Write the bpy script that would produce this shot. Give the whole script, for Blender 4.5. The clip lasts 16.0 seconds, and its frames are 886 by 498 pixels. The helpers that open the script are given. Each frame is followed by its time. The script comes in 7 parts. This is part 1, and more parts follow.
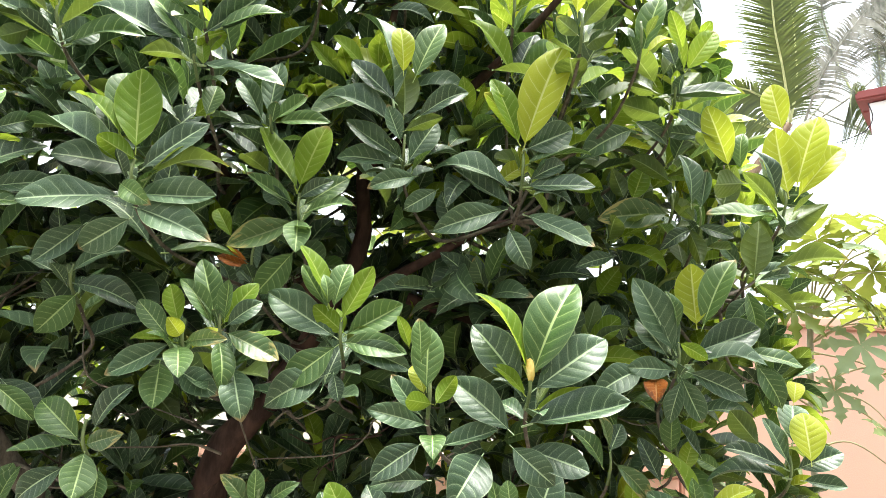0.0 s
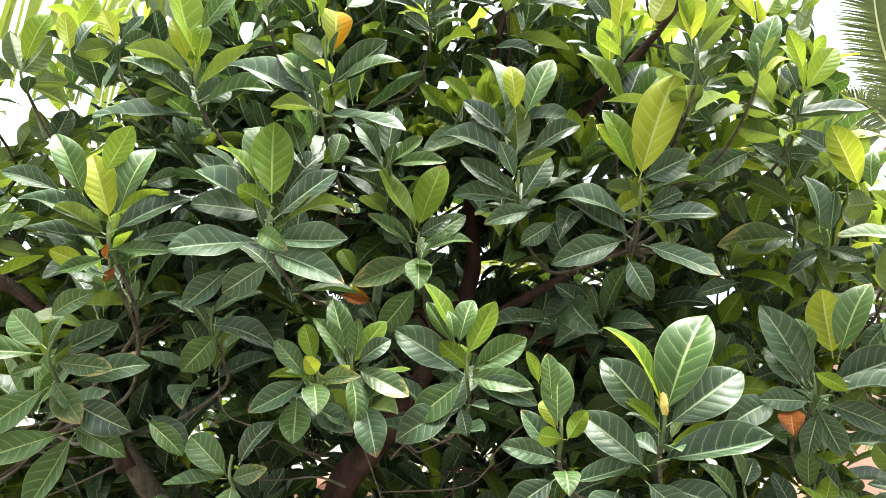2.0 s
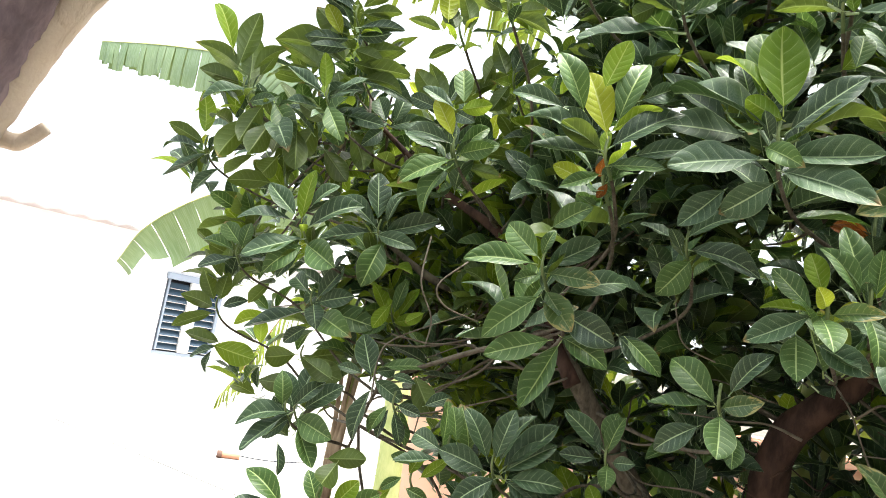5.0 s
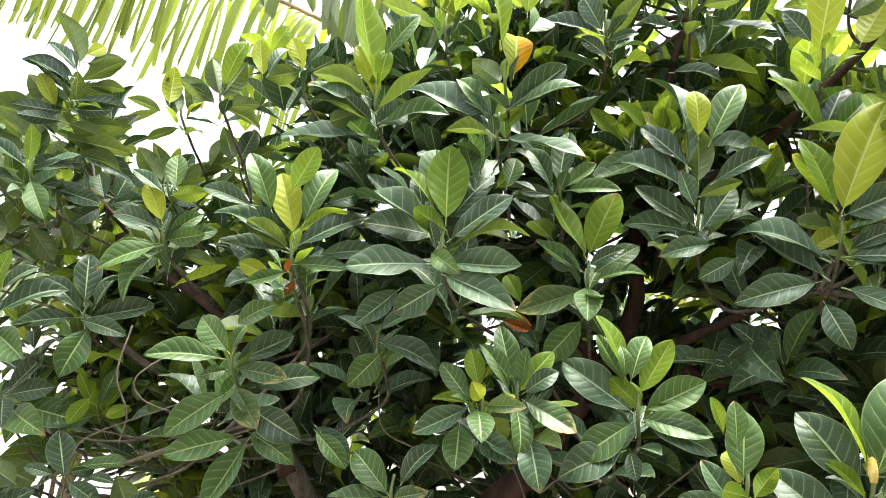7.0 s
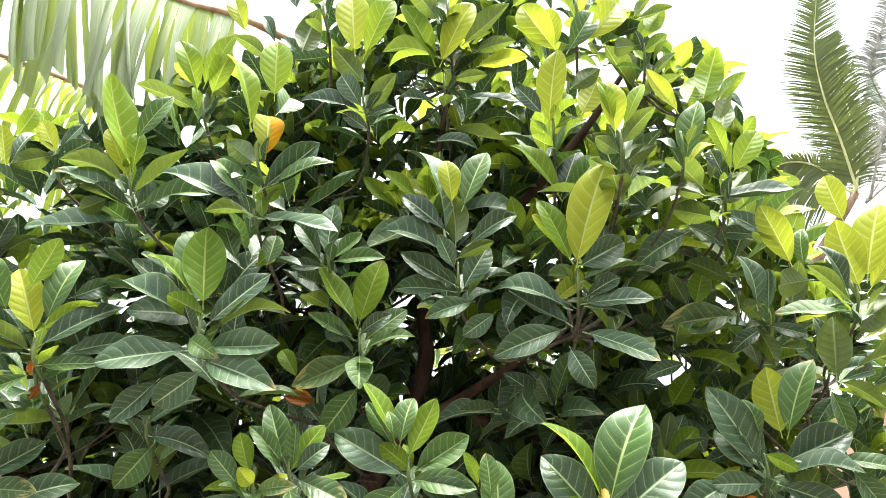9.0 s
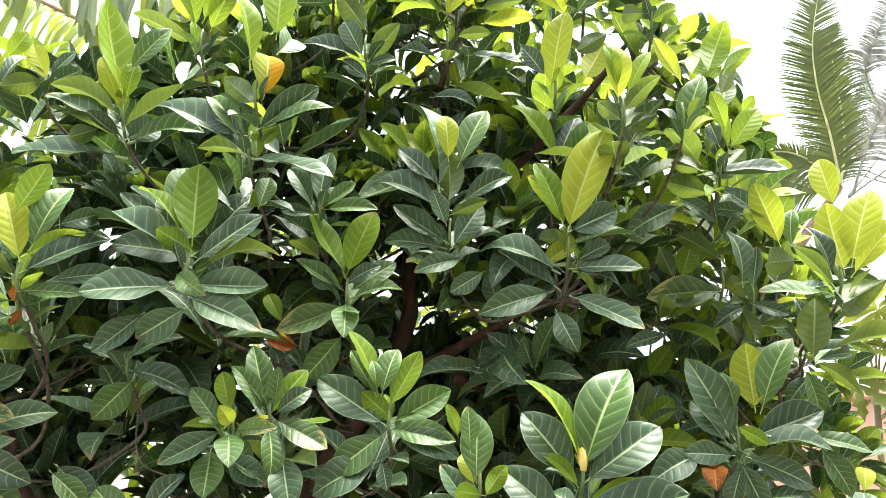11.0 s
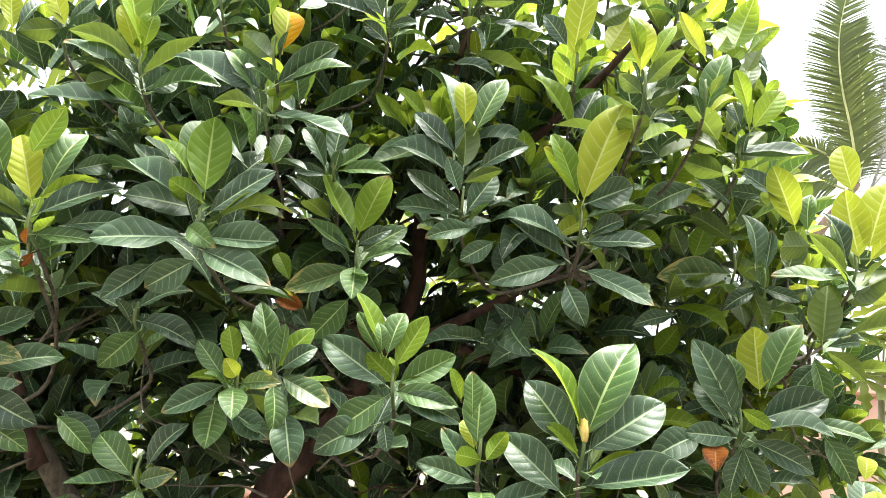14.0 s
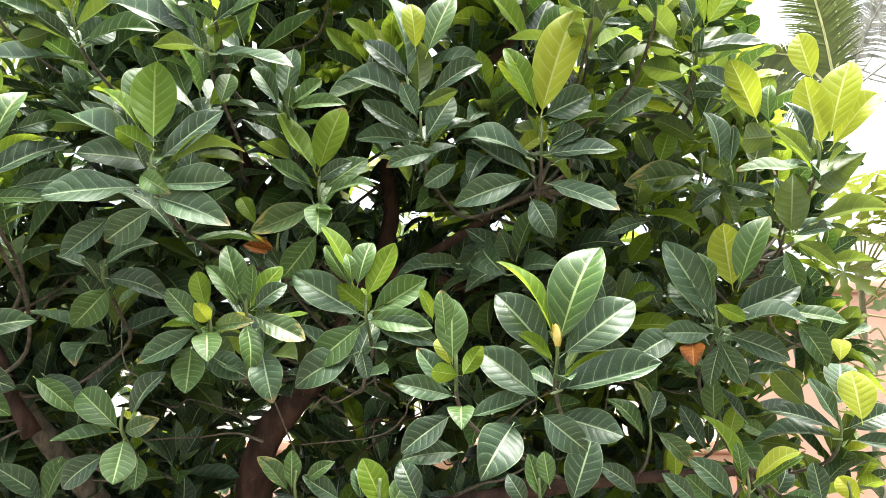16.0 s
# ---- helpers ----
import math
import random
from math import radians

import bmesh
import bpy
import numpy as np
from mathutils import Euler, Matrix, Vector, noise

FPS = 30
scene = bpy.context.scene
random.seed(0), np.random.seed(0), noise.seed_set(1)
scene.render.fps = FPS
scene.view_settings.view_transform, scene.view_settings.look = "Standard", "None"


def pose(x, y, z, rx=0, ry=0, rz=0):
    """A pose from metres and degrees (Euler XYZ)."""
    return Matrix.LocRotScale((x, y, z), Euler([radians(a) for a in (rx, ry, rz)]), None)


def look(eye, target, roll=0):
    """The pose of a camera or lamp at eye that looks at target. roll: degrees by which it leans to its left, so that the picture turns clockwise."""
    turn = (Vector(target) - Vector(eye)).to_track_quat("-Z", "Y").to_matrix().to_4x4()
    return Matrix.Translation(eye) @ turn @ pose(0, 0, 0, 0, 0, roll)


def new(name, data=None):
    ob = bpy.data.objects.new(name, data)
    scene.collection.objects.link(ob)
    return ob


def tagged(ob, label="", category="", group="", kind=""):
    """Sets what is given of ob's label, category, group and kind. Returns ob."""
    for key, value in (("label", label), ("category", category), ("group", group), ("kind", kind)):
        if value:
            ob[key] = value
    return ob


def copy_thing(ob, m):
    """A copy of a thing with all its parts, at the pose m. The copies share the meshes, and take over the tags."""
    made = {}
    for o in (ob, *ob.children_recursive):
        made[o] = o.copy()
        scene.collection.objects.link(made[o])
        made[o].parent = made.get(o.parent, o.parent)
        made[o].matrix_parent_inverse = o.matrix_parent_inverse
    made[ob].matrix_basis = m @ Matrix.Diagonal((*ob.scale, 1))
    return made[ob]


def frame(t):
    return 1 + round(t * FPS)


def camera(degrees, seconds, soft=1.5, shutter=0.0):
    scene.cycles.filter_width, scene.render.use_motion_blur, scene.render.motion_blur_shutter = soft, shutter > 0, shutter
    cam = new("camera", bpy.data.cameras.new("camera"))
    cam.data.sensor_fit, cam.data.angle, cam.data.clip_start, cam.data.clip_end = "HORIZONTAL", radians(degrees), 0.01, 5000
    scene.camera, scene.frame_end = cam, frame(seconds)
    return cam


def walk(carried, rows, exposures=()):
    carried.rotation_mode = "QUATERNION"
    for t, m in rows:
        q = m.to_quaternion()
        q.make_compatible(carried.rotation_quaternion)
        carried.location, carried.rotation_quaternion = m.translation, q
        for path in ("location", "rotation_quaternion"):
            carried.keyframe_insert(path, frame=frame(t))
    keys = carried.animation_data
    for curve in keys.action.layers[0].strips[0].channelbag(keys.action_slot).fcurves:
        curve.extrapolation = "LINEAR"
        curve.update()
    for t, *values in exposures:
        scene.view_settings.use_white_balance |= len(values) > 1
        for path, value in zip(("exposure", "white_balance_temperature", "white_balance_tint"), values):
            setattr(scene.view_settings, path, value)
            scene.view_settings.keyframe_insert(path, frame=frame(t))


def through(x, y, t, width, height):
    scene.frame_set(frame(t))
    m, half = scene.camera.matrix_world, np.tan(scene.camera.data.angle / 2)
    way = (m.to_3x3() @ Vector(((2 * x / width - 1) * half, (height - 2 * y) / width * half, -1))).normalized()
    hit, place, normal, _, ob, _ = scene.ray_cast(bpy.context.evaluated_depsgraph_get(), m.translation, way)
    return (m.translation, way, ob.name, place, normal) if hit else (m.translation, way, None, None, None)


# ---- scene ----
cam = camera(64.3, 16.0, soft=0.55)
METRES, EYE, TILT, LEAN, TURN = 0.9, 1.6, 12.5, -2.2, 0.0
ROWS = [
    (0.0, 0.0, 0.0, 0.0, 0.0, 0.0, -0.0),
    (0.5, -0.0093, 0.0042, -0.0001, 2.02, -0.08, 0.81),
    (1.0, -0.0212, -0.0017, 0.0006, 2.07, 0.44, 0.26),
    (1.5, -0.0292, -0.0081, 0.003, 2.42, 0.9, 3.21),
    (2.0, -0.0619, -0.0234, 0.0166, 7.09, 2.3, 1.76),
    (2.5, -0.1256, -0.0504, 0.0157, 15.54, 2.93, 1.93),
    (3.0, -0.1935, -0.0753, 0.0118, 24.44, 2.73, 3.17),
    (3.5, -0.2611, -0.1009, 0.0018, 30.72, 1.59, 2.68),
    (3.7, -0.2830, -0.1013, -0.0059, 32.11, -0.07, 1.49),
    (4.7, -0.3100, -0.0760, -0.0290, 35.20, -1.60, -0.80),
    (5.8, -0.2861, -0.0307, -0.0435, 32.16, -1.99, -2.78),
    (6.0, -0.2596, -0.0254, -0.0291, 30.17, -2.28, -2.18),
    (6.5, -0.1868, -0.0159, -0.0082, 24.59, 0.82, -1.42),
    (7.0, -0.1268, -0.0109, 0.0251, 18.07, 4.16, -1.72),
    (7.5, -0.0904, -0.0212, 0.0486, 13.22, 7.33, -0.98),
    (8.0, -0.0535, -0.0338, 0.0679, 9.75, 9.62, 1.51),
    (8.5, -0.0179, -0.0324, 0.0638, 7.63, 9.26, 2.8),
    (9.0, 0.0178, -0.0148, 0.0524, 5.54, 8.3, 4.45),
    (9.5, 0.0489, -0.0045, 0.0386, 2.33, 6.91, 5.18),
    (10.0, 0.0357, -0.0076, 0.028, 1.86, 5.94, 4.38),
    (10.2, 0.0234, -0.0089, 0.0317, 2.33, 6.24, 3.73),
    (12.3, -0.0125, -0.0074, 0.0121, 3.51, 4.05, -1.80),
    (12.5, -0.0121, -0.0068, 0.0086, 3.68, 4.8, -0.58),
    (13.0, -0.0075, -0.009, 0.0085, 3.72, 4.41, -0.38),
    (13.5, -0.0027, -0.0082, 0.0126, 2.85, 4.55, -1.28),
    (14.0, -0.0073, 0.0001, 0.0073, 4.16, 3.78, -2.29),
    (14.5, -0.0283, -0.0205, 0.0075, 7.21, 4.27, -0.31),
    (15.0, -0.0256, -0.0299, 0.0051, 8.1, 3.94, 1.22),
    (15.5, 0.0084, -0.0004, -0.0186, 5.94, 1.32, 2.57),
    (16.0, 0.0385, 0.0113, -0.0379, 3.49, -0.47, 3.53),
]
walk(cam, [(t, pose(0, 0, EYE, TILT, LEAN, TURN) @ pose(METRES * x, METRES * y, METRES * z, 90 + pitch, roll, yaw)) for t, x, y, z, yaw, pitch, roll in ROWS], [(0.0, 2.12), (2.5, 2.1), (3.5, 1.9), (6.0, 1.8), (6.5, 1.92), (7.5, 2.08), (13.0, 2.16), (15.0, 2.14), (16.0, 2.14)])

# ---- world and light: a bright, hazy overcast sky ----
world = bpy.data.worlds.new("world")
scene.world = world
world.use_nodes = True
wn, wl = world.node_tree.nodes, world.node_tree.links
wn.clear()
sky = wn.new("ShaderNodeTexSky")
sky.sky_type, sky.sun_disc = "NISHITA", False
sky.sun_elevation, sky.sun_rotation = radians(81), radians(120)
sky.dust_density, sky.air_density = 6.0, 1.0
haze = wn.new("ShaderNodeMix")
haze.data_type = "RGBA"
haze.inputs["Factor"].default_value = 0.7
haze.inputs["B"].default_value = (15.4, 16.6, 18.2, 1)
back = wn.new("ShaderNodeBackground")
back.inputs["Strength"].default_value = 0.048
out = wn.new("ShaderNodeOutputWorld")
wl.new(sky.outputs[0], haze.inputs["A"])
wl.new(haze.outputs["Result"], back.inputs[0])
wl.new(back.outputs[0], out.inputs[0])

sun = new("sun", bpy.data.lights.new("sun", "SUN"))
sun.data.energy, sun.data.angle, sun.data.color = 5.4, radians(40), (1.0, 0.97, 0.92)
# from high up, a little to the right of the tree
sun.matrix_world = look((1.4, 0.5, 9.0), (0, 0, 0))

# ---- materials ----
class Nodes:
    """A node tree that is written as arithmetic."""

    def __init__(self, name):
        self.mat = bpy.data.materials.new(name)
        self.mat.use_nodes = True
        self.t = self.mat.node_tree
        self.t.nodes.clear()
        self.out = self.t.nodes.new("ShaderNodeOutputMaterial")

    def node(self, kind, **props):
        n = self.t.nodes.new(kind)
        for k, v in props.items():
            setattr(n, k, v)
        return n

    def put(self, value, socket):
        if isinstance(value, bpy.types.NodeSocket):
            self.t.links.new(value, socket)
        elif value is not None:
            socket.default_value = value

    def math(self, op, a, b=None, c=None):
        n = self.node("ShaderNodeMath", operation=op)
        for i, v in enumerate((a, b, c)):
            self.put(v, n.inputs[i])
        return n.outputs[0]

    def band(self, x, lo, hi, a=0.0, b=1.0):
        n = self.node("ShaderNodeMapRange", interpolation_type="SMOOTHSTEP")
        for k, v in (("Value", x), ("From Min", lo), ("From Max", hi), ("To Min", a), ("To Max", b)):
            self.put(v, n.inputs[k])
        return n.outputs[0]

    def mix(self, f, a, b, blend="MIX"):
        n = self.node("ShaderNodeMix", data_type="RGBA", blend_type=blend)
        for k, v in (("Factor", f), ("A", a), ("B", b)):
            if isinstance(v, tuple) and len(v) == 3:
                v = (*v, 1)
            self.put(v, n.inputs[k] if k == "Factor" else [s for s in n.inputs if s.name == k and s.type == "RGBA"][0])
        return [s for s in n.outputs if s.type == "RGBA"][0]

    def noise(self, coord, scale, detail=3.0, rough=0.55):
        n = self.node("ShaderNodeTexNoise")
        self.put(coord, n.inputs["Vector"])
        for k, v in (("Scale", scale), ("Detail", detail), ("Roughness", rough)):
            self.put(v, n.inputs[k])
        return n.outputs[0]

    def coords(self, which="Object"):
        return self.node("ShaderNodeTexCoord").outputs[which]

    def stretch(self, coord, x, y, z):
        n = self.node("ShaderNodeMapping")
        self.put(coord, n.inputs["Vector"])
        n.inputs["Scale"].default_value = (x, y, z)
        return n.outputs[0]

    def bump(self, height, strength, distance):
        n = self.node("ShaderNodeBump")
        self.put(height, n.inputs["Height"])
        n.inputs["Strength"].default_value, n.inputs["Distance"].default_value = strength, distance
        return n.outputs[0]

    def surface(self, colour, rough, normal=None, spec=0.5, through=None, share=0.0):
        p = self.node("ShaderNodeBsdfPrincipled")
        self.put((*colour, 1) if isinstance(colour, tuple) else colour, p.inputs["Base Color"])
        self.put(rough, p.inputs["Roughness"])
        self.put(spec, p.inputs["Specular IOR Level"])
        self.put(normal, p.inputs["Normal"])
        shader = p.outputs[0]
        if share:
            tr = self.node("ShaderNodeBsdfTranslucent")
            self.put((*through, 1) if isinstance(through, tuple) else through, tr.inputs[0])
            self.put(normal, tr.inputs["Normal"])
            m = self.node("ShaderNodeMixShader")
            self.put(share, m.inputs[0])
            self.t.links.new(shader, m.inputs[1])
            self.t.links.new(tr.outputs[0], m.inputs[2])
            shader = m.outputs[0]
        self.t.links.new(shader, self.out.inputs[0])
        return self.mat

    def chance(self):
        """A number from 0 to 1 that differs from piece to piece."""
        a = self.node("ShaderNodeObjectInfo").outputs["Random"]
        b = self.node("ShaderNodeNewGeometry").outputs["Random Per Island"]
        return self.math("FRACT", self.math("ADD", a, b))


def leaf_material(name, dark, light, vein, glow, share, rough, spot=None, spots=0.0, veins=1.0, shine=0.5):
    """A leaf: midrib, curved side veins, bulging fields, mottling; colour varies from leaf to leaf."""
    n = Nodes(name)
    uv = n.node("ShaderNodeUVMap").outputs[0]
    sep = n.node("ShaderNodeSeparateXYZ")
    n.put(uv, sep.inputs[0])
    u, v = sep.outputs[0], sep.outputs[1]
    s = n.math("ABSOLUTE", n.math("MULTIPLY_ADD", v, 2.0, -1.0))
    rnd = n.chance()
    co = n.coords()
    wob = n.noise(uv, 5.0, 2.0)
    p = n.math("MULTIPLY_ADD", n.math("POWER", s, 1.35), -1.3, n.math("MULTIPLY", u, 7.6))
    p = n.math("ADD", p, n.math("MULTIPLY_ADD", wob, 0.3, -0.15))
    p = n.math("ADD", p, n.math("MULTIPLY", n.math("GREATER_THAN", v, 0.5), 0.4))
    d = n.math("ABSOLUTE", n.math("SUBTRACT", n.math("FRACT", p), 0.5))
    fade = n.band(s, 0.6, 1.0, 1.0, 0.15)
    side = n.math("MULTIPLY", n.band(d, 0.008, 0.042, 1.0, 0.0), fade)
    halo = n.math("MULTIPLY", n.band(d, 0.0, 0.22, 1.0, 0.0), fade)
    rib = n.band(s, 0.028, 0.066, 1.0, 0.0)
    big = n.noise(co, 11.0, 3.0)
    fine = n.noise(uv, 70.0, 2.0)
    net = n.node("ShaderNodeTexVoronoi", feature="DISTANCE_TO_EDGE")
    n.put(n.stretch(uv, 46, 22, 1), net.inputs["Vector"])
    net.inputs["Scale"].default_value = 1.0
    mesh = n.band(net.outputs["Distance"], 0.0, 0.12, 1.0, 0.0)
    col = n.mix(n.band(n.math("MULTIPLY_ADD", rnd, 0.75, n.math("MULTIPLY", big, 0.45)), 0.15, 1.05), dark, light)
    # fields a little yellower between the veins of some leaves, dust and a fine net on the blade
    col = n.mix(n.math("MULTIPLY", n.band(n.noise(uv, 3.0, 3.0), 0.45, 0.75), n.math("MULTIPLY", rnd, 0.35)), col, tuple(0.75 * a + 0.25 * b for a, b in zip(light, vein)))
    col = n.mix(n.math("MULTIPLY", n.band(fine, 0.35, 0.75), 0.08), col, vein)
    col = n.mix(n.math("MULTIPLY", mesh, 0.07), col, vein)
    col = n.mix(n.math("MULTIPLY", halo, 0.14 * veins), col, vein)
    if spot and name == "leaf_amber":
        col = n.mix(n.math("MULTIPLY", n.band(n.math("MULTIPLY_ADD", n.noise(uv, 2.5, 3.0), 0.5, v), 0.72, 0.86), 0.9), col, spot)
    elif spot:
        rim = n.math("MULTIPLY_ADD", n.math("POWER", s, 4.0), 0.14, n.math("MULTIPLY", n.math("POWER", u, 4.0), 0.24))
        where = n.math("MULTIPLY", n.band(n.math("ADD", n.noise(uv, 4.5, 4.0), rim), 0.68 - spots, 0.80 - spots), 0.85)
        col = n.mix(where, col, spot)
    line = n.math("MAXIMUM", n.math("MULTIPLY", side, 0.72 * veins), n.math("MULTIPLY", rib, 0.94))
    col = n.mix(line, col, vein)
    col = n.mix(n.band(s, 0.94, 0.99, 0.0, 0.4), col, vein)
    # here and there a brown nibbled tip
    tipped = n.math("MULTIPLY", n.band(n.math("MULTIPLY_ADD", n.noise(uv, 6.0, 3.0), 0.12, u), 0.965, 1.03), n.math("GREATER_THAN", rnd, 0.86))
    col = n.mix(n.math("MULTIPLY", tipped, 0.8), col, (0.26, 0.17, 0.06))
    thr = n.mix(n.math("MULTIPLY", line, 0.6), n.mix(0.5, col, glow), vein)
    relief = n.math("MULTIPLY_ADD", n.band(d, 0.0, 0.4), 0.9, n.math("MULTIPLY", rib, -0.5))
    relief = n.math("MULTIPLY_ADD", fine, 0.15, n.math("MULTIPLY_ADD", mesh, -0.16, relief))
    nrm = n.bump(relief, 0.2, 0.002)
    gloss = n.math("MULTIPLY_ADD", n.noise(co, 30.0, 3.0), 0.22, n.math("MULTIPLY_ADD", rnd, 0.16, rough - 0.17))
    return n.surface(col, gloss, nrm, shine, thr, share)


LEAF = {
    "old": leaf_material("leaf_old", (0.013, 0.039, 0.015), (0.033, 0.080, 0.028), (0.40, 0.52, 0.28), (0.10, 0.20, 0.02), 0.05, 0.44, veins=0.54, shine=0.5),
    "mid": leaf_material("leaf_mid", (0.032, 0.082, 0.016), (0.062, 0.132, 0.027), (0.38, 0.50, 0.18), (0.16, 0.30, 0.03), 0.14, 0.46, veins=0.75, shine=0.45),
    "olive": leaf_material("leaf_olive", (0.036, 0.066, 0.015), (0.078, 0.122, 0.026), (0.24, 0.31, 0.11), (0.26, 0.34, 0.03), 0.34, 0.48, veins=0.45, shine=0.36),
    "young": leaf_material("leaf_young", (0.095, 0.195, 0.010), (0.17, 0.285, 0.016), (0.44, 0.52, 0.13), (0.39, 0.47, 0.04), 0.5, 0.45, veins=0.85, shine=0.2),
    "lime": leaf_material("leaf_lime", (0.26, 0.33, 0.015), (0.38, 0.43, 0.025), (0.62, 0.66, 0.22), (0.49, 0.55, 0.04), 0.5, 0.40, veins=0.9, shine=0.2),
    "spotted": leaf_material("leaf_spotted", (0.04, 0.09, 0.025), (0.07, 0.13, 0.035), (0.28, 0.34, 0.14), (0.2, 0.3, 0.03), 0.2, 0.4, (0.36, 0.30, 0.10), 0.06),
    "amber": leaf_material("leaf_amber", (0.16, 0.22, 0.03), (0.22, 0.28, 0.03), (0.5, 0.45, 0.12), (0.6, 0.4, 0.03), 0.3, 0.7, (0.55, 0.24, 0.0), 0.2, shine=0.05),
    "dead": leaf_material("leaf_dead", (0.24, 0.07, 0.012), (0.42, 0.14, 0.02), (0.42, 0.22, 0.08), (0.5, 0.16, 0.02), 0.25, 0.65, (0.10, 0.04, 0.02), 0.1, shine=0.12),
}


def bark_material(name, dark, light, scale=30.0, rough=0.85):
    n = Nodes(name)
    co = n.coords()
    a = n.noise(n.stretch(co, 1, 1, 0.35), scale, 5.0, 0.65)
    b = n.noise(co, scale * 0.2, 3.0)
    col = n.mix(n.band(a, 0.3, 0.7), dark, light)
    col = n.mix(n.math("MULTIPLY", n.band(b, 0.55, 0.75), 0.45), col, tuple(min(1, 1.7 * c + 0.03) for c in light))
    return n.surface(col, rough, n.bump(a, 0.8, 0.006), 0.25)


BARK = bark_material("bark_red_brown", (0.030, 0.017, 0.013), (0.095, 0.052, 0.038))
TWIG = bark_material("bark_grey_twig", (0.055, 0.045, 0.034), (0.16, 0.135, 0.10), 60.0)
BARE_TWIG = bark_material("bark_bare_twig", (0.10, 0.08, 0.06), (0.19, 0.16, 0.12), 60.0)
GREEN_TWIG = bark_material("green_twig", (0.09, 0.13, 0.045), (0.20, 0.25, 0.10), 60.0, 0.5)
STIPULE = bark_material("pale_yellow_bud", (0.62, 0.40, 0.07), (0.80, 0.66, 0.22), 2.5, 0.5)


def plaster(name, colour, grime, rough=0.85):
    n = Nodes(name)
    co = n.coords()
    a, b, c = n.noise(co, 1.3, 5.0), n.noise(n.stretch(co, 1, 1, 0.18), 3.0, 4.0), n.noise(co, 140.0, 3.0)
    col = n.mix(n.math("MULTIPLY", n.band(n.math("ADD", n.math("MULTIPLY", a, 0.5), n.math("MULTIPLY", b, 0.5)), 0.45, 0.7), 0.35), colour, grime)
    return n.surface(col, rough, n.bump(c, 0.35, 0.003), 0.3)


WHITE_WALL = plaster("white_plaster", (0.80, 0.79, 0.77), (0.62, 0.60, 0.55))
PEACH_WALL = plaster("peach_plaster", (0.74, 0.44, 0.33), (0.62, 0.37, 0.28))
MAROON = plaster("maroon_paint", (0.20, 0.05, 0.045), (0.28, 0.10, 0.08), 0.6)
WINDOW_PAINT = plaster("grey_blue_paint", (0.27, 0.31, 0.37), (0.20, 0.23, 0.28), 0.5)
# near black: painted shade of the room behind the window, and black cables
SHADE_AND_CABLE_BLACK = plaster("shade_and_cable_black", (0.03, 0.03, 0.035), (0.02, 0.02, 0.02))
TIN = plaster("grey_roof_sheet", (0.42, 0.40, 0.39), (0.30, 0.27, 0.25), 0.55)


def glass_material():
    n = Nodes("louvre_glass")
    return n.surface((0.05, 0.085, 0.12), 0.2, None, 0.5)


GLASS = glass_material()


def ground_material():
    n = Nodes("dark_soil")
    co = n.coords()
    a, b = n.noise(co, 0.9, 5.0), n.noise(co, 35.0, 5.0)
    # kept dark to cut the light bounced onto the lower leaves
    col = n.mix(n.band(a, 0.35, 0.65), (0.135, 0.12, 0.098), (0.09, 0.08, 0.065))
    col = n.mix(n.math("MULTIPLY", n.band(b, 0.4, 0.7), 0.4), col, (0.18, 0.163, 0.135))
    return n.surface(col, 0.95, n.bump(b, 0.7, 0.02), 0.2)


GROUND = ground_material()


def frond_material(name, dark, light, glow, share):
    n = Nodes(name)
    rnd = n.chance()
    a = n.noise(n.coords(), 6.0, 3.0)
    col = n.mix(n.math("MULTIPLY_ADD", rnd, 0.6, n.math("MULTIPLY", a, 0.4)), dark, light)
    return n.surface(col, 0.42, None, 0.5, n.mix(0.6, col, glow), share)


PALM_LEAF = frond_material("palm_leaflet", (0.025, 0.040, 0.010), (0.068, 0.092, 0.021), (0.21, 0.27, 0.055), 0.22)
BROAD_LEAF = frond_material("lobed_leaf", (0.12, 0.17, 0.022), (0.22, 0.26, 0.045), (0.28, 0.31, 0.04), 0.3)
BROAD_DARK = frond_material("lobed_leaf_grey_green", (0.17, 0.25, 0.12), (0.26, 0.34, 0.18), (0.36, 0.45, 0.16), 0.45)


def banana_material(name, dark, light, streak, share):
    n = Nodes(name)
    uv = n.node("ShaderNodeUVMap").outputs[0]
    rnd = n.chance()
    fine = n.noise(n.stretch(uv, 160, 2.0, 1), 1.0, 2.0)
    wide = n.noise(n.coords(), 5.0, 3.0)
    col = n.mix(n.math("MULTIPLY_ADD", rnd, 0.5, n.math("MULTIPLY", wide, 0.5)), dark, light)
    col = n.mix(n.math("MULTIPLY", n.band(fine, 0.4, 0.65), 0.3), col, streak)
    return n.surface(col, 0.45, n.bump(fine, 0.3, 0.003), 0.5, n.mix(0.6, col, (0.52, 0.62, 0.06)), share)


BANANA = banana_material("banana_leaf", (0.06, 0.10, 0.018), (0.22, 0.29, 0.055), (0.30, 0.37, 0.12), 0.44)
# grey-green with the sky's reflection on the upper face put into the colour
BANANA_SHEEN = banana_material("banana_leaf_sheen", (0.12, 0.16, 0.075), (0.27, 0.33, 0.18), (0.42, 0.47, 0.33), 0.35)
BANANA_PALE = banana_material("banana_leaf_pale", (0.085, 0.15, 0.07), (0.20, 0.28, 0.14), (0.34, 0.41, 0.28), 0.1)
BANANA_DRY = bark_material("dry_banana_sheath", (0.16, 0.10, 0.06), (0.46, 0.36, 0.25), 14.0, 0.75)
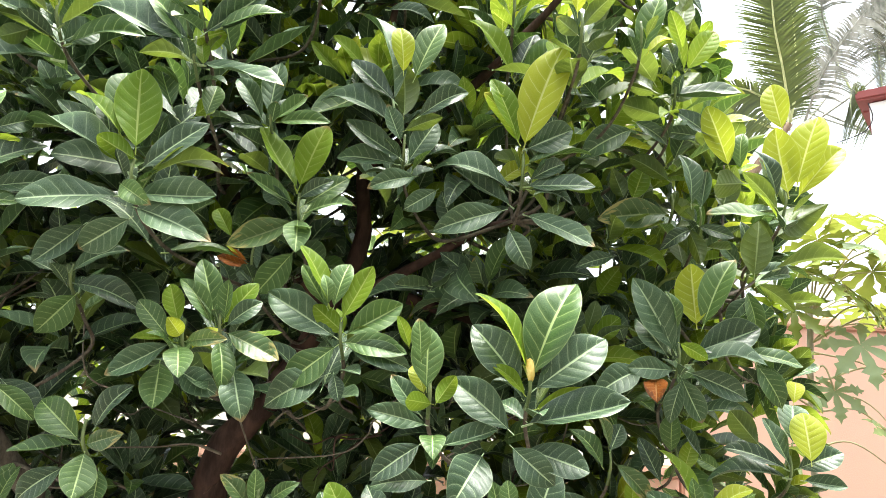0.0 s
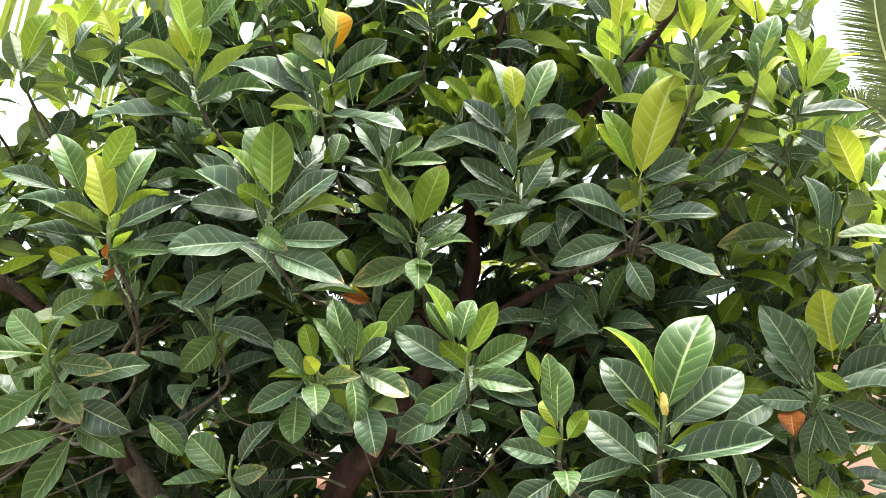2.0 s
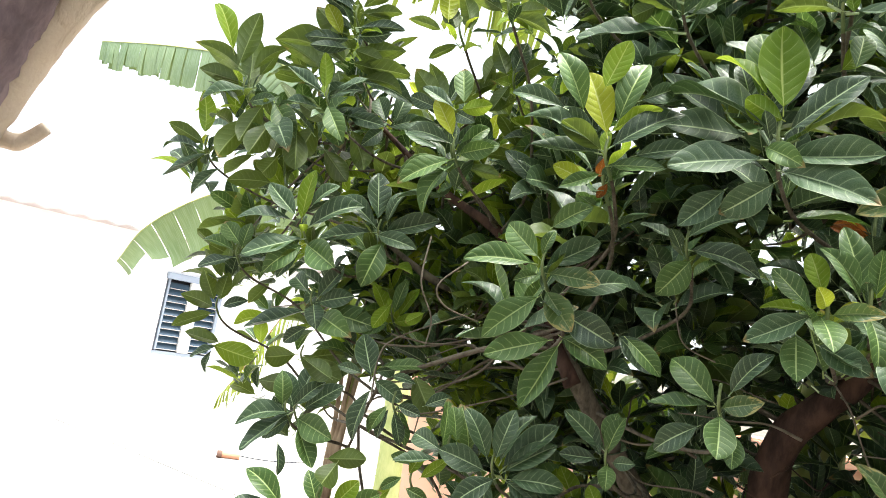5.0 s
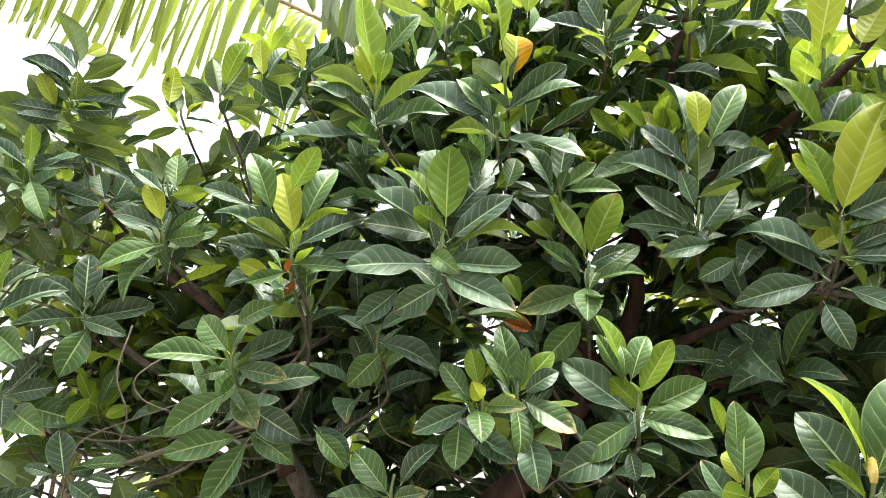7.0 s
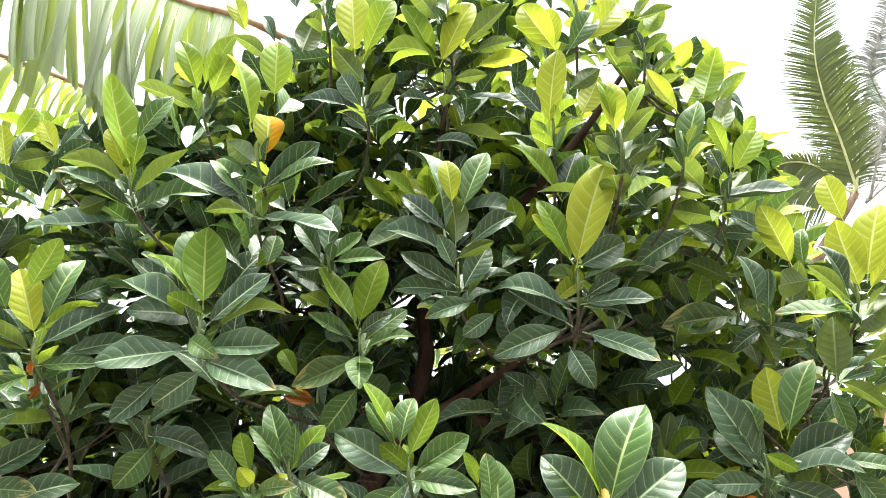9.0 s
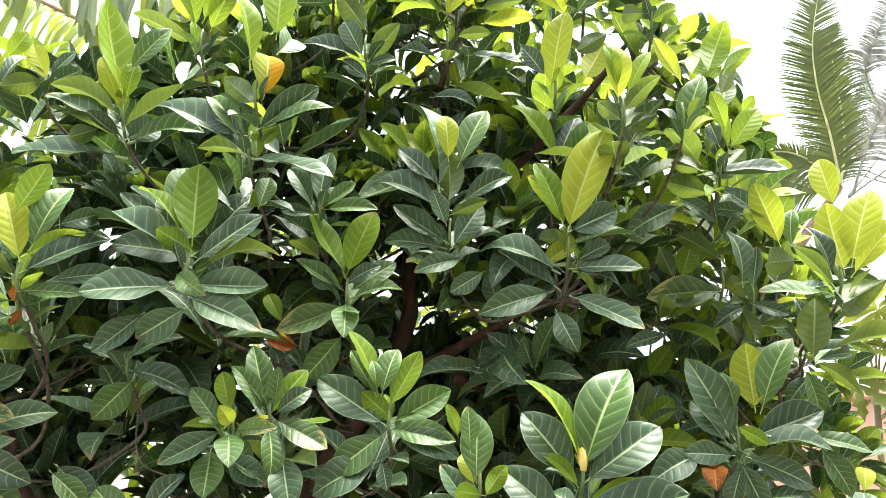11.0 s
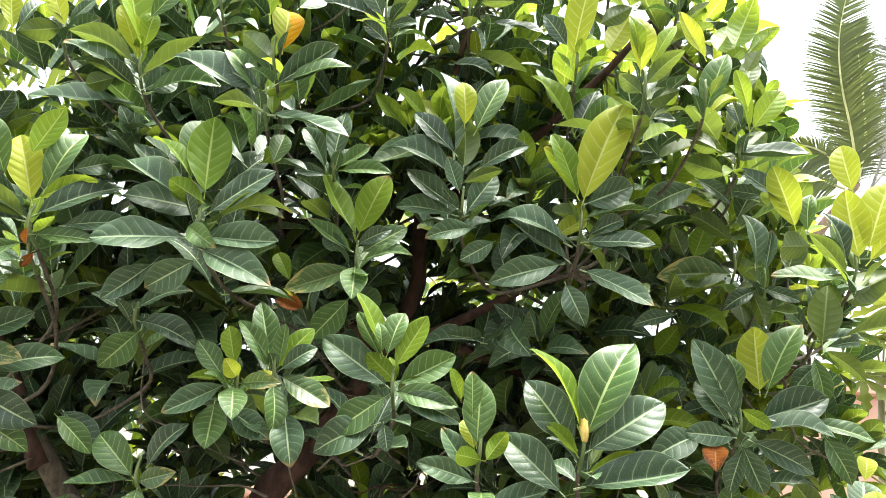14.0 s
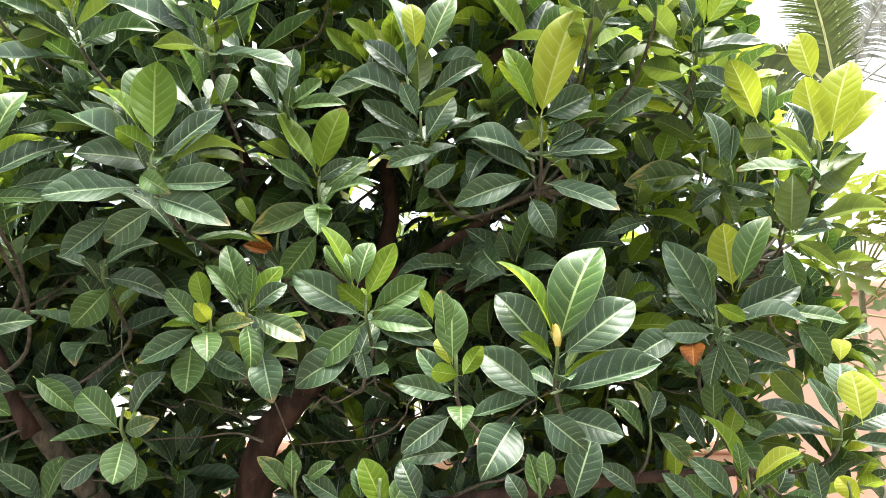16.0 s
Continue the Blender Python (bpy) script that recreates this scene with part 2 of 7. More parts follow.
BANANA_STALK = bark_material("banana_stalk", (0.30, 0.36, 0.12), (0.48, 0.50, 0.22), 14.0, 0.55)

# ---- tools for meshes ----
def mesh_of(name, verts, faces, mats, uvs=None, smooth=True, slots=None):
    me = bpy.data.meshes.new(name)
    me.from_pydata([tuple(v) for v in verts], [], [tuple(f) for f in faces])
    for m in mats:
        me.materials.append(m)
    if uvs is not None:
        layer = me.uv_layers.new(name="UVMap")
        idx = np.empty(len(me.loops), dtype=np.int32)
        me.loops.foreach_get("vertex_index", idx)
        layer.data.foreach_set("uv", np.asarray(uvs, dtype=np.float32)[idx].ravel())
    if smooth:
        me.polygons.foreach_set("use_smooth", [True] * len(me.polygons))
    if slots is not None:
        me.polygons.foreach_set("material_index", slots)
    me.update()
    return me


def hang(name, me, parent, m=None, label="", kind=""):
    """Links a mesh as one part under a thing or part; m is its place in the parent."""
    ob = new(name, me)
    ob.parent = parent
    if m is not None:
        ob.matrix_basis = m
    return tagged(ob, label, "", "", kind)


def empty(name, label, category, group="", at=(0, 0, 0)):
    ob = tagged(new(name), label, category, group)
    ob.location = at
    return ob


def box(bm, cx, cy, cz, sx, sy, sz, bevel=0.0, turn=0.0):
    r = bmesh.ops.create_cube(bm, size=1.0, matrix=pose(cx, cy, cz, 0, 0, turn) @ Matrix.Diagonal((sx, sy, sz, 1)))
    if bevel:
        edges = list({e for v in r["verts"] for e in v.link_edges})
        bmesh.ops.bevel(bm, geom=edges, offset=bevel, segments=2, affect="EDGES")


def boxes_mesh(name, material, *rows, bevel=0.004):
    bm = bmesh.new()
    for r in rows:
        box(bm, *r[:6], bevel, r[6] if len(r) > 6 else 0.0)
    me = bpy.data.meshes.new(name)
    bm.to_mesh(me)
    bm.free()
    me.materials.append(material)
    return me


def smooth_line(points, n=8):
    """A smooth line through points (Catmull-Rom)."""
    p = [Vector(q) for q in points]
    p = [2 * p[0] - p[1]] + p + [2 * p[-1] - p[-2]]
    line = []
    for i in range(1, len(p) - 2):
        for k in range(n):
            t = k / n
            a, b, c, d = p[i - 1], p[i], p[i + 1], p[i + 2]
            line.append(0.5 * (2 * b + (c - a) * t + (2 * a - 5 * b + 4 * c - d) * t * t + (3 * b - a - 3 * c + d) * t ** 3))
    line.append(p[-2])
    return line


def tube(line, r0, r1, sides=8, rough=0.0, flat=1.0):
    """Vertices and faces of a tapering tube along a line, with capped ends; rough makes it knotty."""
    verts, faces = [], []
    side = Vector((1, 0, 0))
    for i, p in enumerate(line):
        d = (line[min(i + 1, len(line) - 1)] - line[max(i - 1, 0)]).normalized()
        side = side - d * side.dot(d)
        side = (side if side.length > 1e-4 else d.orthogonal()).normalized()
        up = d.cross(side)
        f = i / (len(line) - 1)
        r = r0 + (r1 - r0) * f
        for k in range(sides):
            a = 2 * math.pi * k / sides
            q = p + (side * math.cos(a) + up * (math.sin(a) * flat)) * r
            if rough:
                q += (side * math.cos(a) + up * math.sin(a)) * (r * rough * noise.noise(q * 14))
            verts.append(q)
    for i in range(len(line) - 1):
        for k in range(sides):
            j = (k + 1) % sides
            faces.append((i * sides + k, i * sides + j, (i + 1) * sides + j, (i + 1) * sides + k))
    faces.append(tuple(range(sides))[::-1])
    faces.append(tuple(range((len(line) - 1) * sides, len(line) * sides)))
    return verts, faces


def joined(lists):
    """Several (verts, faces) as one."""
    verts, faces = [], []
    for v, f in lists:
        o = len(verts)
        verts += list(v)
        faces += [tuple(i + o for i in g) for g in f]
    return verts, faces


# ---- the leaf: an obovate blade on a short stalk, folded along its midrib ----
def leaf_shape(bend, fold, wave, wide=0.56, apex=0.66, sway=0.0, twist=0.0, curl=0.0, base=0.85, fine=True):
    """Length 1 along y, half width 0.5 along x, face up z: wedge-shaped base, rounded tip, fields that bulge between the side veins. Returns vertices, faces, uvs."""
    verts, faces, uvs = [], [], []
    rows, cols = (56, 13) if fine else (11, 5)
    stalk = 0.045
    for i in range(rows):
        t = 1 - (1 - i / (rows - 1)) ** 1.5
        q = (t - wide) / (1 - wide)
        w = 0.5 * (math.sin(0.5 * math.pi * t / wide) ** base if t < wide else max(0.0, 1 - q ** 2.1) ** apex)
        w = max(w, 0.012)
        y = stalk + (1 - stalk) * t
        z0 = bend * 4 * t * (1 - t) * (0.75 + 0.5 * t) - curl * t ** 3
        turn = twist * t
        for j in range(cols):
            k = 2 * j / (cols - 1) - 1
            x, s = w * k, abs(k)
            ripple = wave * math.sin(11 * t + (2.1 if k > 0 else 0)) * s ** 2
            p = 7.6 * t - 1.3 * s ** 1.35 + (0.4 if k > 0 else 0.0)
            field = 0.0034 * (0.5 + 0.5 * math.cos(2 * math.pi * p)) * math.sin(math.pi * min(1, s * 1.05)) * min(1, 3 * w) if fine else 0.0
            z = fold * abs(x) * (1.0 - 0.35 * s) + ripple + field
            verts.append((x * math.cos(turn) - 0.4 * z * math.sin(turn) + sway * t * t, y, z0 + z * math.cos(turn) + 0.4 * x * math.sin(turn)))
            uvs.append((t, 0.5 + 0.5 * k))
    for i in range(rows - 1):
        for k in range(cols - 1):
            a = i * cols + k
            faces.append((a, a + 1, a + cols + 1, a + cols))
    # the stalk
    o = len(verts)
    for y, r in ((-0.045, 0.017), (stalk + 0.03, 0.013)):
        for x, z in ((-r, 0), (r, 0), (0, -1.6 * r)):
            verts.append((x, y, z - (0.02 if y < 0 else 0.004)))
            uvs.append((0.02, 0.5))
    for k in range(3):
        j = (k + 1) % 3
        faces.append((o + k, o + j, o + 3 + j, o + 3 + k))
    return verts, faces, uvs


BLADES = [(0.05, 0.30, 0.012, 0.50, 0.86, 0.02, 0.2, 0.03), (0.09, 0.38, 0.018, 0.53, 0.80, -0.03, -0.2, 0.07), (0.02, 0.22, 0.020, 0.55, 0.76, 0.03, 0.25, 0.0), (0.11, 0.32, 0.012, 0.49, 0.92, -0.02, 0.2, 0.08), (-0.03, 0.44, 0.014, 0.52, 0.84, 0.03, -0.25, -0.03)]
SHAPES = [leaf_shape(*r) for r in BLADES]
ROUND = [leaf_shape(0.04, 0.2, 0.010, 0.53, 0.70, 0.02, 0.2, 0.02, 0.72), leaf_shape(0.08, 0.28, 0.012, 0.57, 0.68, -0.03, -0.15, 0.05, 0.76), leaf_shape(-0.03, 0.24, 0.014, 0.52, 0.74, 0.02, 0.15, -0.03, 0.74)]
PLAIN = [leaf_shape(*r, fine=False) for r in BLADES]
LEAF_MESH = {(k, i): mesh_of("leaf", s[0], s[1], [LEAF[k]], s[2]) for k in LEAF for i, s in enumerate([ROUND[n % 3] for n in range(5)] if k in ("lime", "young", "amber") else SHAPES)}


def leaf_turn(heading, rise, roll):
    return Matrix.Rotation(radians(heading), 4, "Z") @ Matrix.Rotation(radians(rise), 4, "X") @ Matrix.Rotation(radians(roll), 4, "Y")


def many_leaves(name, rows, shapes, material):
    """One mesh of many leaves; rows are (pose, length, width, shape number)."""
    vs, fs, us, o = [], [], [], 0
    base = [(np.array(s[0]), np.array(s[1]), np.array(s[2])) for s in shapes]
    for m, length, width, i in rows:
        v, f, u = base[i]
        r = np.array(m)
        vs.append((v * (width, length, length)) @ r[:3, :3].T + r[:3, 3])
        fs.append(f + o)
        us.append(u)
        o += len(v)
    return mesh_of(name, np.concatenate(vs).tolist(), np.concatenate(fs).tolist(), [material], np.concatenate(us))

# ---- the ground ----
def ground_mesh():
    bm = bmesh.new()
    bmesh.ops.create_grid(bm, x_segments=120, y_segments=120, size=1.0)
    for v in bm.verts:
        r = max(abs(v.co.x), abs(v.co.y))
        s = 8.0 * r + 1200.0 * r ** 6
        v.co = Vector((v.co.x * s / max(r, 1e-6), v.co.y * s / max(r, 1e-6), 0))
        v.co.z = 0.03 * noise.noise(v.co * 0.8) if s < 20 else -0.02
    me = bpy.data.meshes.new("ground")
    bm.to_mesh(me)
    bm.free()
    me.materials.append(GROUND)
    return me


tagged(new("ground", ground_mesh()), "dark, uneven garden soil", "ground", "", "structure")


# ---- the white house with its louvred window ----
def white_house():
    house = empty("house", "low white plastered house with a ribbed sheet roof", "house")
    house.matrix_basis = pose(-9.916, 6.436, 0, 0, 0, 78)
    hang("wall", boxes_mesh("wall", WHITE_WALL, (-4.5, 0.1, 1.2, 9.0, 0.2, 2.4), bevel=0.0), house)
    for r in ((4.975, 0.1, 1.2, 8.05, 0.2, 2.4), (0.475, 0.1, 0.30, 0.95, 0.2, 0.6), (0.475, 0.1, 2.12, 0.95, 0.2, 0.56), (0, 5.0, 1.16, 18.0, 0.2, 2.32), (-8.9, 2.55, 1.16, 0.2, 4.9, 2.32), (8.9, 2.55, 1.16, 0.2, 4.9, 2.32)):
        hang("wall", boxes_mesh("wall", WHITE_WALL, r, bevel=0.0), house)
    # ribbed sheet roof, two slopes
    verts, faces = [], []
    n = 240
    for j, (y, z) in enumerate(((-0.28, 2.39), (2.55, 3.14), (5.4, 2.39))):
        for i in range(n + 1):
            verts.append((-9.2 + 18.4 * i / n, y, z + 0.022 * math.sin(i * math.pi / 2)))
    for j in range(2):
        for i in range(n):
            a = j * (n + 1) + i
            faces.append((a, a + 1, a + n + 2, a + n + 1))
    o = len(verts)
    verts += [(x, y, z - 0.03) for x, y, z in verts[:o]]
    faces += [tuple(reversed([k + o for k in f])) for f in faces[:]]
    for i in range(n):
        faces.append((i, i + o, i + 1 + o, i + 1))
    roof = hang("roof", mesh_of("roof", verts, faces, [TIN], None, False), house, None, "weathered grey ribbed roof sheets")
    hang("fascia", boxes_mesh("fascia", FASCIA, (0, -0.22, 2.36, 18.3, 0.03, 0.05)), roof, None, "pinkish eaves board in the tone of the eaves' shadow line")
    # window: outer frame, centre post, two banks of louvre blades
    win = hang("window", boxes_mesh("window", WINDOW_PAINT, (0.475, -0.01, 1.80, 0.99, 0.14, 0.10), (0.475, 0.03, 0.62, 0.97, 0.08, 0.05), (0.045, 0.03, 1.215, 0.03, 0.08, 1.12), (0.92, 0.03, 1.215, 0.05, 0.08, 1.12)), house, None, "grey-painted window with glass louvres")
    hang("post", boxes_mesh("post", WHITE_WALL, (0.48, 0.02, 1.21, 0.17, 0.08, 1.12)), win, None, "white centre post")
    hang("sill", boxes_mesh("sill", WHITE_WALL, (0.50, -0.01, 0.58, 0.96, 0.05, 0.03)), win, None, "white window sill")
    # thin panel whose colour stands in for the unlit room
    hang("backing", boxes_mesh("backing", SHADE_AND_CABLE_BLACK, (0.475, 0.18, 1.2, 0.93, 0.02, 1.2)), win, None, "near-black panel painted for the room's shade behind the louvres")
    blade = boxes_mesh("louvre", GLASS, (0, 0, 0, 0.325, 0.006, 0.105), bevel=0.0)
    edge = boxes_mesh("clip", TIN, (0, 0, 0, 0.335, 0.016, 0.012), bevel=0.0)
    for x in (0.23, 0.73):
        for k in range(10):
            z = 0.72 + 0.104 * k
            hang("louvre", blade, win, pose(x, 0.05, z, -32, 0, 0))
            hang("clip", edge, win, pose(x, 0.018, z - 0.045, 0, 0, 0))
    return house


# pinkish grey carries the shadow line along the eaves in its colour
FASCIA = plaster("eaves_shade_pink", (0.50, 0.43, 0.41), (0.38, 0.32, 0.30), 0.7)
white_house()


# ---- the pale concrete yard before the house ----
def yard_paving():
    n = Nodes("pale_concrete")
    co = n.coords()
    a, b = n.noise(co, 1.1, 5.0), n.noise(co, 60.0, 4.0)
    col = n.mix(n.band(a, 0.35, 0.7), (0.46, 0.445, 0.42), (0.37, 0.355, 0.33))
    col = n.mix(n.math("MULTIPLY", n.band(b, 0.45, 0.7), 0.25), col, (0.30, 0.285, 0.26))
    mat = n.surface(col, 0.9, n.bump(b, 0.5, 0.004), 0.25)
    # cast slabs with open joints
    bm = bmesh.new()
    for i in range(5):
        for k in range(6):
            box(bm, -3.55 - 2.0 * i, -1.0 + 2.0 * k, 0.02, 1.985, 1.985, 0.06, 0.008)
    me = bpy.data.meshes.new("pavement")
    bm.to_mesh(me)
    bm.free()
    me.materials.append(mat)
    tagged(new("pavement", me), "pale concrete yard slabs before the white house", "pavement", "", "structure")


yard_paving()


def clay_pipe():
    """A short pipe with a thin cable running from it, set on the paving to fit the camera's view."""
    at = Vector((-5.91, 4.73, 0.05))
    pipe = empty("pipe", "short reddish-brown clay pipe, set on the yard to fit the camera's view", "pipe", "", at)
    v, f = tube([Vector((0.0, 0, 0.03)), Vector((0.04, 0, 0.03)), Vector((0.08, 0, 0.03)), Vector((0.2, 0, 0.03))], 0.03, 0.026, 12, 0.05)
    hang("barrel", mesh_of("barrel", v, f, [TERRACOTTA]), pipe, pose(0, 0, 0, 0, 0, 46))
    v, f = tube([Vector((-0.02, 0, 0.034)), Vector((0.03, 0, 0.034))], 0.036, 0.036, 12)
    hang("collar", mesh_of("collar", v, f, [PURPLE_BARK_DULL]), pipe, pose(0, 0, 0, 0, 0, 46), "dark brown end collar")
    v, f = tube(smooth_line([(0.09, 0.18, 0.03), (0.16, 0.32, 0.012), (0.3, 0.5, 0.01), (0.4, 0.8, 0.01)], 6), 0.006, 0.005, 6)
    hang("cable", mesh_of("cable", v, f, [SHADE_AND_CABLE_BLACK]), pipe, None, "thin dark cable")


TERRACOTTA = plaster("terracotta", (0.42, 0.20, 0.12), (0.30, 0.15, 0.10), 0.8)
PURPLE_BARK_DULL = plaster("dark_brown_clay", (0.14, 0.08, 0.06), (0.09, 0.06, 0.05), 0.8)
clay_pipe()


# ---- the garden wall and the villa behind it ----
def garden_wall():
    for name, x0, y0, x1, y1, h in (("wall_north", 1.25, 3.92, 9.0, 4.75, 2.1), ("wall_west", -3.4, 4.3, 1.25, 3.92, 1.28)):
        length, turn = math.hypot(x1 - x0, y1 - y0), math.degrees(math.atan2(y1 - y0, x1 - x0))
        bm = bmesh.new()
        box(bm, 0, 0, h / 2, length, 0.16, h, 0.012)
        box(bm, 0, 0, h + 0.03, length, 0.22, 0.06, 0.012)
        me = bpy.data.meshes.new(name)
        bm.to_mesh(me)
        bm.free()
        me.materials.append(PEACH_WALL)
        ob = tagged(new(name, me), "peach-painted plastered garden wall with a flat cap", "wall", "", "structure")
        ob.matrix_basis = pose((x0 + x1) / 2, (y0 + y1) / 2, 0, 0, 0, turn)


garden_wall()


def light_block_walls():
    """Unseen plain walls added behind the camera to block low sky light from the tree."""
    for name, x, y, length, h, turn in (("wall_south", 0.0, -3.2, 12.0, 4.6, 0), ("wall_southeast", 5.6, -0.4, 6.0, 4.0, 80)):
        me = boxes_mesh(name, LIGHT_BLOCK_GREY, (0, 0, h / 2, length, 0.2, h), bevel=0.01)
        tagged(new(name, me), "unseen plain grey wall added to block low sky light", "wall", "", "structure").matrix_basis = pose(x, y, 0, 0, 0, turn)


# mid grey, so the added walls send little light back
LIGHT_BLOCK_GREY = plaster("grey_plaster", (0.27, 0.265, 0.25), (0.19, 0.185, 0.17))
light_block_walls()


def white_villa():
    villa = empty("villa", "tall white villa with a maroon parapet coping", "house")
    villa.matrix_basis = pose(4.10, 6.5, 0, 0, 0, -38)
    hang("wall", boxes_mesh("wall", WHITE_WALL, (4.0, 0.1, 2.34, 8.0, 0.2, 4.68), (0.1, 3.2, 2.34, 0.2, 6.0, 4.68), bevel=0.01), villa)
    hang("coping", boxes_mesh("coping", MAROON, (4.0, 0.06, 4.74, 8.2, 0.32, 0.10), (0.06, 3.3, 4.74, 0.32, 6.1, 0.10), bevel=0.02), villa, None, "maroon painted coping")
    v, f = tube(smooth_line([(0.0, -0.06, 4.66), (0.03, -0.08, 4.5), (-0.02, -0.1, 4.38), (-0.12, -0.1, 4.33), (-0.3, -0.1, 4.29)], 5), 0.005, 0.004, 6)
    hang("wire", mesh_of("wire", v, f, [SHADE_AND_CABLE_BLACK]), villa, None, "loose black cable")
    return villa


white_villa()


# ---- palms ----
def palm_frond(palm, points, reach, n, seed, hangdown=0.35, bare=0.06, dry=False):
    """A feather-shaped frond: a rib and two rows of narrow leaflets."""
    r = random.Random(seed)
    line = smooth_line(points, 12)
    v, f = tube(line, 0.02, 0.004, 6)
    rib = hang("frond", mesh_of("frond", v, f, [PALM_DRY if dry else PALM_RIB]), palm)
    verts, faces = [], []
    total = len(line) - 1
    for i in range(n):
        u = bare + (1 - bare) * i / n
        k = min(int(u * total), total - 1)
        a = line[k].lerp(line[k + 1], u * total - k)
        d = (line[k + 1] - line[k]).normalized()
        side = d.cross(Vector((0.45, 0.8, 0.4)).normalized()).normalized()
        for s in (-1, 1):
            if r.random() < 0.04:
                continue
            size = reach * (0.55 + 0.45 * math.sin(math.pi * min(1, u * 0.95 + 0.12))) * r.uniform(0.85, 1.1)
            way = (side * s * r.uniform(0.75, 0.9) + d * r.uniform(0.45, 0.65)).normalized()
            w = 0.0115 * r.uniform(0.7, 1.2)
            o = len(verts)
            for t in (0, 0.35, 0.7, 1.0):
                q = a + way * (size * t) + Vector((0, 0, -1)) * (hangdown * size * t * t)
                ww = w * (1 - t ** 2) + 0.002
                verts += [q - d * ww, q + d * ww]
            faces += [(o, o + 1, o + 3, o + 2), (o + 2, o + 3, o + 5, o + 4), (o + 4, o + 5, o + 7, o + 6)]
    hang("leaf_fringe", mesh_of("leaf_fringe", verts, faces, [PALM_DRY if dry else PALM_LEAF]), rib, None, "narrow dry grey leaflets" if dry else "narrow olive-green leaflets", "stuff")


PALM_RIB = bark_material("palm_rib", (0.30, 0.34, 0.14), (0.48, 0.50, 0.25), 20.0, 0.5)
PALM_DRY = bark_material("palm_dry", (0.10, 0.105, 0.08), (0.28, 0.28, 0.23), 14.0, 0.7)
PALM_TRUNK = bark_material("palm_trunk", (0.10, 0.065, 0.04), (0.24, 0.17, 0.11), 12.0)


def coconut_palm():
    palm = empty("palm_tree", "coconut palm with feathery olive-green fronds", "tree", "palms", (4.41, 8.6, 0))
    o = Vector((4.55, 8.6, 0))

    def rel(*rows):
        return [Vector(r) - o for r in rows]

    v, f = tube(smooth_line(rel((3.2, 8.9, -0.1), (3.3, 8.85, 2.0), (3.65, 8.7, 4.0), (4.45, 8.5, 5.3)), 10), 0.14, 0.045, 12, 0.3)
    hang("trunk", mesh_of("trunk", v, f, [PALM_TRUNK]), palm)
    palm_frond(palm, rel((4.45, 8.45, 5.3), (4.3, 8.25, 5.9), (4.12, 8.04, 6.45), (4.05, 7.85, 7.0), (4.12, 7.6, 7.7)), 0.52, 150, 1, 0.12)
    palm_frond(palm, rel((4.5, 8.6, 5.3), (4.64, 8.6, 5.9), (4.66, 8.6, 6.5), (4.62, 8.55, 7.1), (4.56, 8.5, 7.6)), 0.44, 110, 11, 0.35)
    palm_frond(palm, rel((4.6, 8.6, 5.2), (5.79, 9.64, 6.61), (5.47, 9.33, 7.46), (5.60, 9.17, 7.93), (5.79, 8.97, 8.52)), 0.45, 46, 2, 0.5, 0.5, True)
    palm_frond(palm, rel((4.6, 8.6, 5.2), (6.48, 9.62, 6.74), (6.24, 9.39, 7.38), (6.44, 9.15, 8.09)), 0.6, 60, 8, 0.9, 0.25, True)
    palm_frond(palm, rel((4.4, 8.5, 5.3), (4.1, 8.6, 5.75), (3.7, 8.7, 5.85), (3.25, 8.8, 5.55)), 0.5, 90, 3, 0.8)
    palm_frond(palm, rel((4.4, 8.7, 5.3), (4.0, 9.0, 5.6), (3.6, 9.2, 5.6), (3.3, 9.3, 5.2)), 0.5, 80, 4, 0.9)
    palm_frond(palm, rel((4.6, 8.5, 5.2), (4.85, 8.4, 5.9), (5.2, 8.3, 6.5), (5.6, 8.2, 7.0)), 0.42, 70, 5, 0.6, 0.2, True)
    palm_frond(palm, rel((4.55, 8.7, 5.3), (4.7, 9.0, 6.1), (4.8, 9.2, 6.9), (4.8, 9.3, 7.6)), 0.5, 90, 7, 0.3)
    return palm


palm = coconut_palm()
other = copy_thing(palm, pose(6.3, 9.6, 0.4, 0, 0, 70))
other["label"] = "coconut palm with spreading fronds, standing behind the villa"


# ---- a papaya plant by the garden wall ----
def lobed_shape(lobes, seed, fat=1.0):
    r = random.Random(seed)
    verts, faces = [(0, 0, 0)], []
    rows = ((0.16, 0.05), (0.34, 0.085), (0.47, 0.075), (0.58, 0.17), (0.67, 0.075), (0.77, 0.12), (0.87, 0.045), (1.0, 0.004))
    for k in range(lobes):
        a = radians(-150 + 300 * k / (lobes - 1))
        size = (0.72 + 0.28 * math.cos(a * 0.55)) * r.uniform(0.9, 1.08)
        dx, dy = math.sin(a), math.cos(a)
        o = len(verts)
        for t, w in rows:
            w *= fat
            z = -0.22 * t * t + 0.03 * r.uniform(-1, 1)
            push = 0.05 if w > 0.1 else 0
            for s in (-1, 0, 1):
                tt = (t + push * abs(s)) * size
                verts.append((dx * tt + dy * s * w * size, dy * tt - dx * s * w * size, z + 0.03 * abs(s)))
        faces += [(0, o + 1, o), (0, o + 2, o + 1)]
        for i in range(len(rows) - 1):
            b = o + 3 * i
            faces += [(b, b + 1, b + 4, b + 3), (b + 1, b + 2, b + 5, b + 4)]
    return verts, faces


PAPAYA_STEM = bark_material("papaya_stem", (0.30, 0.27, 0.20), (0.48, 0.44, 0.36), 25.0, 0.7)
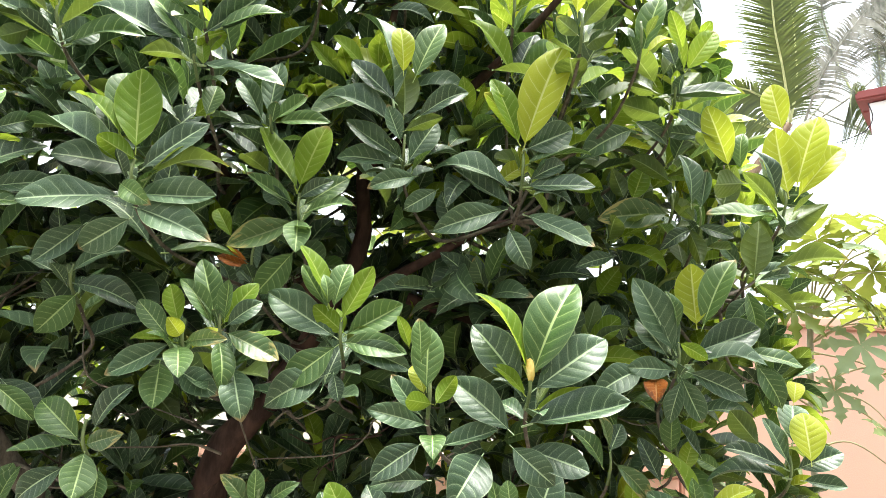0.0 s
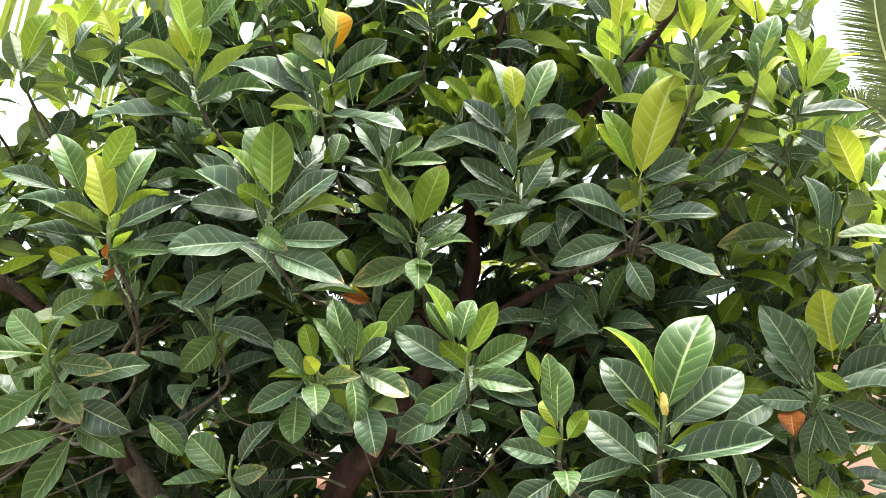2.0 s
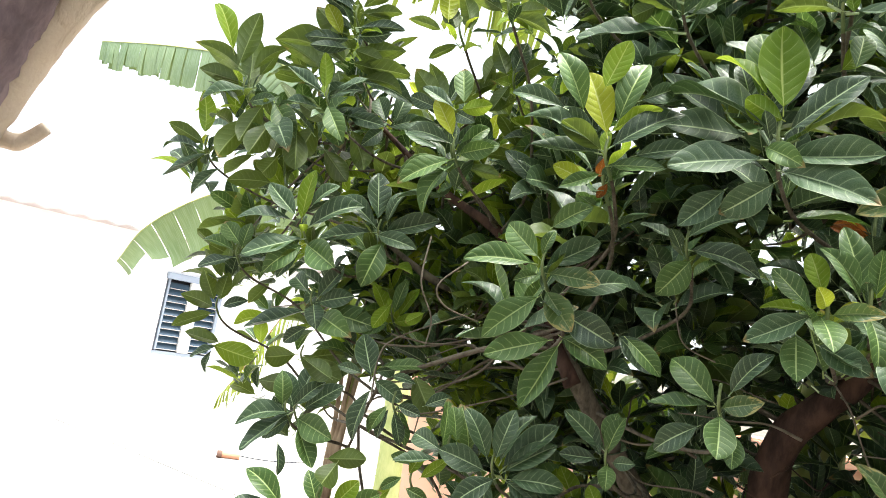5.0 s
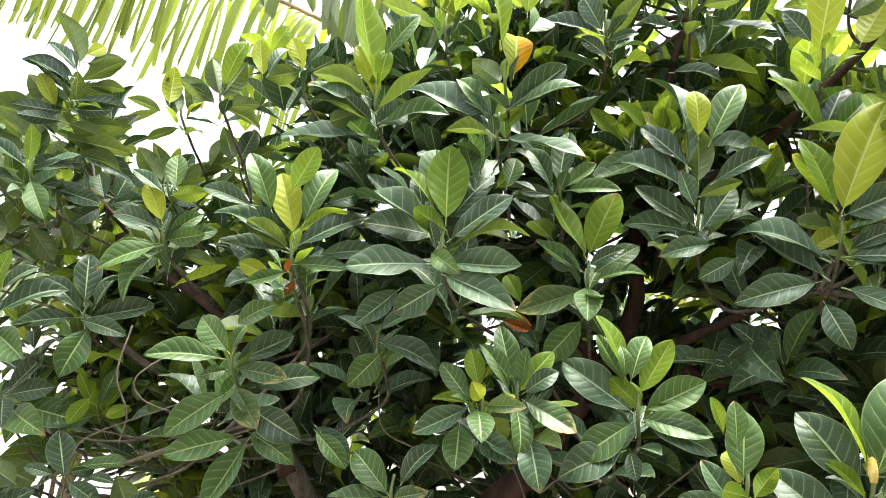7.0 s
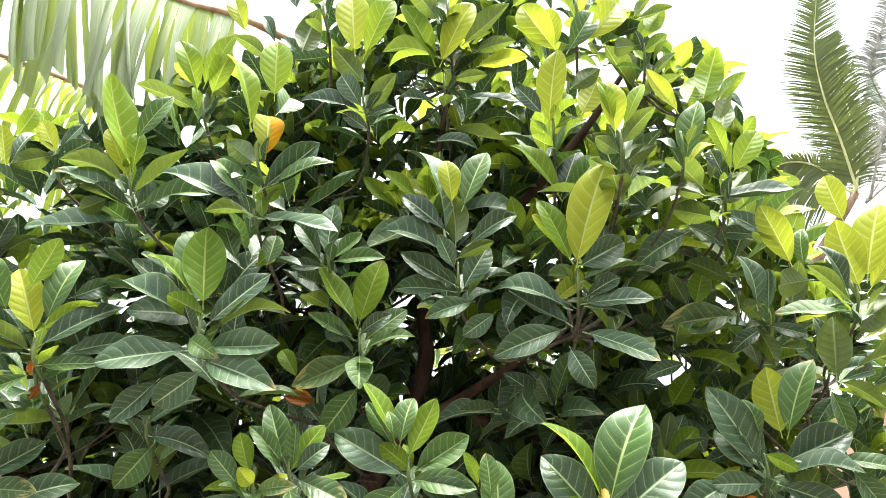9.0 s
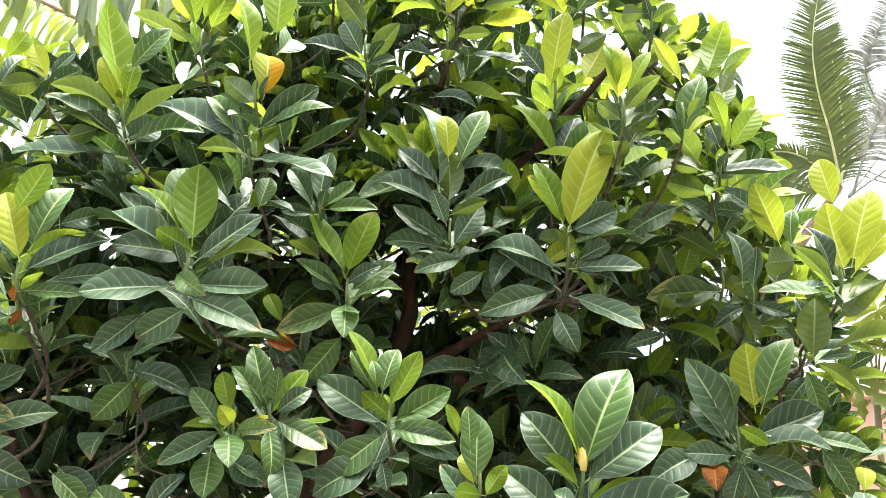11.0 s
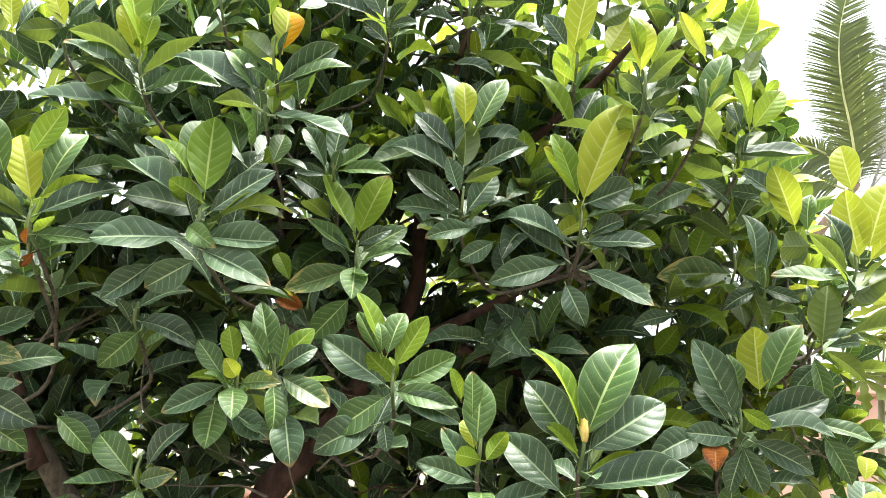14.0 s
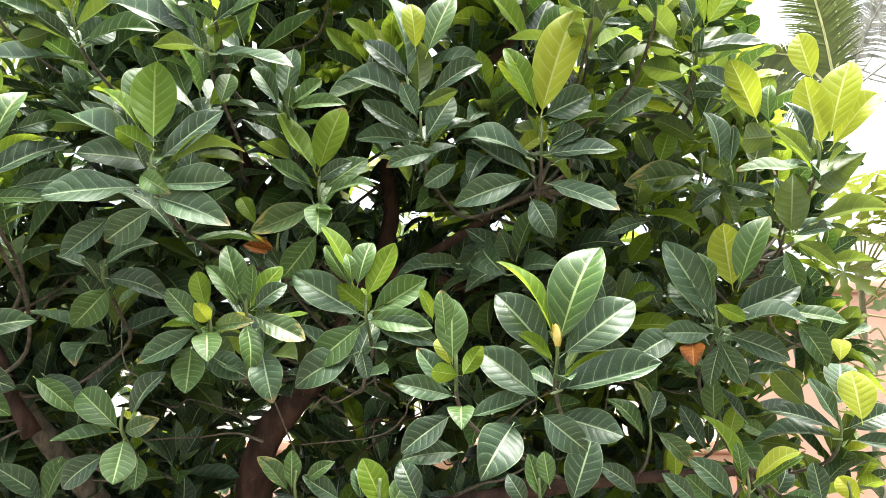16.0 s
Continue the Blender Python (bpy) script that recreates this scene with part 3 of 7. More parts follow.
PAPAYA_STALK = bark_material("papaya_stalk", (0.36, 0.30, 0.16), (0.50, 0.46, 0.24), 25.0, 0.5)


def papaya_plant():
    root = Vector((1.36, 2.68, 0))
    plant = empty("papaya_plant", "young papaya plant with yellowish lobed leaves", "plant", "papayas", root)
    v, f = tube(smooth_line([Vector(p) - root for p in ((1.37, 2.70, -0.05), (1.39, 2.72, 0.8), (1.37, 2.70, 1.5), (1.35, 2.60, 2.06))], 8), 0.014, 0.011, 8, 0.15)
    hang("stem", mesh_of("stem", v, f, [PAPAYA_STEM]), plant)
    meshes = [mesh_of("leaf", *lobed_shape(9, 5, 1.15), [BROAD_LEAF]), mesh_of("leaf", *lobed_shape(7, 6, 1.5), [BROAD_DARK])]
    crown = Vector((1.36, 2.62, 1.98))

    def stalked(x, y, z, size, heading, tilt, roll, look_no, low=0.0):
        tip = Vector((x - 0.06, y, z))
        size *= 0.98
        a = crown - Vector((0, 0, low))
        mid = a.lerp(tip, 0.55) + Vector((0, 0, 0.05))
        v, f = tube(smooth_line([p - root for p in (a, mid, tip)], 7), 0.0045, 0.003, 6)
        stalk = hang("stalk", mesh_of("stalk", v, f, [PAPAYA_STALK]), plant)
        hang("leaf", meshes[look_no], stalk, Matrix.Translation(tip - root) @ leaf_turn(heading, tilt, roll) @ Matrix.Diagonal((size, size, size, 1)))

    stalked(1.47, 2.52, 2.33, 0.20, -70, 2, 0, 0)
    stalked(1.70, 2.60, 2.32, 0.20, -110, 4, 5, 0)
    stalked(1.46, 2.50, 2.08, 0.22, -120, -38, 10, 0)
    stalked(1.62, 2.55, 2.14, 0.20, -60, -25, -10, 0)
    stalked(1.33, 2.48, 2.12, 0.16, 60, -30, 0, 0)
    stalked(1.56, 2.45, 2.20, 0.18, -140, -30, 0, 1)
    stalked(1.30, 2.50, 1.98, 0.15, 150, -55, 10, 0, 0.05)
    stalked(1.50, 2.46, 1.86, 0.17, -170, -60, 10, 1, 0.1)
    stalked(1.66, 2.60, 1.56, 0.13, -110, -50, 0, 1, 0.35)
    stalked(1.18, 2.60, 1.66, 0.12, 90, -35, 0, 0, 0.35)
    stalked(1.40, 2.50, 2.24, 0.15, -20, -35, 0, 0)
    stalked(1.42, 2.50, 1.70, 0.12, 170, -60, 0, 1, 0.2)
    stalked(1.80, 2.90, 2.05, 0.2, -70, -20, 0, 0, 0.0)
    stalked(1.74, 2.58, 1.96, 0.15, -100, -45, 10, 0, 0.1)
    stalked(1.58, 2.50, 2.00, 0.14, -150, -50, -10, 0, 0.1)
    stalked(1.78, 2.62, 1.76, 0.13, -80, -55, 0, 0, 0.25)
    stalked(1.25, 2.46, 1.80, 0.11, 120, -40, 10, 0, 0.3)
    # bare leaf stalks that droop along the wall
    for a, b, c in (((1.37, 2.66, 1.85), (1.58, 2.6, 1.78), (1.85, 2.7, 1.55)), ((1.38, 2.68, 1.7), (1.55, 2.62, 1.66), (1.78, 2.7, 1.42)), ((1.38, 2.7, 1.5), (1.5, 2.64, 1.52), (1.74, 2.68, 1.36)), ((1.36, 2.66, 1.92), (1.6, 2.62, 1.95), (1.9, 2.75, 1.8))):
        v, f = tube(smooth_line([Vector(p) - root for p in (a, b, c)], 7), 0.0035, 0.002, 6)
        hang("stalk", mesh_of("stalk", v, f, [PAPAYA_STALK]), plant)
    return plant


papaya_plant()


def papaya_sapling():
    """A sunlit papaya between the tree and the wall, seen through the crown."""
    r = random.Random(9)
    root = Vector((-0.08, 3.2, 0))
    plant = empty("papaya_plant", "papaya sapling with bright yellow-green leaves behind the tree", "plant", "papayas", root)
    v, f = tube(smooth_line([Vector(p) for p in ((0, 0, -0.05), (0.02, 0, 0.7), (-0.01, 0.02, 1.6), (0.0, 0, 2.4))], 8), 0.022, 0.014, 8, 0.15)
    hang("stem", mesh_of("stem", v, f, [PAPAYA_STEM]), plant)
    blade = mesh_of("leaf", *lobed_shape(9, 7, 1.3), [BROAD_LEAF])
    for k in range(26):
        a = k * 2.4 + r.uniform(-0.3, 0.3)
        start = Vector((0, 0, 1.25 + 1.1 * k / 25))
        reach = r.uniform(0.3, 0.62)
        tip = start + Vector((math.cos(a) * reach * 1.25, math.sin(a) * reach * 0.6, r.uniform(0.1, 0.42)))
        v, f = tube(smooth_line([start, start.lerp(tip, 0.5) + Vector((0, 0, 0.06)), tip], 6), 0.006, 0.004, 6)
        stalk = hang("stalk", mesh_of("stalk", v, f, [PAPAYA_STALK]), plant)
        size = r.uniform(0.2, 0.28)
        hang("leaf", blade, stalk, Matrix.Translation(tip) @ leaf_turn(math.degrees(a) - 90, r.uniform(-45, -15), r.uniform(-15, 15)) @ Matrix.Diagonal((size, size, size, 1)))


papaya_sapling()


# ---- banana plants ----
def banana_leaf(plant, root, points, hang_len, seed, outward=0.35, gap=0.18, both=True, thick=0.014, drift=(0, 0, 0), wide=(0.02, 0.075), start=0.02, sway=1.0, square=False, material=None, pale=0.0):
    """A torn banana leaf: a bent midrib with ribbons hanging from it."""
    r = random.Random(seed)
    line = smooth_line([Vector(p) - root for p in points], 14)
    v, f = tube(line, thick, thick * 0.35, 8, 0.1)
    rib = hang("leaf", mesh_of("leaf", v, f, [BANANA_STALK if material else BANANA_RIB]), plant)
    steps = [0.0]
    for a, b in zip(line, line[1:]):
        steps.append(steps[-1] + (b - a).length)
    total = steps[-1]

    def at(s):
        s = min(max(s, 0), total - 1e-5)
        k = max(i for i in range(len(steps) - 1) if steps[i] <= s)
        q = (s - steps[k]) / max(steps[k + 1] - steps[k], 1e-6)
        return line[k].lerp(line[k + 1], q), (line[k + 1] - line[k]).normalized()

    for sgn in ((-1, 1) if both else (1,)):
        verts, faces, uvs, slots = [], [], [], []
        s = start * total
        while s < total - 0.02:
            w = r.uniform(*wide)
            u = s / total
            size = hang_len * (0.35 + 0.65 * math.sin(math.pi * min(1.0, 0.12 + 0.86 * u)) ** 0.6) * r.uniform(0.82, 1.08)
            slit = gap * w * r.uniform(0.2, 1.6)
            lean, swing = sway * r.uniform(-0.10, 0.10), sway * r.uniform(-0.05, 0.05)
            curl = r.uniform(-0.012, 0.03)
            o = len(verts)
            rows = 8
            for i in range(rows):
                t = i / (rows - 1)
                for c in (0, 0.5, 1):
                    p, d = at(s + w * c)
                    out = d.cross(Vector((0, 0, 1))).normalized() * sgn
                    near = (c - 0.5) * slit * min(1, t * 3)
                    away = out * (outward * size * math.sin(min(t, 1.0) * 1.7) * (1 - 0.45 * t))
                    q = p + away + (Vector((0, 0, -1)) + d * d.z if square else Vector((0, 0, -1))) * (size * t * (0.25 + 0.75 * t) if outward > 0.2 else size * t)
                    q += d * (lean * size * t - near + swing * t * t) + Vector(drift) * (size * t)
                    q += out * (curl * (1 - abs(2 * c - 1)) * t)
                    if i == rows - 1:
                        q += Vector((0, 0, 1)) * (size * 0.05 * r.uniform(-1, 1))
                    verts.append(q)
                    uvs.append(((s + w * c) / 1.0, t))
            for i in range(rows - 1):
                for c in (0, 1):
                    a = o + 3 * i + c
                    faces.append((a, a + 1, a + 4, a + 3))
            # most ribbons towards the leaf base take the painted sheen
            slots += [1 if u < pale and r.random() < 0.75 else 0] * (2 * rows - 2)
            s += w * (1.0 + (gap if r.random() < 0.3 else 0.0))
        hang("blade", mesh_of("blade", verts, faces, [material or BANANA, BANANA_SHEEN], uvs, True, slots), rib, None, "torn yellow-green leaf ribbons")


BANANA_RIB = bark_material("banana_midrib", (0.24, 0.11, 0.06), (0.44, 0.28, 0.16), 18.0, 0.6)


def near_banana():
    root = Vector((-0.55, 2.5, 0))
    plant = empty("banana_plant", "tall banana plant with torn leaves hanging over the tree", "plant", "banana plants", root)
    v, f = tube(smooth_line([Vector(p) - root for p in ((-0.55, 2.5, -0.05), (-0.55, 2.48, 1.0), (-0.52, 2.4, 2.0), (-0.52, 2.3, 2.6))], 8), 0.09, 0.05, 12, 0.12)
    hang("stalk", mesh_of("stalk", v, f, [BANANA_STALK]), plant, None, "yellowish sheathed stalk")
    banana_leaf(plant, root, [(-0.5, 2.25, 2.5), (-0.42, 1.9, 2.78), (-0.48, 1.6, 2.83), (-0.59, 1.51, 2.87), (-0.71, 1.49, 2.93), (-0.88, 1.47, 2.99), (-1.19, 1.37, 3.12), (-1.54, 1.33, 3.22), (-2.0, 1.35, 3.32), (-2.5, 1.42, 3.3)], 0.44, 3, 0.2, 0.25, start=0.36, wide=(0.016, 0.055), pale=0.6)
    banana_leaf(plant, root, [(-0.55, 2.35, 2.55), (-1.0, 2.3, 2.95), (-1.6, 2.12, 3.2), (-1.95, 2.0, 3.32), (-2.25, 1.93, 3.44), (-2.79, 1.85, 3.52), (-3.2, 1.87, 3.5), (-3.6, 1.9, 3.35)], 0.50, 8, 0.3, 0.55, True, 0.014, (-0.22, 0, 0), start=0.34, wide=(0.018, 0.055))
    return plant


def young_banana():
    root = Vector((-1.98, 2.12, 0))
    plant = empty("banana_plant", "short banana stalk wrapped in dry brown sheaths, ended to fit the view", "plant", "banana plants", root)
    # ends low and stays thin to fit what the camera sees of it
    v, f = tube(smooth_line([Vector(p) - root for p in ((-2.2, 2.12, -0.05), (-2.14, 2.08, 0.8), (-2.07, 2.02, 1.2), (-2.02, 1.97, 1.5))], 8), 0.024, 0.014, 12, 0.12)
    hang("stalk", mesh_of("stalk", v, f, [BANANA_STALK]), plant, None, "yellowish sheathed stalk")
    for k in range(3):
        x = -2.0 + 0.02 * k
        v, f = tube(smooth_line([Vector(p) - root for p in ((x - 0.17, 2.06, 0.5), (x - 0.09, 2.0, 1.1), (x - 0.03 + 0.03 * k, 1.92, 1.42 + 0.05 * k))], 6), 0.02, 0.009, 8, 0.3, 0.5)
        hang("sheath", mesh_of("sheath", v, f, [BANANA_DRY]), plant, None, "dry brown leaf sheath")
    return plant


def far_banana():
    root = Vector((-3.15, 3.85, 0))
    plant = empty("banana_plant", "banana plant with broad drooping leaves beside the house", "plant", "banana plants", root)
    v, f = tube(smooth_line([Vector(p) - root for p in ((-3.15, 3.85, -0.05), (-3.2, 3.85, 1.0), (-3.4, 3.9, 1.8), (-3.92, 4.0, 2.3))], 8), 0.10, 0.05, 12, 0.12)
    hang("stalk", mesh_of("stalk", v, f, [BANANA_STALK]), plant, None, "green sheathed stalk")
    banana_leaf(plant, root, [(-3.95, 4.0, 2.2), (-4.05, 3.55, 2.42), (-4.3, 3.25, 2.42), (-4.65, 3.03, 2.26), (-5.0, 2.87, 1.99), (-5.2, 2.82, 1.70)], 0.50, 21, 0.12, 0.02, False, 0.010, wide=(0.06, 0.2), sway=0.04, start=0.1, square=True, material=BANANA_PALE)
    banana_leaf(plant, root, [(-3.95, 4.0, 2.25), (-4.6, 4.0, 3.2), (-5.2, 3.85, 3.72), (-5.65, 3.7, 3.76), (-6.25, 3.33, 3.74), (-6.72, 3.07, 3.70)], 0.43, 22, 0.12, 0.07, True, 0.012, wide=(0.04, 0.14), sway=0.2, start=0.4, square=True, material=BANANA_PALE)
    banana_leaf(plant, root, [(-3.95, 3.95, 1.9), (-4.1, 3.7, 1.75), (-4.2, 3.55, 1.45), (-4.35, 3.5, 1.15), (-4.5, 3.45, 0.9)], 0.22, 23, 0.5, 0.8, True, 0.008)
    banana_leaf(plant, root, [(-3.95, 4.0, 2.3), (-3.8, 3.6, 3.0), (-3.45, 3.2, 3.2), (-3.2, 2.95, 3.0)], 0.34, 24, 0.3, 0.1, True, 0.012, wide=(0.04, 0.12), start=0.2)
    return plant


near_banana()
young_banana()
far_banana()


# ---- the old trunk beside the tree ----
def guava_tree():
    root = Vector((-3.9, 1.15, 0))
    old = empty("old_tree", "old tree trunk with peeling beige and purple-brown bark", "tree", "", root)
    v, f = tube(smooth_line([Vector(p) - root for p in ((-3.98, 1.02, -0.1), (-3.92, 1.05, 0.9), (-3.82, 1.1, 1.7), (-3.67, 1.19, 2.2), (-3.535, 1.26, 2.52), (-3.375, 1.35, 2.83), (-3.17, 1.43, 3.08), (-2.87, 1.57, 3.38), (-2.47, 1.67, 3.9))], 10), 0.14, 0.08, 20, 0.10)
    hang("trunk", mesh_of("trunk", v, f, [PEEL]), old)
    v, f = tube(smooth_line([Vector(p) - root for p in ((-3.98, 0.84, -0.1), (-3.9, 0.88, 0.9), (-3.78, 0.94, 1.7), (-3.62, 1.05, 2.25), (-3.48, 1.11, 2.62), (-3.32, 1.17, 2.93), (-3.12, 1.25, 3.17), (-2.84, 1.38, 3.48), (-2.55, 1.5, 4.0))], 10), 0.18, 0.13, 18, 0.2)
    hang("limb", mesh_of("limb", v, f, [PURPLE_BARK]), old, None, "purple-brown limb grown against the trunk")
    v, f = tube(smooth_line([Vector(p) - root for p in ((-3.74, 1.24, 2.1), (-3.62, 1.33, 2.08), (-3.54, 1.39, 2.16))], 6), 0.05, 0.03, 10, 0.4)
    hang("stub", mesh_of("stub", v, f, [PEEL]), old, None, "broken branch stub")
    # unseen branches and crown, added overhead to shade the fruit tree's left side
    r = random.Random(41)
    for tip in ((-1.5, 1.5, 4.7), (-2.4, 0.9, 4.8), (-1.9, 2.0, 4.9), (-3.1, 1.9, 4.9)):
        v, f = tube(smooth_line([Vector(p) - root for p in ((-2.7, 1.55, 3.65), (-2.45 + 0.2 * r.random(), 1.5, 4.2), tip)], 7), 0.07, 0.02, 10, 0.2)
        hang("branch", mesh_of("branch", v, f, [PEEL]), old)
    rows = []
    for k in range(900):
        c = Vector((-2.35 + 1.35 * r.uniform(-1, 1), 1.35 + 0.9 * r.uniform(-1, 1), 4.85 + 0.45 * r.uniform(-1, 1)))
        for j in range(2):
            m = Matrix.Translation(c - root) @ leaf_turn(r.uniform(0, 360), r.uniform(-35, 25), r.uniform(-30, 30))
            rows.append((m, r.uniform(0.10, 0.14), r.uniform(0.045, 0.06), r.randrange(5)))
    hang("foliage", many_leaves("foliage", rows, PLAIN, LEAF["mid"]), old, None, "unseen leafy crown added overhead to cast shade", "stuff")


def peel_material():
    n = Nodes("peeling_bark")
    co = n.coords()
    patch = n.noise(n.stretch(co, 1, 1, 0.3), 4.5, 5.0, 0.55)
    fine = n.noise(co, 60.0, 4.0)
    big = n.noise(co, 2.5, 2.0)
    col = n.mix(n.band(patch, 0.72, 0.76), (0.50, 0.40, 0.30), (0.25, 0.17, 0.14))
    col = n.mix(n.math("MULTIPLY", n.band(big, 0.6, 0.7), 0.6), col, (0.27, 0.20, 0.18))
    col = n.mix(n.math("MULTIPLY", fine, 0.3), col, (0.25, 0.17, 0.13))
    return n.surface(col, 0.8, n.bump(n.math("ADD", n.band(patch, 0.48, 0.56), n.math("MULTIPLY", fine, 0.4)), 0.7, 0.01), 0.3)


PEEL = peel_material()
PURPLE_BARK = bark_material("purple_bark", (0.10, 0.07, 0.075), (0.24, 0.17, 0.17), 7.0)
guava_tree()

# ---- the fruit tree ----
TREE_AT = Vector((-0.42, 1.85, 0))
tree = empty("jackfruit_tree", "bushy jackfruit tree with glossy dark leaves and lime-green new shoots", "tree", "", TREE_AT)
FORKS = []


def limb(name, points, r0, r1, material, n=8, sides=10, rough=0.25, label="", fork=True):
    line = smooth_line([Vector(p) - TREE_AT for p in points], n)
    v, f = tube(line, r0, r1, sides, rough)
    if fork:
        FORKS.extend(p + TREE_AT for p in line[2::2] if p.z > 1.2)
    return hang(name, mesh_of(name, v, f, [material]), tree, None, label)


limb("trunk", [(-0.62, 1.90, -0.1), (-0.60, 1.88, 0.6), (-0.57, 1.83, 1.25), (-0.55, 1.80, 1.45), (-0.43, 1.78, 1.60), (-0.35, 1.77, 1.73)], 0.058, 0.028, BARK, 8, 14, 0.3, "reddish brown trunk with rough bark")
limb("stem", [(-0.36, 1.77, 1.70), (-0.28, 1.76, 1.86), (-0.22, 1.75, 2.01), (-0.23, 1.74, 2.16), (-0.22, 1.73, 2.33), (-0.17, 1.66, 2.56), (-0.13, 1.6, 2.72)], 0.026, 0.007, BARK, 8, 14, 0.3, "reddish brown upper stem with rough bark")
limb("branch", [(-0.24, 1.76, 1.86), (-0.07, 1.67, 1.93), (0.06, 1.57, 1.99), (0.13, 1.42, 1.98)], 0.014, 0.007, BARK)
limb("branch", [(-0.1, 1.76, 1.86), (0.15, 1.80, 1.80), (0.42, 1.75, 1.82), (0.62, 1.6, 1.86)], 0.014, 0.006, BARK)
limb("branch", [(-0.60, 1.87, 0.9), (-0.8, 1.75, 1.2), (-0.92, 1.56, 1.45), (-1.02, 1.5, 1.60), (-1.19, 1.5, 1.66), (-1.37, 1.48, 1.70), (-1.5, 1.40, 1.78)], 0.034, 0.006, TWIG)
limb("branch", [(-0.57, 1.84, 1.2), (-0.2, 1.75, 1.3), (0.2, 1.65, 1.38), (0.55, 1.55, 1.42)], 0.03, 0.008, BARK)
limb("branch", [(-0.3, 1.76, 1.84), (-0.5, 1.6, 2.05), (-0.62, 1.5, 2.3), (-0.7, 1.45, 2.5)], 0.02, 0.007, BARK)
limb("branch", [(-0.95, 1.5, 1.5), (-1.15, 1.5, 1.8), (-1.4, 1.48, 1.95), (-1.65, 1.4, 2.15)], 0.02, 0.006, BARK)
limb("branch", [(-1.02, 1.42, 1.6), (-1.23, 1.36, 1.5), (-1.38, 1.35, 1.42), (-1.46, 1.38, 1.3)], 0.007, 0.003, BARE_TWIG)
limb("branch", [(-0.22, 1.74, 2.2), (0.02, 1.62, 2.35), (0.2, 1.5, 2.5), (0.3, 1.45, 2.62)], 0.016, 0.006, BARK)

for line in ([(-1.16, 1.14, 1.76), (-1.15, 1.12, 1.66), (-1.13, 1.15, 1.59), (-1.14, 1.16, 1.53)], [(-1.09, 1.19, 1.72), (-1.12, 1.14, 1.66), (-1.11, 1.16, 1.62), (-1.06, 1.22, 1.60)], [(-1.33, 1.25, 1.38), (-1.32, 1.24, 1.49), (-1.28, 1.25, 1.54), (-1.15, 1.32, 1.62)], [(-0.05, 1.62, 1.66), (-0.14, 1.54, 1.57), (-0.16, 1.55, 1.53), (-0.22, 1.56, 1.49), (-0.40, 1.6, 1.47)], [(-0.44, 1.45, 1.62), (-0.39, 1.39, 1.56), (-0.37, 1.40, 1.51), (-0.35, 1.41, 1.46)], [(-0.72, 1.4, 1.76), (-0.69, 1.36, 1.66), (-0.67, 1.37, 1.62), (-0.62, 1.4, 1.60)]):
    limb("branch", line, 0.0021, 0.0015, BARE_TWIG, 6, 7, 0.2, "thin bare grey twig", False)

# a tangle of thin dry twigs below the side branch
tangle = random.Random(5)
for k in range(9):
    a = Vector((-1.0 + tangle.uniform(-0.1, 0.08), 1.44 + tangle.uniform(-0.06, 0.06), 1.57 + tangle.uniform(-0.06, 0.08)))
    b = Vector((-1.42 + tangle.uniform(-0.12, 0.14), 1.34 + tangle.uniform(-0.05, 0.1), 1.40 + tangle.uniform(-0.13, 0.16)))
    kink = [a.lerp(b, f) + Vector([tangle.uniform(-0.03, 0.03) for _ in range(3)]) for f in (0.3, 0.6, 0.8)]
    limb("branch", [a, *kink, b], tangle.uniform(0.0028, 0.0045), 0.0014, BARE_TWIG if k % 3 else TWIG, 5, 6, 0.35, "thin dry grey twig", False)

for k in range(34):
    a = Vector((tangle.uniform(-0.95, 0.3), tangle.uniform(1.6, 1.85), tangle.uniform(1.25, 1.62)))
    b = a + Vector((tangle.uniform(-0.28, 0.28), tangle.uniform(-0.2, 0.0), tangle.uniform(-0.1, 0.22)))
    kink = [a.lerp(b, f) + Vector([tangle.uniform(-0.025, 0.025) for _ in range(3)]) for f in (0.3, 0.55, 0.8)]
    limb("branch", [a, *kink, b], tangle.uniform(0.002, 0.0042), 0.0012, (BARK, TWIG, BARE_TWIG)[k % 3], 5, 6, 0.35, "thin dry grey twig", False)

SPRIGS, TRUNK = [], [p for p in FORKS[:40] if p.x > -0.62 and p.z < 2.15 and p.y > 1.7][:26]


def sprig(x, y, z):
    """The tip of a twig, and the twig back to a fork of the tree; leaves are hung on it."""
    c = Vector((x, y, z))
    fork = min(FORKS, key=lambda p: (p - c).length + 1.2 * max(0, p.z - c.z + 0.05))
    SPRIGS.append(c)
    back = fork - c
    k = len(SPRIGS)
    bow = Vector((0.04 * math.sin(k * 2.3), 0.0, -0.05 - 0.03 * math.sin(k * 1.7)))
    line = smooth_line([Vector((0, 0, 0.035)), Vector((0, 0, 0)), Vector((0.0, 0.06, -0.05)), Vector((back.x * 0.15, 0.2, -0.08 + back.z * 0.1)), back * 0.55 + bow + Vector((0, 0.12, 0)), back], 5)
    v, f = tube(line, 0.0025, 0.0041, 8, 0.25)
    slots = [1 if i < 64 else 0 for i in range(len(f))]
    return hang("sprig", mesh_of("sprig", v, f, [TWIG, GREEN_TWIG], None, True, slots), tree, Matrix.Translation(c - TREE_AT))


leaf_count = 0


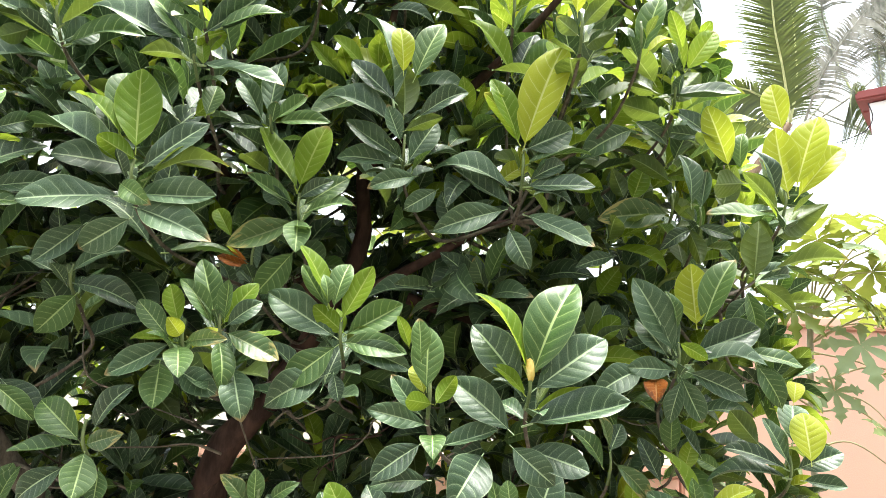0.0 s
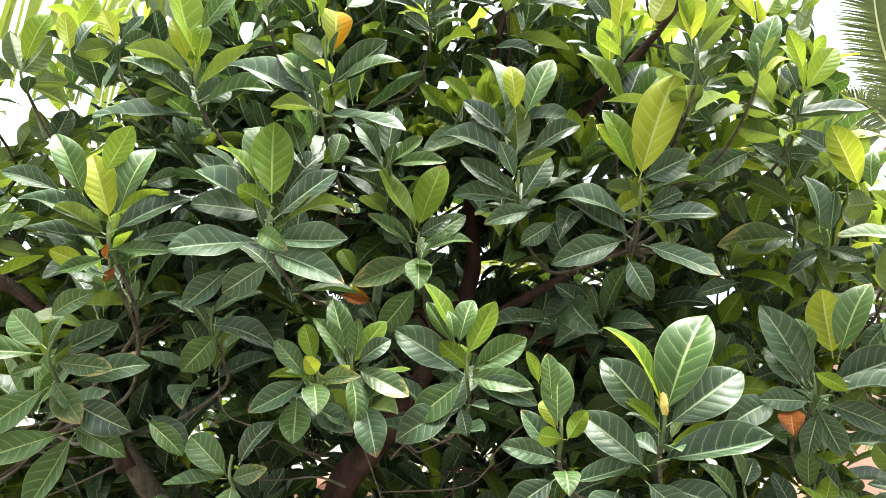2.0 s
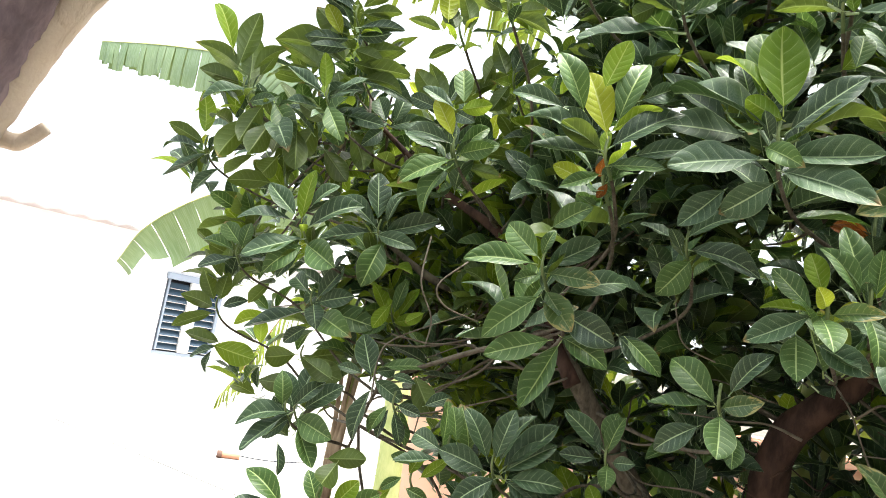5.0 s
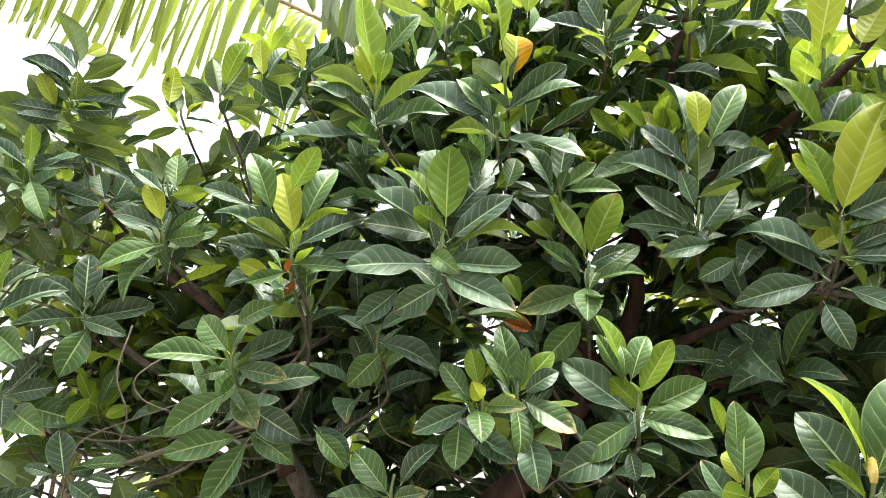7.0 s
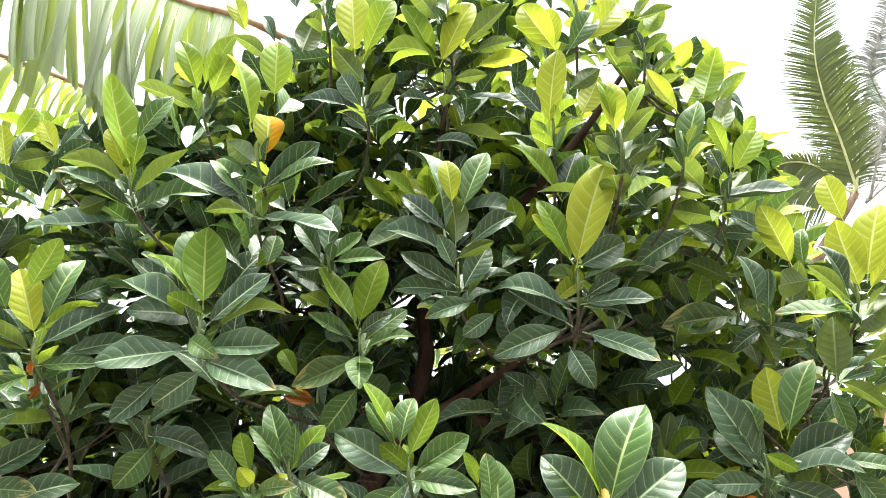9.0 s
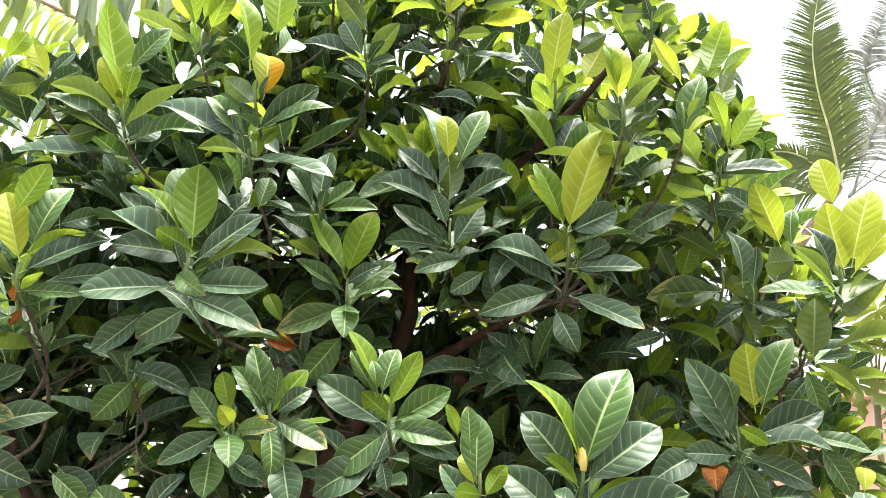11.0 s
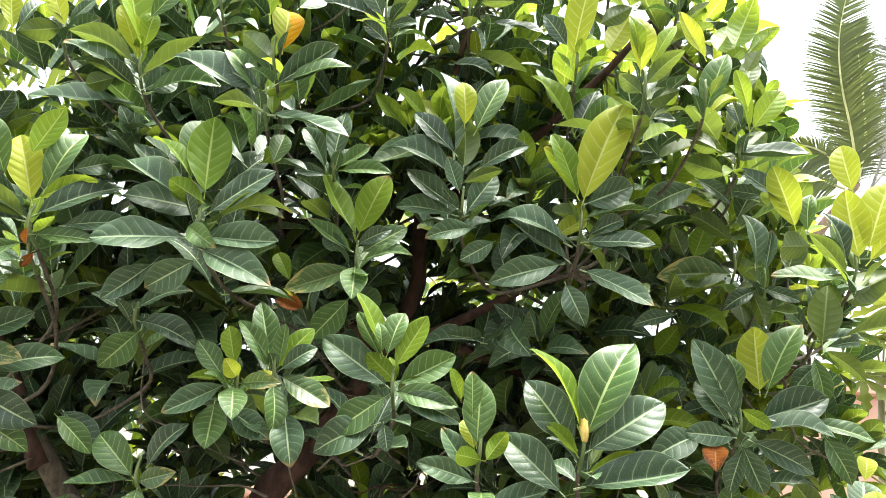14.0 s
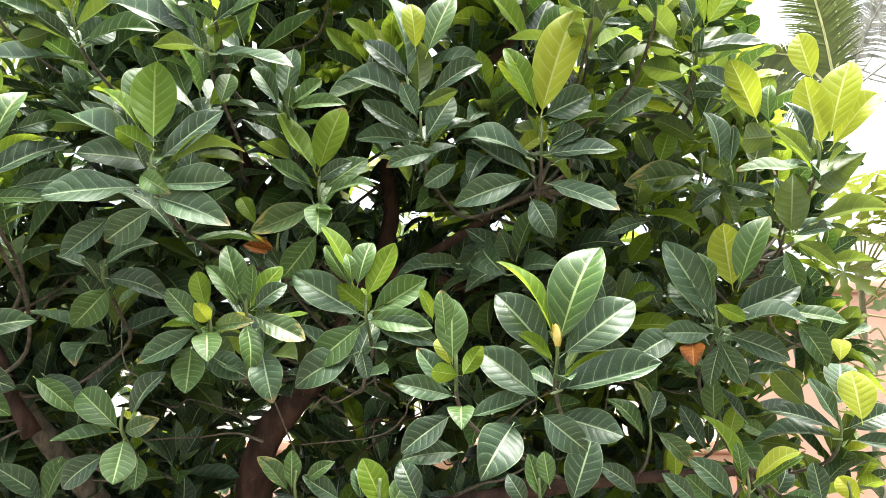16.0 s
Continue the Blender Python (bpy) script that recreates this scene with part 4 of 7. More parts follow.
def leaf(parent, kind, x, y, z, heading, rise, roll, length, width):
    """One leaf: offset of its base in cm, its direction in degrees, its length and width in cm."""
    global leaf_count
    leaf_count += 1
    m = Matrix.Translation((x / 100, y / 100, z / 100)) @ leaf_turn(heading, rise, roll) @ Matrix.Diagonal((width / 100, length / 100, length / 100, 1))
    if kind == "bud":
        v, f = tube(smooth_line([(0, 0, 0), (0.03, 0.3, 0.0), (0.08, 0.7, 0.0), (0, 1, 0)], 4), 1.0, 1.0, 8)
        swell = (0.2, 0.27, 0.33, 0.38, 0.41, 0.42, 0.41, 0.38, 0.33, 0.26, 0.19, 0.11, 0.03)
        v = [Vector((p.x * swell[i // 8], p.y if i // 8 else 0.0, p.z * swell[i // 8])) for i, p in enumerate(v)]
        return hang("bud", mesh_of("bud", v, f, [STIPULE]), parent, m @ Matrix.Diagonal((1, 1, width / length, 1)), "pale yellow leaf bud")
    return hang("leaf", LEAF_MESH[kind, leaf_count % 5], parent, m)

# ---- the sprigs at the face of the crown: kind, offset (cm), heading, rise, roll, length, width (cm) ----
s = sprig(-0.481, 1.012, 1.913)
leaf(s, "old", -0.0, -0.2, 1.1, 86, 25, -38, 20.5, 6.8)
leaf(s, "young", 0.5, -1.0, 4.4, 40, 76, -17, 14.7, 6.9)
leaf(s, "mid", -3.6, 1.9, 7.6, 33, 79, -7, 12.4, 5.7)
leaf(s, "young", -1.7, -1.5, 6.6, 84, 42, -31, 10.9, 3.5)
leaf(s, "old", -4.8, 1.4, 7.4, 60, 66, -40, 7.3, 3.3)
leaf(s, "young", 0.6, -0.7, 3.0, 118, 24, 73, 6.2, 3.7)
leaf(s, "old", 1.2, -0.3, 1.5, -85, 41, 84, 12.5, 4.8)
leaf(s, "olive", 1.9, -0.1, 0.3, -76, 20, 4, 12.4, 4.8)
leaf(s, "old", 0.8, 0.4, -2.0, -100, -3, 72, 13.4, 4.6)
leaf(s, "old", 0.6, 0.9, -3.9, -105, -22, 71, 14.7, 5.4)
leaf(s, "mid", -1.7, 0.1, -0.6, -113, -31, 76, 7.3, 3.3)
leaf(s, "old", -1.6, 0.5, -2.3, 114, -12, -58, 13.7, 6.0)
leaf(s, "old", 0.2, 1.2, -5.6, 89, -34, -116, 9.1, 4.9)
leaf(s, "old", -6.7, 1.4, -6.7, 109, -48, -87, 9.0, 4.3)
s = sprig(-0.420, 1.036, 2.130)
leaf(s, "old", -0.7, 0.0, -0.0, 87, 29, -45, 20.0, 6.7)
leaf(s, "mid", -0.8, -0.3, 1.3, 75, 52, -60, 13.6, 4.3)
leaf(s, "old", -0.8, -0.6, 2.6, 84, 30, -85, 8.3, 3.8)
leaf(s, "young", -0.4, -0.6, 2.6, -32, 36, -86, 8.2, 4.8)
leaf(s, "old", 1.4, -0.8, 3.6, -75, 46, 96, 13.3, 4.8)
leaf(s, "mid", 3.6, -1.0, 4.6, -80, 23, 58, 11.1, 4.2)
leaf(s, "olive", 0.7, 0.2, -0.9, 78, 15, 31, 10.9, 3.5)
leaf(s, "old", 1.1, 0.2, -1.0, -104, -19, 46, 16.2, 5.3)
leaf(s, "young", 1.6, 0.3, -1.3, 37, 66, -22, 5.4, 2.4)
leaf(s, "mid", -3.1, 1.8, -8.1, 80, 66, -50, 8.7, 3.8)
leaf(s, "mid", 2.3, 2.1, -9.2, -8, 69, 34, 7.0, 3.5)
leaf(s, "young", 0.5, 2.1, -9.3, -19, 48, 65, 5.4, 3.0)
s = sprig(-0.338, 1.218, 2.102)
leaf(s, "old", -0.3, -0.2, 0.7, -27, 82, 28, 11.5, 4.9)
leaf(s, "old", -1.4, 0.0, -0.1, 86, 57, -68, 10.4, 3.8)
leaf(s, "mid", 0.7, 0.0, 0.0, -73, 45, 68, 8.1, 2.9)
leaf(s, "mid", 1.3, 0.1, -0.3, -99, -2, 75, 10.3, 3.7)
leaf(s, "old", -0.8, 0.3, -1.4, 93, 6, -92, 6.8, 2.7)
s = sprig(-0.274, 1.225, 1.930)
leaf(s, "young", -0.3, -0.9, 4.0, 80, 56, -28, 15.1, 5.0)
leaf(s, "young", 0.0, -0.9, 4.3, -80, 72, 80, 13.1, 6.2)
leaf(s, "mid", -0.9, -0.3, 1.5, 87, 30, -61, 10.6, 3.7)
leaf(s, "old", -1.4, -0.3, 1.4, 67, 26, -89, 7.3, 3.4)
leaf(s, "old", 0.1, -0.6, 2.5, -98, 27, 96, 6.9, 3.0)
leaf(s, "mid", 0.7, -0.2, 1.0, -71, 39, 81, 10.4, 4.3)
leaf(s, "mid", 1.2, 0.0, 0.0, -79, 14, 58, 9.5, 3.5)
leaf(s, "spotted", -0.4, 0.4, -1.7, 96, -25, -88, 12.7, 5.3)
leaf(s, "mid", 0.0, 0.3, -1.3, -166, -52, 3, 8.9, 4.9)
leaf(s, "young", -11.8, 1.0, -4.9, 66, 55, -59, 7.1, 3.1)
leaf(s, "mid", -0.5, 1.5, -7.0, 89, -53, -108, 9.9, 5.3)
s = sprig(-0.091, 1.250, 2.059)
leaf(s, "old", -1.9, -2.1, 9.2, 76, 70, -17, 21.5, 6.9)
leaf(s, "lime", -0.6, -3.2, 14.5, 109, 84, -97, 9.4, 4.5)
leaf(s, "mid", 1.4, -3.0, 13.5, -74, 68, 72, 13.7, 5.6)
leaf(s, "olive", -0.2, -1.4, 6.4, 98, 85, 66, 11.5, 5.1)
leaf(s, "old", -1.9, -2.1, 9.2, 75, 44, -59, 13.3, 4.2)
leaf(s, "old", -1.2, -1.0, 4.6, 77, 26, -49, 17.8, 5.9)
leaf(s, "old", -0.6, -0.5, 2.0, 114, 64, -99, 7.4, 3.6)
leaf(s, "olive", -0.2, -0.9, 3.9, -91, 23, -50, 7.9, 3.1)
leaf(s, "old", 2.2, -1.4, 6.5, -88, 32, 81, 11.3, 4.1)
leaf(s, "old", 0.8, 0.4, -1.7, -71, 60, 87, 10.4, 5.1)
leaf(s, "old", 0.6, 0.5, -2.0, -70, 17, 42, 12.4, 4.2)
leaf(s, "old", -0.5, 0.2, -1.1, 84, 34, -77, 13.3, 4.7)
leaf(s, "old", -1.0, 0.5, -2.1, 77, 9, -68, 12.7, 4.4)
leaf(s, "old", 2.6, 1.0, -4.2, 106, -19, -86, 9.7, 4.0)
leaf(s, "old", 6.6, 1.5, -6.5, 98, -36, -100, 7.6, 3.9)
s = sprig(0.129, 1.218, 2.024)
leaf(s, "lime", -0.1, -0.8, 3.8, -90, 71, 74, 21.9, 8.6)
leaf(s, "young", -0.7, -1.0, 4.5, 90, 56, 39, 11.7, 4.2)
leaf(s, "young", -1.2, -1.2, 5.5, 83, 67, -60, 12.8, 4.4)
leaf(s, "young", -1.3, 5.7, 20.5, 85, 56, -59, 16.1, 5.1)
leaf(s, "old", -0.8, 11.2, 23.2, -48, 65, 56, 13.9, 5.9)
leaf(s, "mid", -0.4, 9.5, 21.8, -70, 50, 89, 13.9, 5.9)
leaf(s, "old", 0.4, -0.8, 3.5, -59, 31, 91, 12.4, 5.9)
leaf(s, "mid", 0.5, -0.2, 1.0, -73, 17, 35, 13.8, 4.5)
leaf(s, "old", 1.1, 0.4, -2.0, -76, 30, 79, 8.3, 3.2)
leaf(s, "old", 0.6, 0.7, -3.0, -96, 0, 64, 12.6, 4.8)
leaf(s, "old", -1.9, 0.8, -3.6, 75, 21, -45, 15.9, 5.5)
leaf(s, "old", -1.8, 1.4, -6.6, 73, 34, -57, 13.9, 4.7)
leaf(s, "old", -3.0, 1.6, -7.3, 98, -21, -83, 13.9, 5.2)
leaf(s, "old", -2.2, 2.3, -10.6, -106, -64, 87, 8.5, 4.4)
leaf(s, "old", 0.8, 1.8, -8.0, -106, -27, 61, 14.0, 5.3)
leaf(s, "old", 1.2, 0.8, -3.5, -90, -17, 58, 8.6, 3.2)
# lime leaf stands in for the sunlit patch seen behind these stems
leaf(s, "lime", -4.5, 5.0, -1.5, -80, 35, 60, 7.5, 4.2)
s = sprig(0.469, 1.437, 2.021)
leaf(s, "spotted", -0.6, 0.2, -0.7, 95, -8, -85, 15.5, 6.5)
leaf(s, "old", -9.0, -3.7, 16.5, 90, -30, -85, 12.7, 6.3)
s = sprig(0.438, 1.300, 2.223)
leaf(s, "olive", -0.8, 0.3, -1.5, -60, 43, -105, 12.4, 5.4)
leaf(s, "young", 2.1, -1.0, 4.5, -84, 56, 85, 11.2, 5.0)
leaf(s, "young", 1.7, -1.0, 4.5, 72, 73, -60, 10.8, 3.6)
leaf(s, "mid", -7.0, -1.6, 6.9, -102, 73, 78, 14.0, 5.7)
leaf(s, "olive", -8.1, -1.7, 7.4, -73, 41, -87, 9.8, 4.3)
s = sprig(0.646, 1.310, 2.000)
leaf(s, "lime", 0.5, -0.5, 2.1, 38, 82, -52, 14.3, 6.8)
leaf(s, "lime", 2.0, -0.8, 3.8, -84, 70, 51, 16.0, 7.4)
leaf(s, "lime", 2.1, -0.4, 1.7, -89, 47, 63, 14.9, 5.2)
leaf(s, "lime", 2.6, 4.3, 17.5, 14, 76, -46, 11.6, 5.5)
leaf(s, "old", -1.7, -0.4, 1.5, 109, 66, -94, 10.0, 3.8)
leaf(s, "olive", -8.0, -0.9, 4.0, 131, -14, 78, 11.8, 5.5)
leaf(s, "olive", -0.9, 0.9, -4.3, -64, 27, -103, 14.9, 6.3)
leaf(s, "olive", -5.5, 3.0, -13.7, -58, 76, -144, 12.4, 6.1)
leaf(s, "olive", -1.7, 2.6, -11.8, -76, 12, -28, 17.4, 5.2)
leaf(s, "old", -4.9, 3.1, -14.2, -69, 14, 72, 9.1, 2.5)
leaf(s, "mid", -1.0, 0.5, -2.2, 83, 3, -33, 13.6, 5.3)
leaf(s, "old", -18.0, 0.0, -0.7, 45, 81, -28, 11.5, 4.0)
leaf(s, "old", -16.3, 0.1, -1.2, -99, 80, 64, 8.1, 3.2)
leaf(s, "lime", -11.2, -1.7, 7.0, 103, 70, -112, 12.7, 5.7)
leaf(s, "mid", -9.0, -1.5, 6.6, -137, 83, 98, 7.4, 3.4)
leaf(s, "old", -13.5, -2.7, 11.7, 75, 41, -57, 10.7, 4.0)
s = sprig(0.126, 1.050, 1.627)
leaf(s, "mid", 0.1, -0.4, 1.6, -73, 64, 52, 16.9, 8.0)
leaf(s, "young", -0.4, -0.6, 2.8, 98, 56, -37, 13.5, 5.1)
leaf(s, "old", -1.1, -0.1, 0.4, 80, 49, -71, 11.8, 6.1)
leaf(s, "young", -0.6, 0.2, -0.8, 104, 40, -67, 6.6, 2.5)
leaf(s, "old", 0.6, 0.0, 0.0, -78, 36, 72, 13.9, 6.7)
leaf(s, "young", 0.7, 0.6, -2.8, -83, 14, -72, 9.9, 3.5)
leaf(s, "old", -0.5, 1.1, -4.9, -102, 13, 44, 15.6, 6.0)
leaf(s, "old", -2.5, 1.3, -6.1, 71, 37, -62, 12.4, 5.6)
leaf(s, "old", -2.4, 1.8, -8.2, -106, -40, 81, 8.1, 4.6)
leaf(s, "old", -0.3, 1.9, -8.5, -101, -16, 68, 9.6, 5.2)
leaf(s, "old", -6.5, 2.1, -9.5, 144, -40, -43, 10.5, 6.5)
leaf(s, "bud", -0.0, -0.5, 1.3, 20, 84, 20, 4.8, 1.7)
s = sprig(-0.020, 1.053, 1.609)
leaf(s, "mid", -0.5, -0.3, 1.2, 11, 85, -10, 9.4, 4.9)
leaf(s, "lime", -0.8, -0.1, 0.6, 33, 58, -36, 5.3, 3.0)
leaf(s, "mid", -1.4, -1.2, 5.2, 131, 82, -111, 6.3, 3.0)
leaf(s, "young", -3.2, -1.6, 7.1, 130, 62, -98, 5.0, 1.9)
leaf(s, "old", -1.1, 0.6, -2.6, 79, 49, -62, 7.6, 3.5)
leaf(s, "young", 0.4, 0.2, -0.8, 135, 6, 84, 5.3, 2.9)
leaf(s, "young", 0.9, 0.2, -0.8, -68, 55, -108, 5.2, 2.8)
leaf(s, "old", -0.3, 0.8, -3.8, 119, 11, -74, 9.7, 3.4)
leaf(s, "mid", 0.6, 1.2, -5.2, -178, -26, 3, 6.1, 3.8)
leaf(s, "old", 1.5, 1.5, -6.8, -87, 17, 43, 9.1, 3.4)
leaf(s, "old", -1.0, 1.4, -6.5, 103, -36, -63, 8.9, 4.3)
leaf(s, "old", 0.4, 2.6, -11.7, 101, -5, -66, 8.7, 3.9)
s = sprig(-0.170, 1.144, 1.698)
leaf(s, "old", -0.6, -0.0, 0.2, 89, 30, -72, 13.8, 5.8)
leaf(s, "young", 0.7, -0.2, 0.9, 103, 39, 83, 6.8, 3.5)
leaf(s, "mid", -2.2, -1.1, 4.8, 70, 53, -52, 9.0, 3.4)
leaf(s, "young", -1.8, -1.2, 5.3, 93, 61, -32, 11.1, 4.0)
leaf(s, "mid", -1.3, -1.1, 4.9, -43, 70, 38, 8.4, 3.8)
leaf(s, "young", 0.2, -0.7, 3.2, -64, 63, 59, 10.3, 4.3)
leaf(s, "mid", -2.2, -1.2, 5.3, 115, 80, -89, 5.1, 2.4)
leaf(s, "mid", 0.9, -0.2, 0.7, -82, 32, 77, 10.5, 5.0)
leaf(s, "mid", 0.3, 0.1, -0.4, -101, -8, 74, 11.0, 4.3)
leaf(s, "old", 1.0, 0.2, -1.0, -97, -18, 72, 11.2, 4.3)
leaf(s, "mid", -0.6, 0.2, -1.1, 96, -41, -77, 10.2, 5.3)
leaf(s, "old", -1.8, 1.2, -5.6, 99, -28, -74, 11.1, 5.8)
leaf(s, "old", -0.9, 1.2, -5.4, -130, -68, 44, 4.8, 2.6)
s = sprig(-0.403, 1.085, 1.680)
leaf(s, "young", -0.7, -0.6, 2.8, 69, 67, -52, 6.6, 3.3)
leaf(s, "lime", -0.2, -0.2, 0.8, 171, 30, -135, 4.7, 2.7)
leaf(s, "mid", -1.9, -0.1, 0.3, 80, 43, -53, 8.6, 3.6)
leaf(s, "young", -1.0, 0.0, -0.0, 69, 3, -32, 9.3, 2.7)
leaf(s, "old", -1.9, 0.1, -0.3, 101, -32, -78, 10.1, 4.2)
leaf(s, "mid", -0.6, 0.1, -0.6, -154, -40, 8, 7.5, 4.3)
leaf(s, "spotted", 0.5, 0.0, 0.0, -106, 4, 80, 7.0, 2.7)
s = sprig(-0.353, 1.101, 1.703)
leaf(s, "mid", -0.7, -0.2, 1.0, 73, 69, -41, 10.9, 4.2)
leaf(s, "mid", -1.2, -0.1, 0.6, 95, 53, -60, 9.2, 3.3)
leaf(s, "mid", 0.6, -0.2, 1.1, -149, 84, 138, 6.7, 2.5)
leaf(s, "young", 0.2, -0.1, 0.6, -60, 55, 65, 8.9, 3.7)
leaf(s, "old", 1.0, -0.1, 0.5, -80, 38, 81, 6.6, 3.2)
leaf(s, "spotted", 1.1, 0.1, -0.5, -97, -24, 66, 9.7, 4.4)
leaf(s, "mid", -0.0, 0.3, -1.6, -141, -70, 5, 8.3, 3.9)
leaf(s, "mid", -9.1, 1.1, -5.3, -160, -61, -2, 8.3, 4.9)
leaf(s, "old", -6.2, 1.4, -6.5, -111, -24, 72, 8.8, 4.2)
leaf(s, "old", 2.3, 1.3, -5.8, -138, -62, 29, 9.0, 5.1)
leaf(s, "young", 4.2, 0.2, -1.0, -80, 8, 35, 5.6, 2.2)
s = sprig(-0.534, 1.088, 1.524)
leaf(s, "mid", -0.4, -0.1, 0.2, 78, 37, -62, 10.3, 4.9)
leaf(s, "mid", -1.0, 0.0, -0.0, 103, -10, -36, 9.3, 3.9)
leaf(s, "spotted", 0.3, 0.1, -0.2, -107, 17, 100, 6.8, 3.1)
leaf(s, "old", 1.4, -0.5, 2.1, -102, 50, 78, 8.8, 3.4)
leaf(s, "mid", 0.3, 0.3, -1.2, -163, -52, -10, 7.8, 5.0)
leaf(s, "old", -2.6, 0.7, -3.4, 97, -38, -81, 8.1, 4.0)
leaf(s, "mid", 2.5, 0.8, -3.6, -158, -75, -3, 5.2, 3.1)
s = sprig(-0.641, 1.184, 1.777)
leaf(s, "mid", 1.0, 0.4, -1.6, 121, -54, -91, 8.7, 5.4)
leaf(s, "old", 0.5, -0.1, 0.3, -97, -18, 56, 13.0, 4.4)
leaf(s, "old", -1.0, -0.3, 1.2, 94, 22, -27, 8.1, 3.0)
leaf(s, "old", -0.1, -0.5, 2.2, -75, 28, 60, 10.0, 4.0)
leaf(s, "old", -11.4, 3.5, -16.1, -97, -36, 48, 10.7, 5.0)
s = sprig(0.671, 1.411, 1.496)
leaf(s, "lime", 2.4, -3.4, 2.4, -14, 62, 6, 10.6, 6.5)
leaf(s, "old", 1.0, 0.6, 5.8, -31, 50, 6, 10.1, 5.7)
leaf(s, "old", -0.0, -0.2, 1.1, 72, 64, -40, 10.3, 4.2)
leaf(s, "mid", -2.1, -2.7, 12.1, 91, 67, -97, 9.7, 4.0)
leaf(s, "lime", 0.0, -2.9, 13.2, -36, 46, 15, 6.2, 3.3)
leaf(s, "old", -0.6, -0.2, 1.0, 74, 17, -40, 12.0, 4.9)
leaf(s, "old", -0.5, 0.1, -0.5, 71, -3, -29, 14.8, 5.9)
leaf(s, "old", 1.0, -0.2, 1.1, -92, 21, 70, 9.6, 4.9)
leaf(s, "olive", -6.2, -1.2, 5.1, 100, 47, 66, 9.0, 4.8)
leaf(s, "old", 2.2, 0.2, -1.0, -99, -6, 53, 8.0, 3.3)
s = sprig(-0.721, 0.966, 1.876)
leaf(s, "lime", 0.1, -0.8, 3.5, 92, 66, -58, 11.8, 5.2)
leaf(s, "mid", -3.1, -3.4, 6.4, 125, 61, -88, 10.8, 4.5)
leaf(s, "young", -0.6, -2.8, 10.4, -54, 72, 79, 9.0, 4.3)
leaf(s, "mid", 1.3, -0.5, 5.5, -46, 71, 59, 12.0, 4.8)
leaf(s, "young", 0.5, -0.6, 4.1, -55, 35, -54, 9.1, 3.2)
leaf(s, "old", 0.4, -0.1, 1.7, -53, 35, 61, 13.9, 4.9)
leaf(s, "old", -0.4, -0.5, 1.2, 115, 20, -57, 13.8, 5.0)
leaf(s, "olive", -0.4, -0.5, 1.0, 145, 21, 46, 8.4, 4.0)
leaf(s, "old", -1.6, -1.9, 4.1, 108, 21, -85, 7.0, 3.0)
leaf(s, "old", -0.8, -0.6, 0.7, 112, -1, -50, 11.1, 4.1)
leaf(s, "old", 3.7, 2.1, 1.0, -51, 17, 77, 10.3, 3.6)
leaf(s, "old", 4.2, 0.4, 9.4, -39, 31, 93, 6.8, 3.2)
leaf(s, "mid", 0.4, 0.5, -1.1, -66, 4, 66, 8.9, 3.4)
leaf(s, "lime", -2.5, -0.6, -4.0, 130, 15, -92, 5.7, 3.0)
leaf(s, "mid", -0.5, 0.3, -2.6, 129, -28, -78, 6.9, 2.5)
leaf(s, "old", -5.6, -5.0, 6.6, 105, 15, -68, 9.6, 3.3)
leaf(s, "mid", -6.7, -1.4, -12.1, -89, 30, 94, 7.4, 3.5)
s = sprig(-0.825, 1.016, 1.693)
leaf(s, "mid", -0.6, -0.8, 2.1, 89, 38, -76, 9.0, 4.8)
leaf(s, "mid", -0.1, -0.7, 2.6, -86, 69, 97, 4.9, 2.3)
leaf(s, "old", 0.3, 0.0, 0.7, -42, 34, 66, 11.3, 4.4)
leaf(s, "mid", -1.0, -0.9, 1.1, 139, -7, -52, 12.7, 4.6)
leaf(s, "mid", -0.6, -0.2, -0.7, 146, -22, -84, 4.6, 2.4)
leaf(s, "spotted", 0.7, 0.5, -0.2, -80, -4, 77, 9.3, 4.0)
leaf(s, "old", 3.2, 2.7, -2.9, -49, 18, 72, 11.9, 4.7)
leaf(s, "spotted", 0.6, 1.1, -3.1, -86, -47, 75, 8.6, 4.8)
leaf(s, "mid", -0.2, 0.8, -4.2, 125, -45, -70, 12.0, 5.1)
leaf(s, "old", 3.1, 3.4, -6.3, -79, -24, 86, 10.3, 5.4)
leaf(s, "mid", 1.8, 3.7, -11.1, 136, -22, -65, 12.1, 4.7)
leaf(s, "mid", 3.1, 4.3, -10.2, -74, -26, 69, 9.5, 4.7)
leaf(s, "mid", 3.1, 4.5, -11.4, 117, -68, -72, 12.9, 5.1)
leaf(s, "mid", 12.5, 9.8, -8.6, -70, -40, 72, 8.4, 3.7)
s = sprig(-0.774, 1.300, 1.379)
leaf(s, "mid", 0.5, -0.1, 1.7, 4, 74, -1, 7.8, 4.1)
leaf(s, "old", 0.0, -0.4, 1.6, 121, 35, -59, 10.9, 4.2)
s = sprig(-1.554, 1.150, 1.749)
leaf(s, "young", -0.6, -1.0, 2.7, -61, 86, 79, 13.1, 4.8)
leaf(s, "old", -1.7, -1.9, 3.6, 110, 38, -60, 11.3, 5.2)
leaf(s, "old", -2.4, -2.0, 2.5, 129, -7, -29, 13.5, 5.3)
leaf(s, "old", 0.6, 0.1, 1.2, -49, 33, 55, 15.3, 5.8)
leaf(s, "old", -0.0, 0.3, -1.4, 138, -27, -44, 15.2, 6.1)
leaf(s, "mid", -0.1, 0.7, -3.0, 143, -45, -71, 11.9, 5.6)
leaf(s, "mid", 0.6, 1.0, -2.7, -99, -21, 69, 14.6, 7.4)
